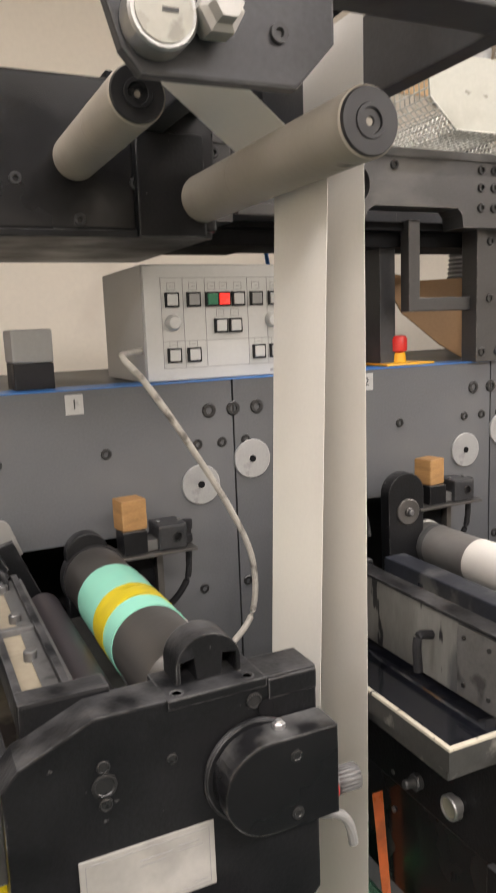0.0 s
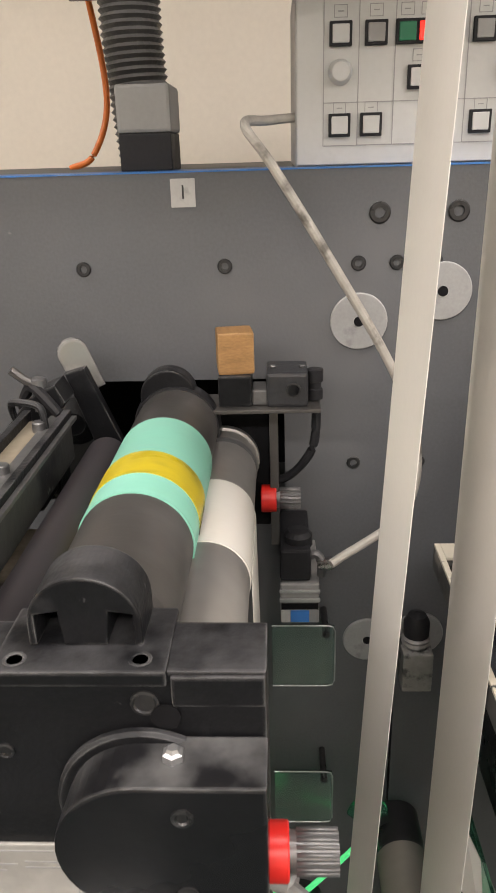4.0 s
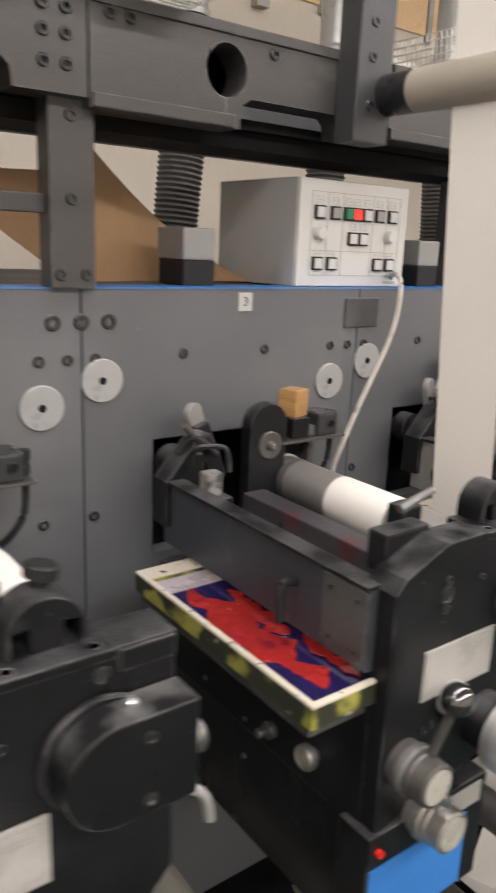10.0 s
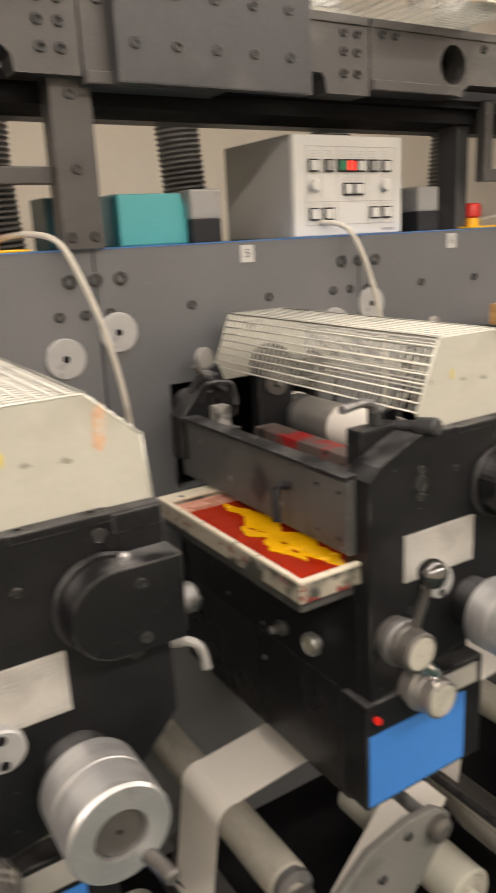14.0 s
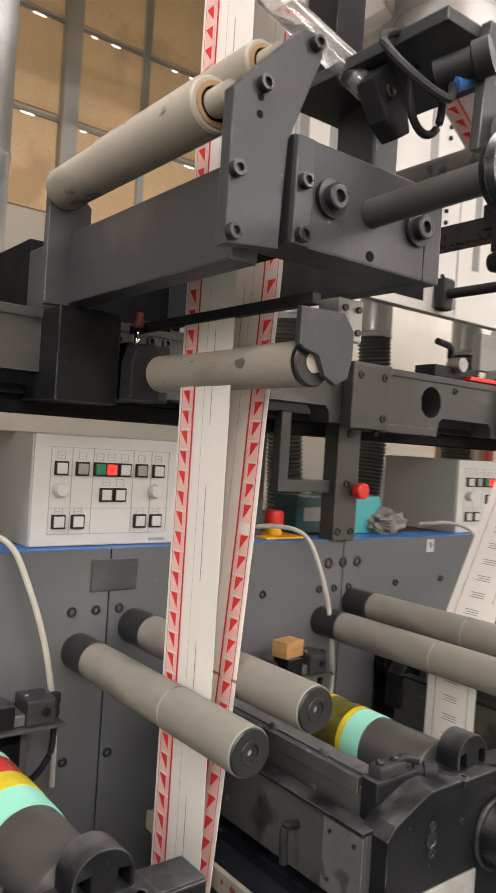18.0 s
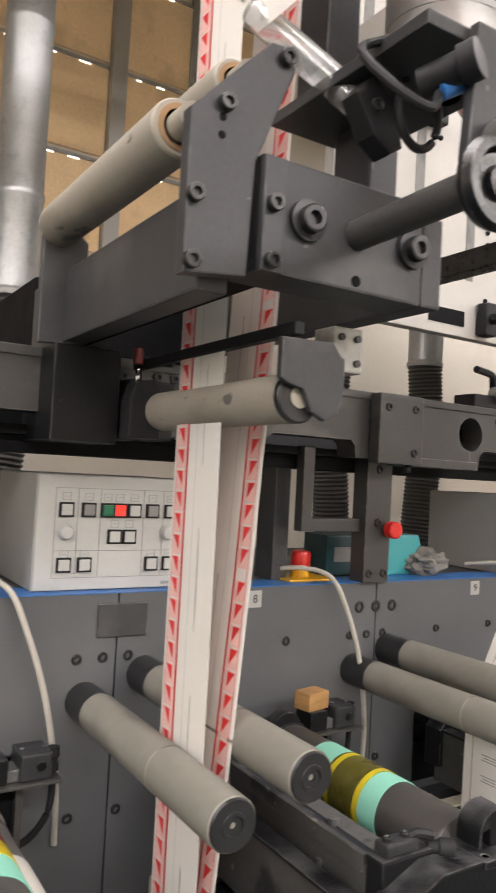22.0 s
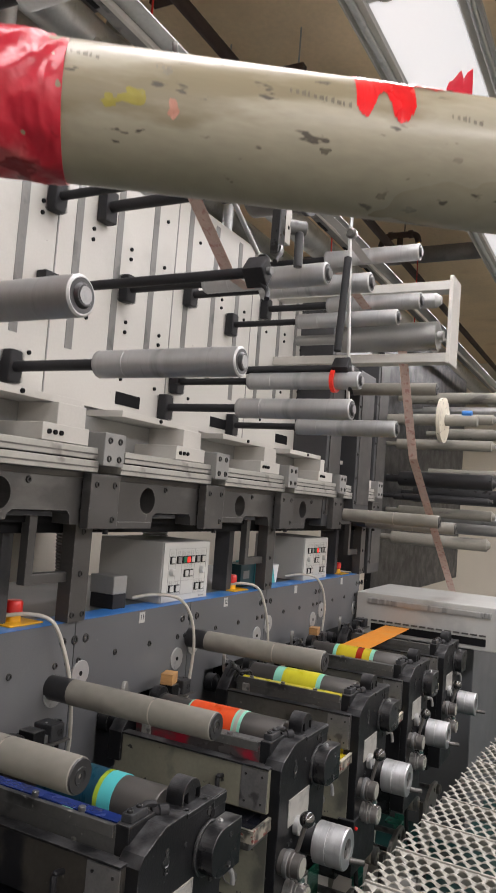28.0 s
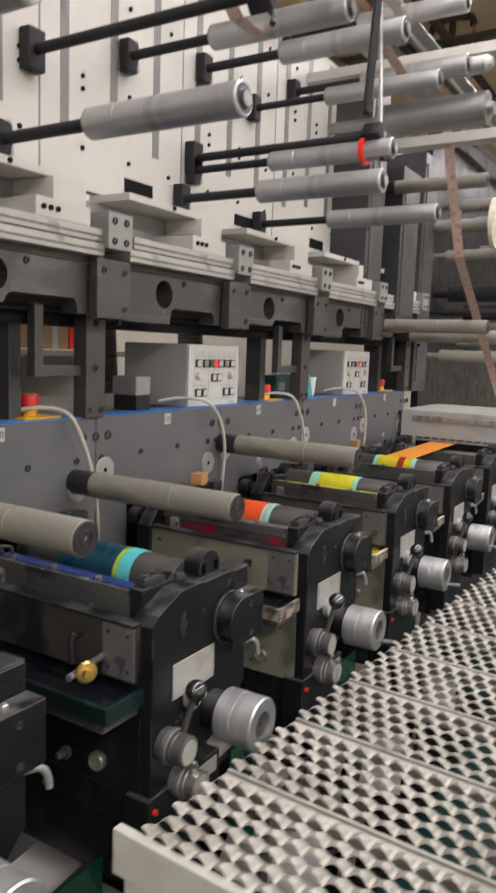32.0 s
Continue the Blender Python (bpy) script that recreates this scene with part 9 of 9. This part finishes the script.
cl = thing("sensor_clamp", 4.405, -0.345, 0.595, "black sensor clamp with two posts and round knobs on a bar", "clamp")
part("back_block", B(box, -0.03, 0.075, 0.005, 0.03, 0.0, 0.045, 0.003), "dark", cl)
for dx in (-0.028, 0.026):
    arm2 = part("arm", B(box, dx - 0.011, dx + 0.011, -0.016, 0.004, -0.045, 0.05, 0.002), "dark", cl)
    for dz in (0.012, 0.034):
        part("bore", B(rod, (dx, -0.0165, dz), (dx, -0.0155, dz), 0.0035, 10), "hole", arm2)
    part("post", B(rod, (dx, -0.005, 0.05), (dx, -0.005, 0.058), 0.005, 12), "dullsteel", cl)
    part("post_cap", B(rod, (dx - 0.006, -0.012, 0.064), (dx + 0.012, 0.0, 0.066), 0.0085, 14, bev=0.002), "cylgrey", cl)
    knob = part("round_knob", B(lathe, (dx, -0.012, -0.062), (0, -1, 0), [(-0.02, 0.016), (0.0, 0.021), (0.02, 0.021), (0.024, 0.017)], 20), "dark", cl)
    part("wing", B(rod, (dx - 0.012, -0.02, -0.03), (dx + 0.004, -0.028, -0.05), 0.009, 10, 0.005), "dark", knob)
part("bearing", B(lathe, (0.066, -0.02, -0.052), (0, -1, 0), [(-0.02, 0.012), (0, 0.024), (0.012, 0.024), (0.013, 0.018), (0.01, 0.017), (0.01, 0.008), (0.014, 0.006)], 26), "rollend", cl)
solid("clamp_bar", B(box, -0.018, 0.018, -0.55, 0.12, -0.022, 0.018, 0.003), "bolt", "black square bar that carries a sensor clamp", "bar", at=(4.40, 0, 0.603))
solid("air_shaft", B(rod, (0, 0.12, 0), (0, -0.56, 0), 0.0265, 28, bev=0.003), "dullsteel", "plain grey steel shaft behind the wrapped pipe", "shaft", at=(4.345, 0, 0.708))


# ---- what moves ----
def motions():
    for ob, period in TURNING:
        base = ob.matrix_basis.copy()
        step = 1 / 15
        rows = [(i * step, base @ pose(0, 0, 0, 0, 360 * (i * step / period), 0)) for i in range(int(32 / step) + 1)]
        walk(ob, rows)


motions()
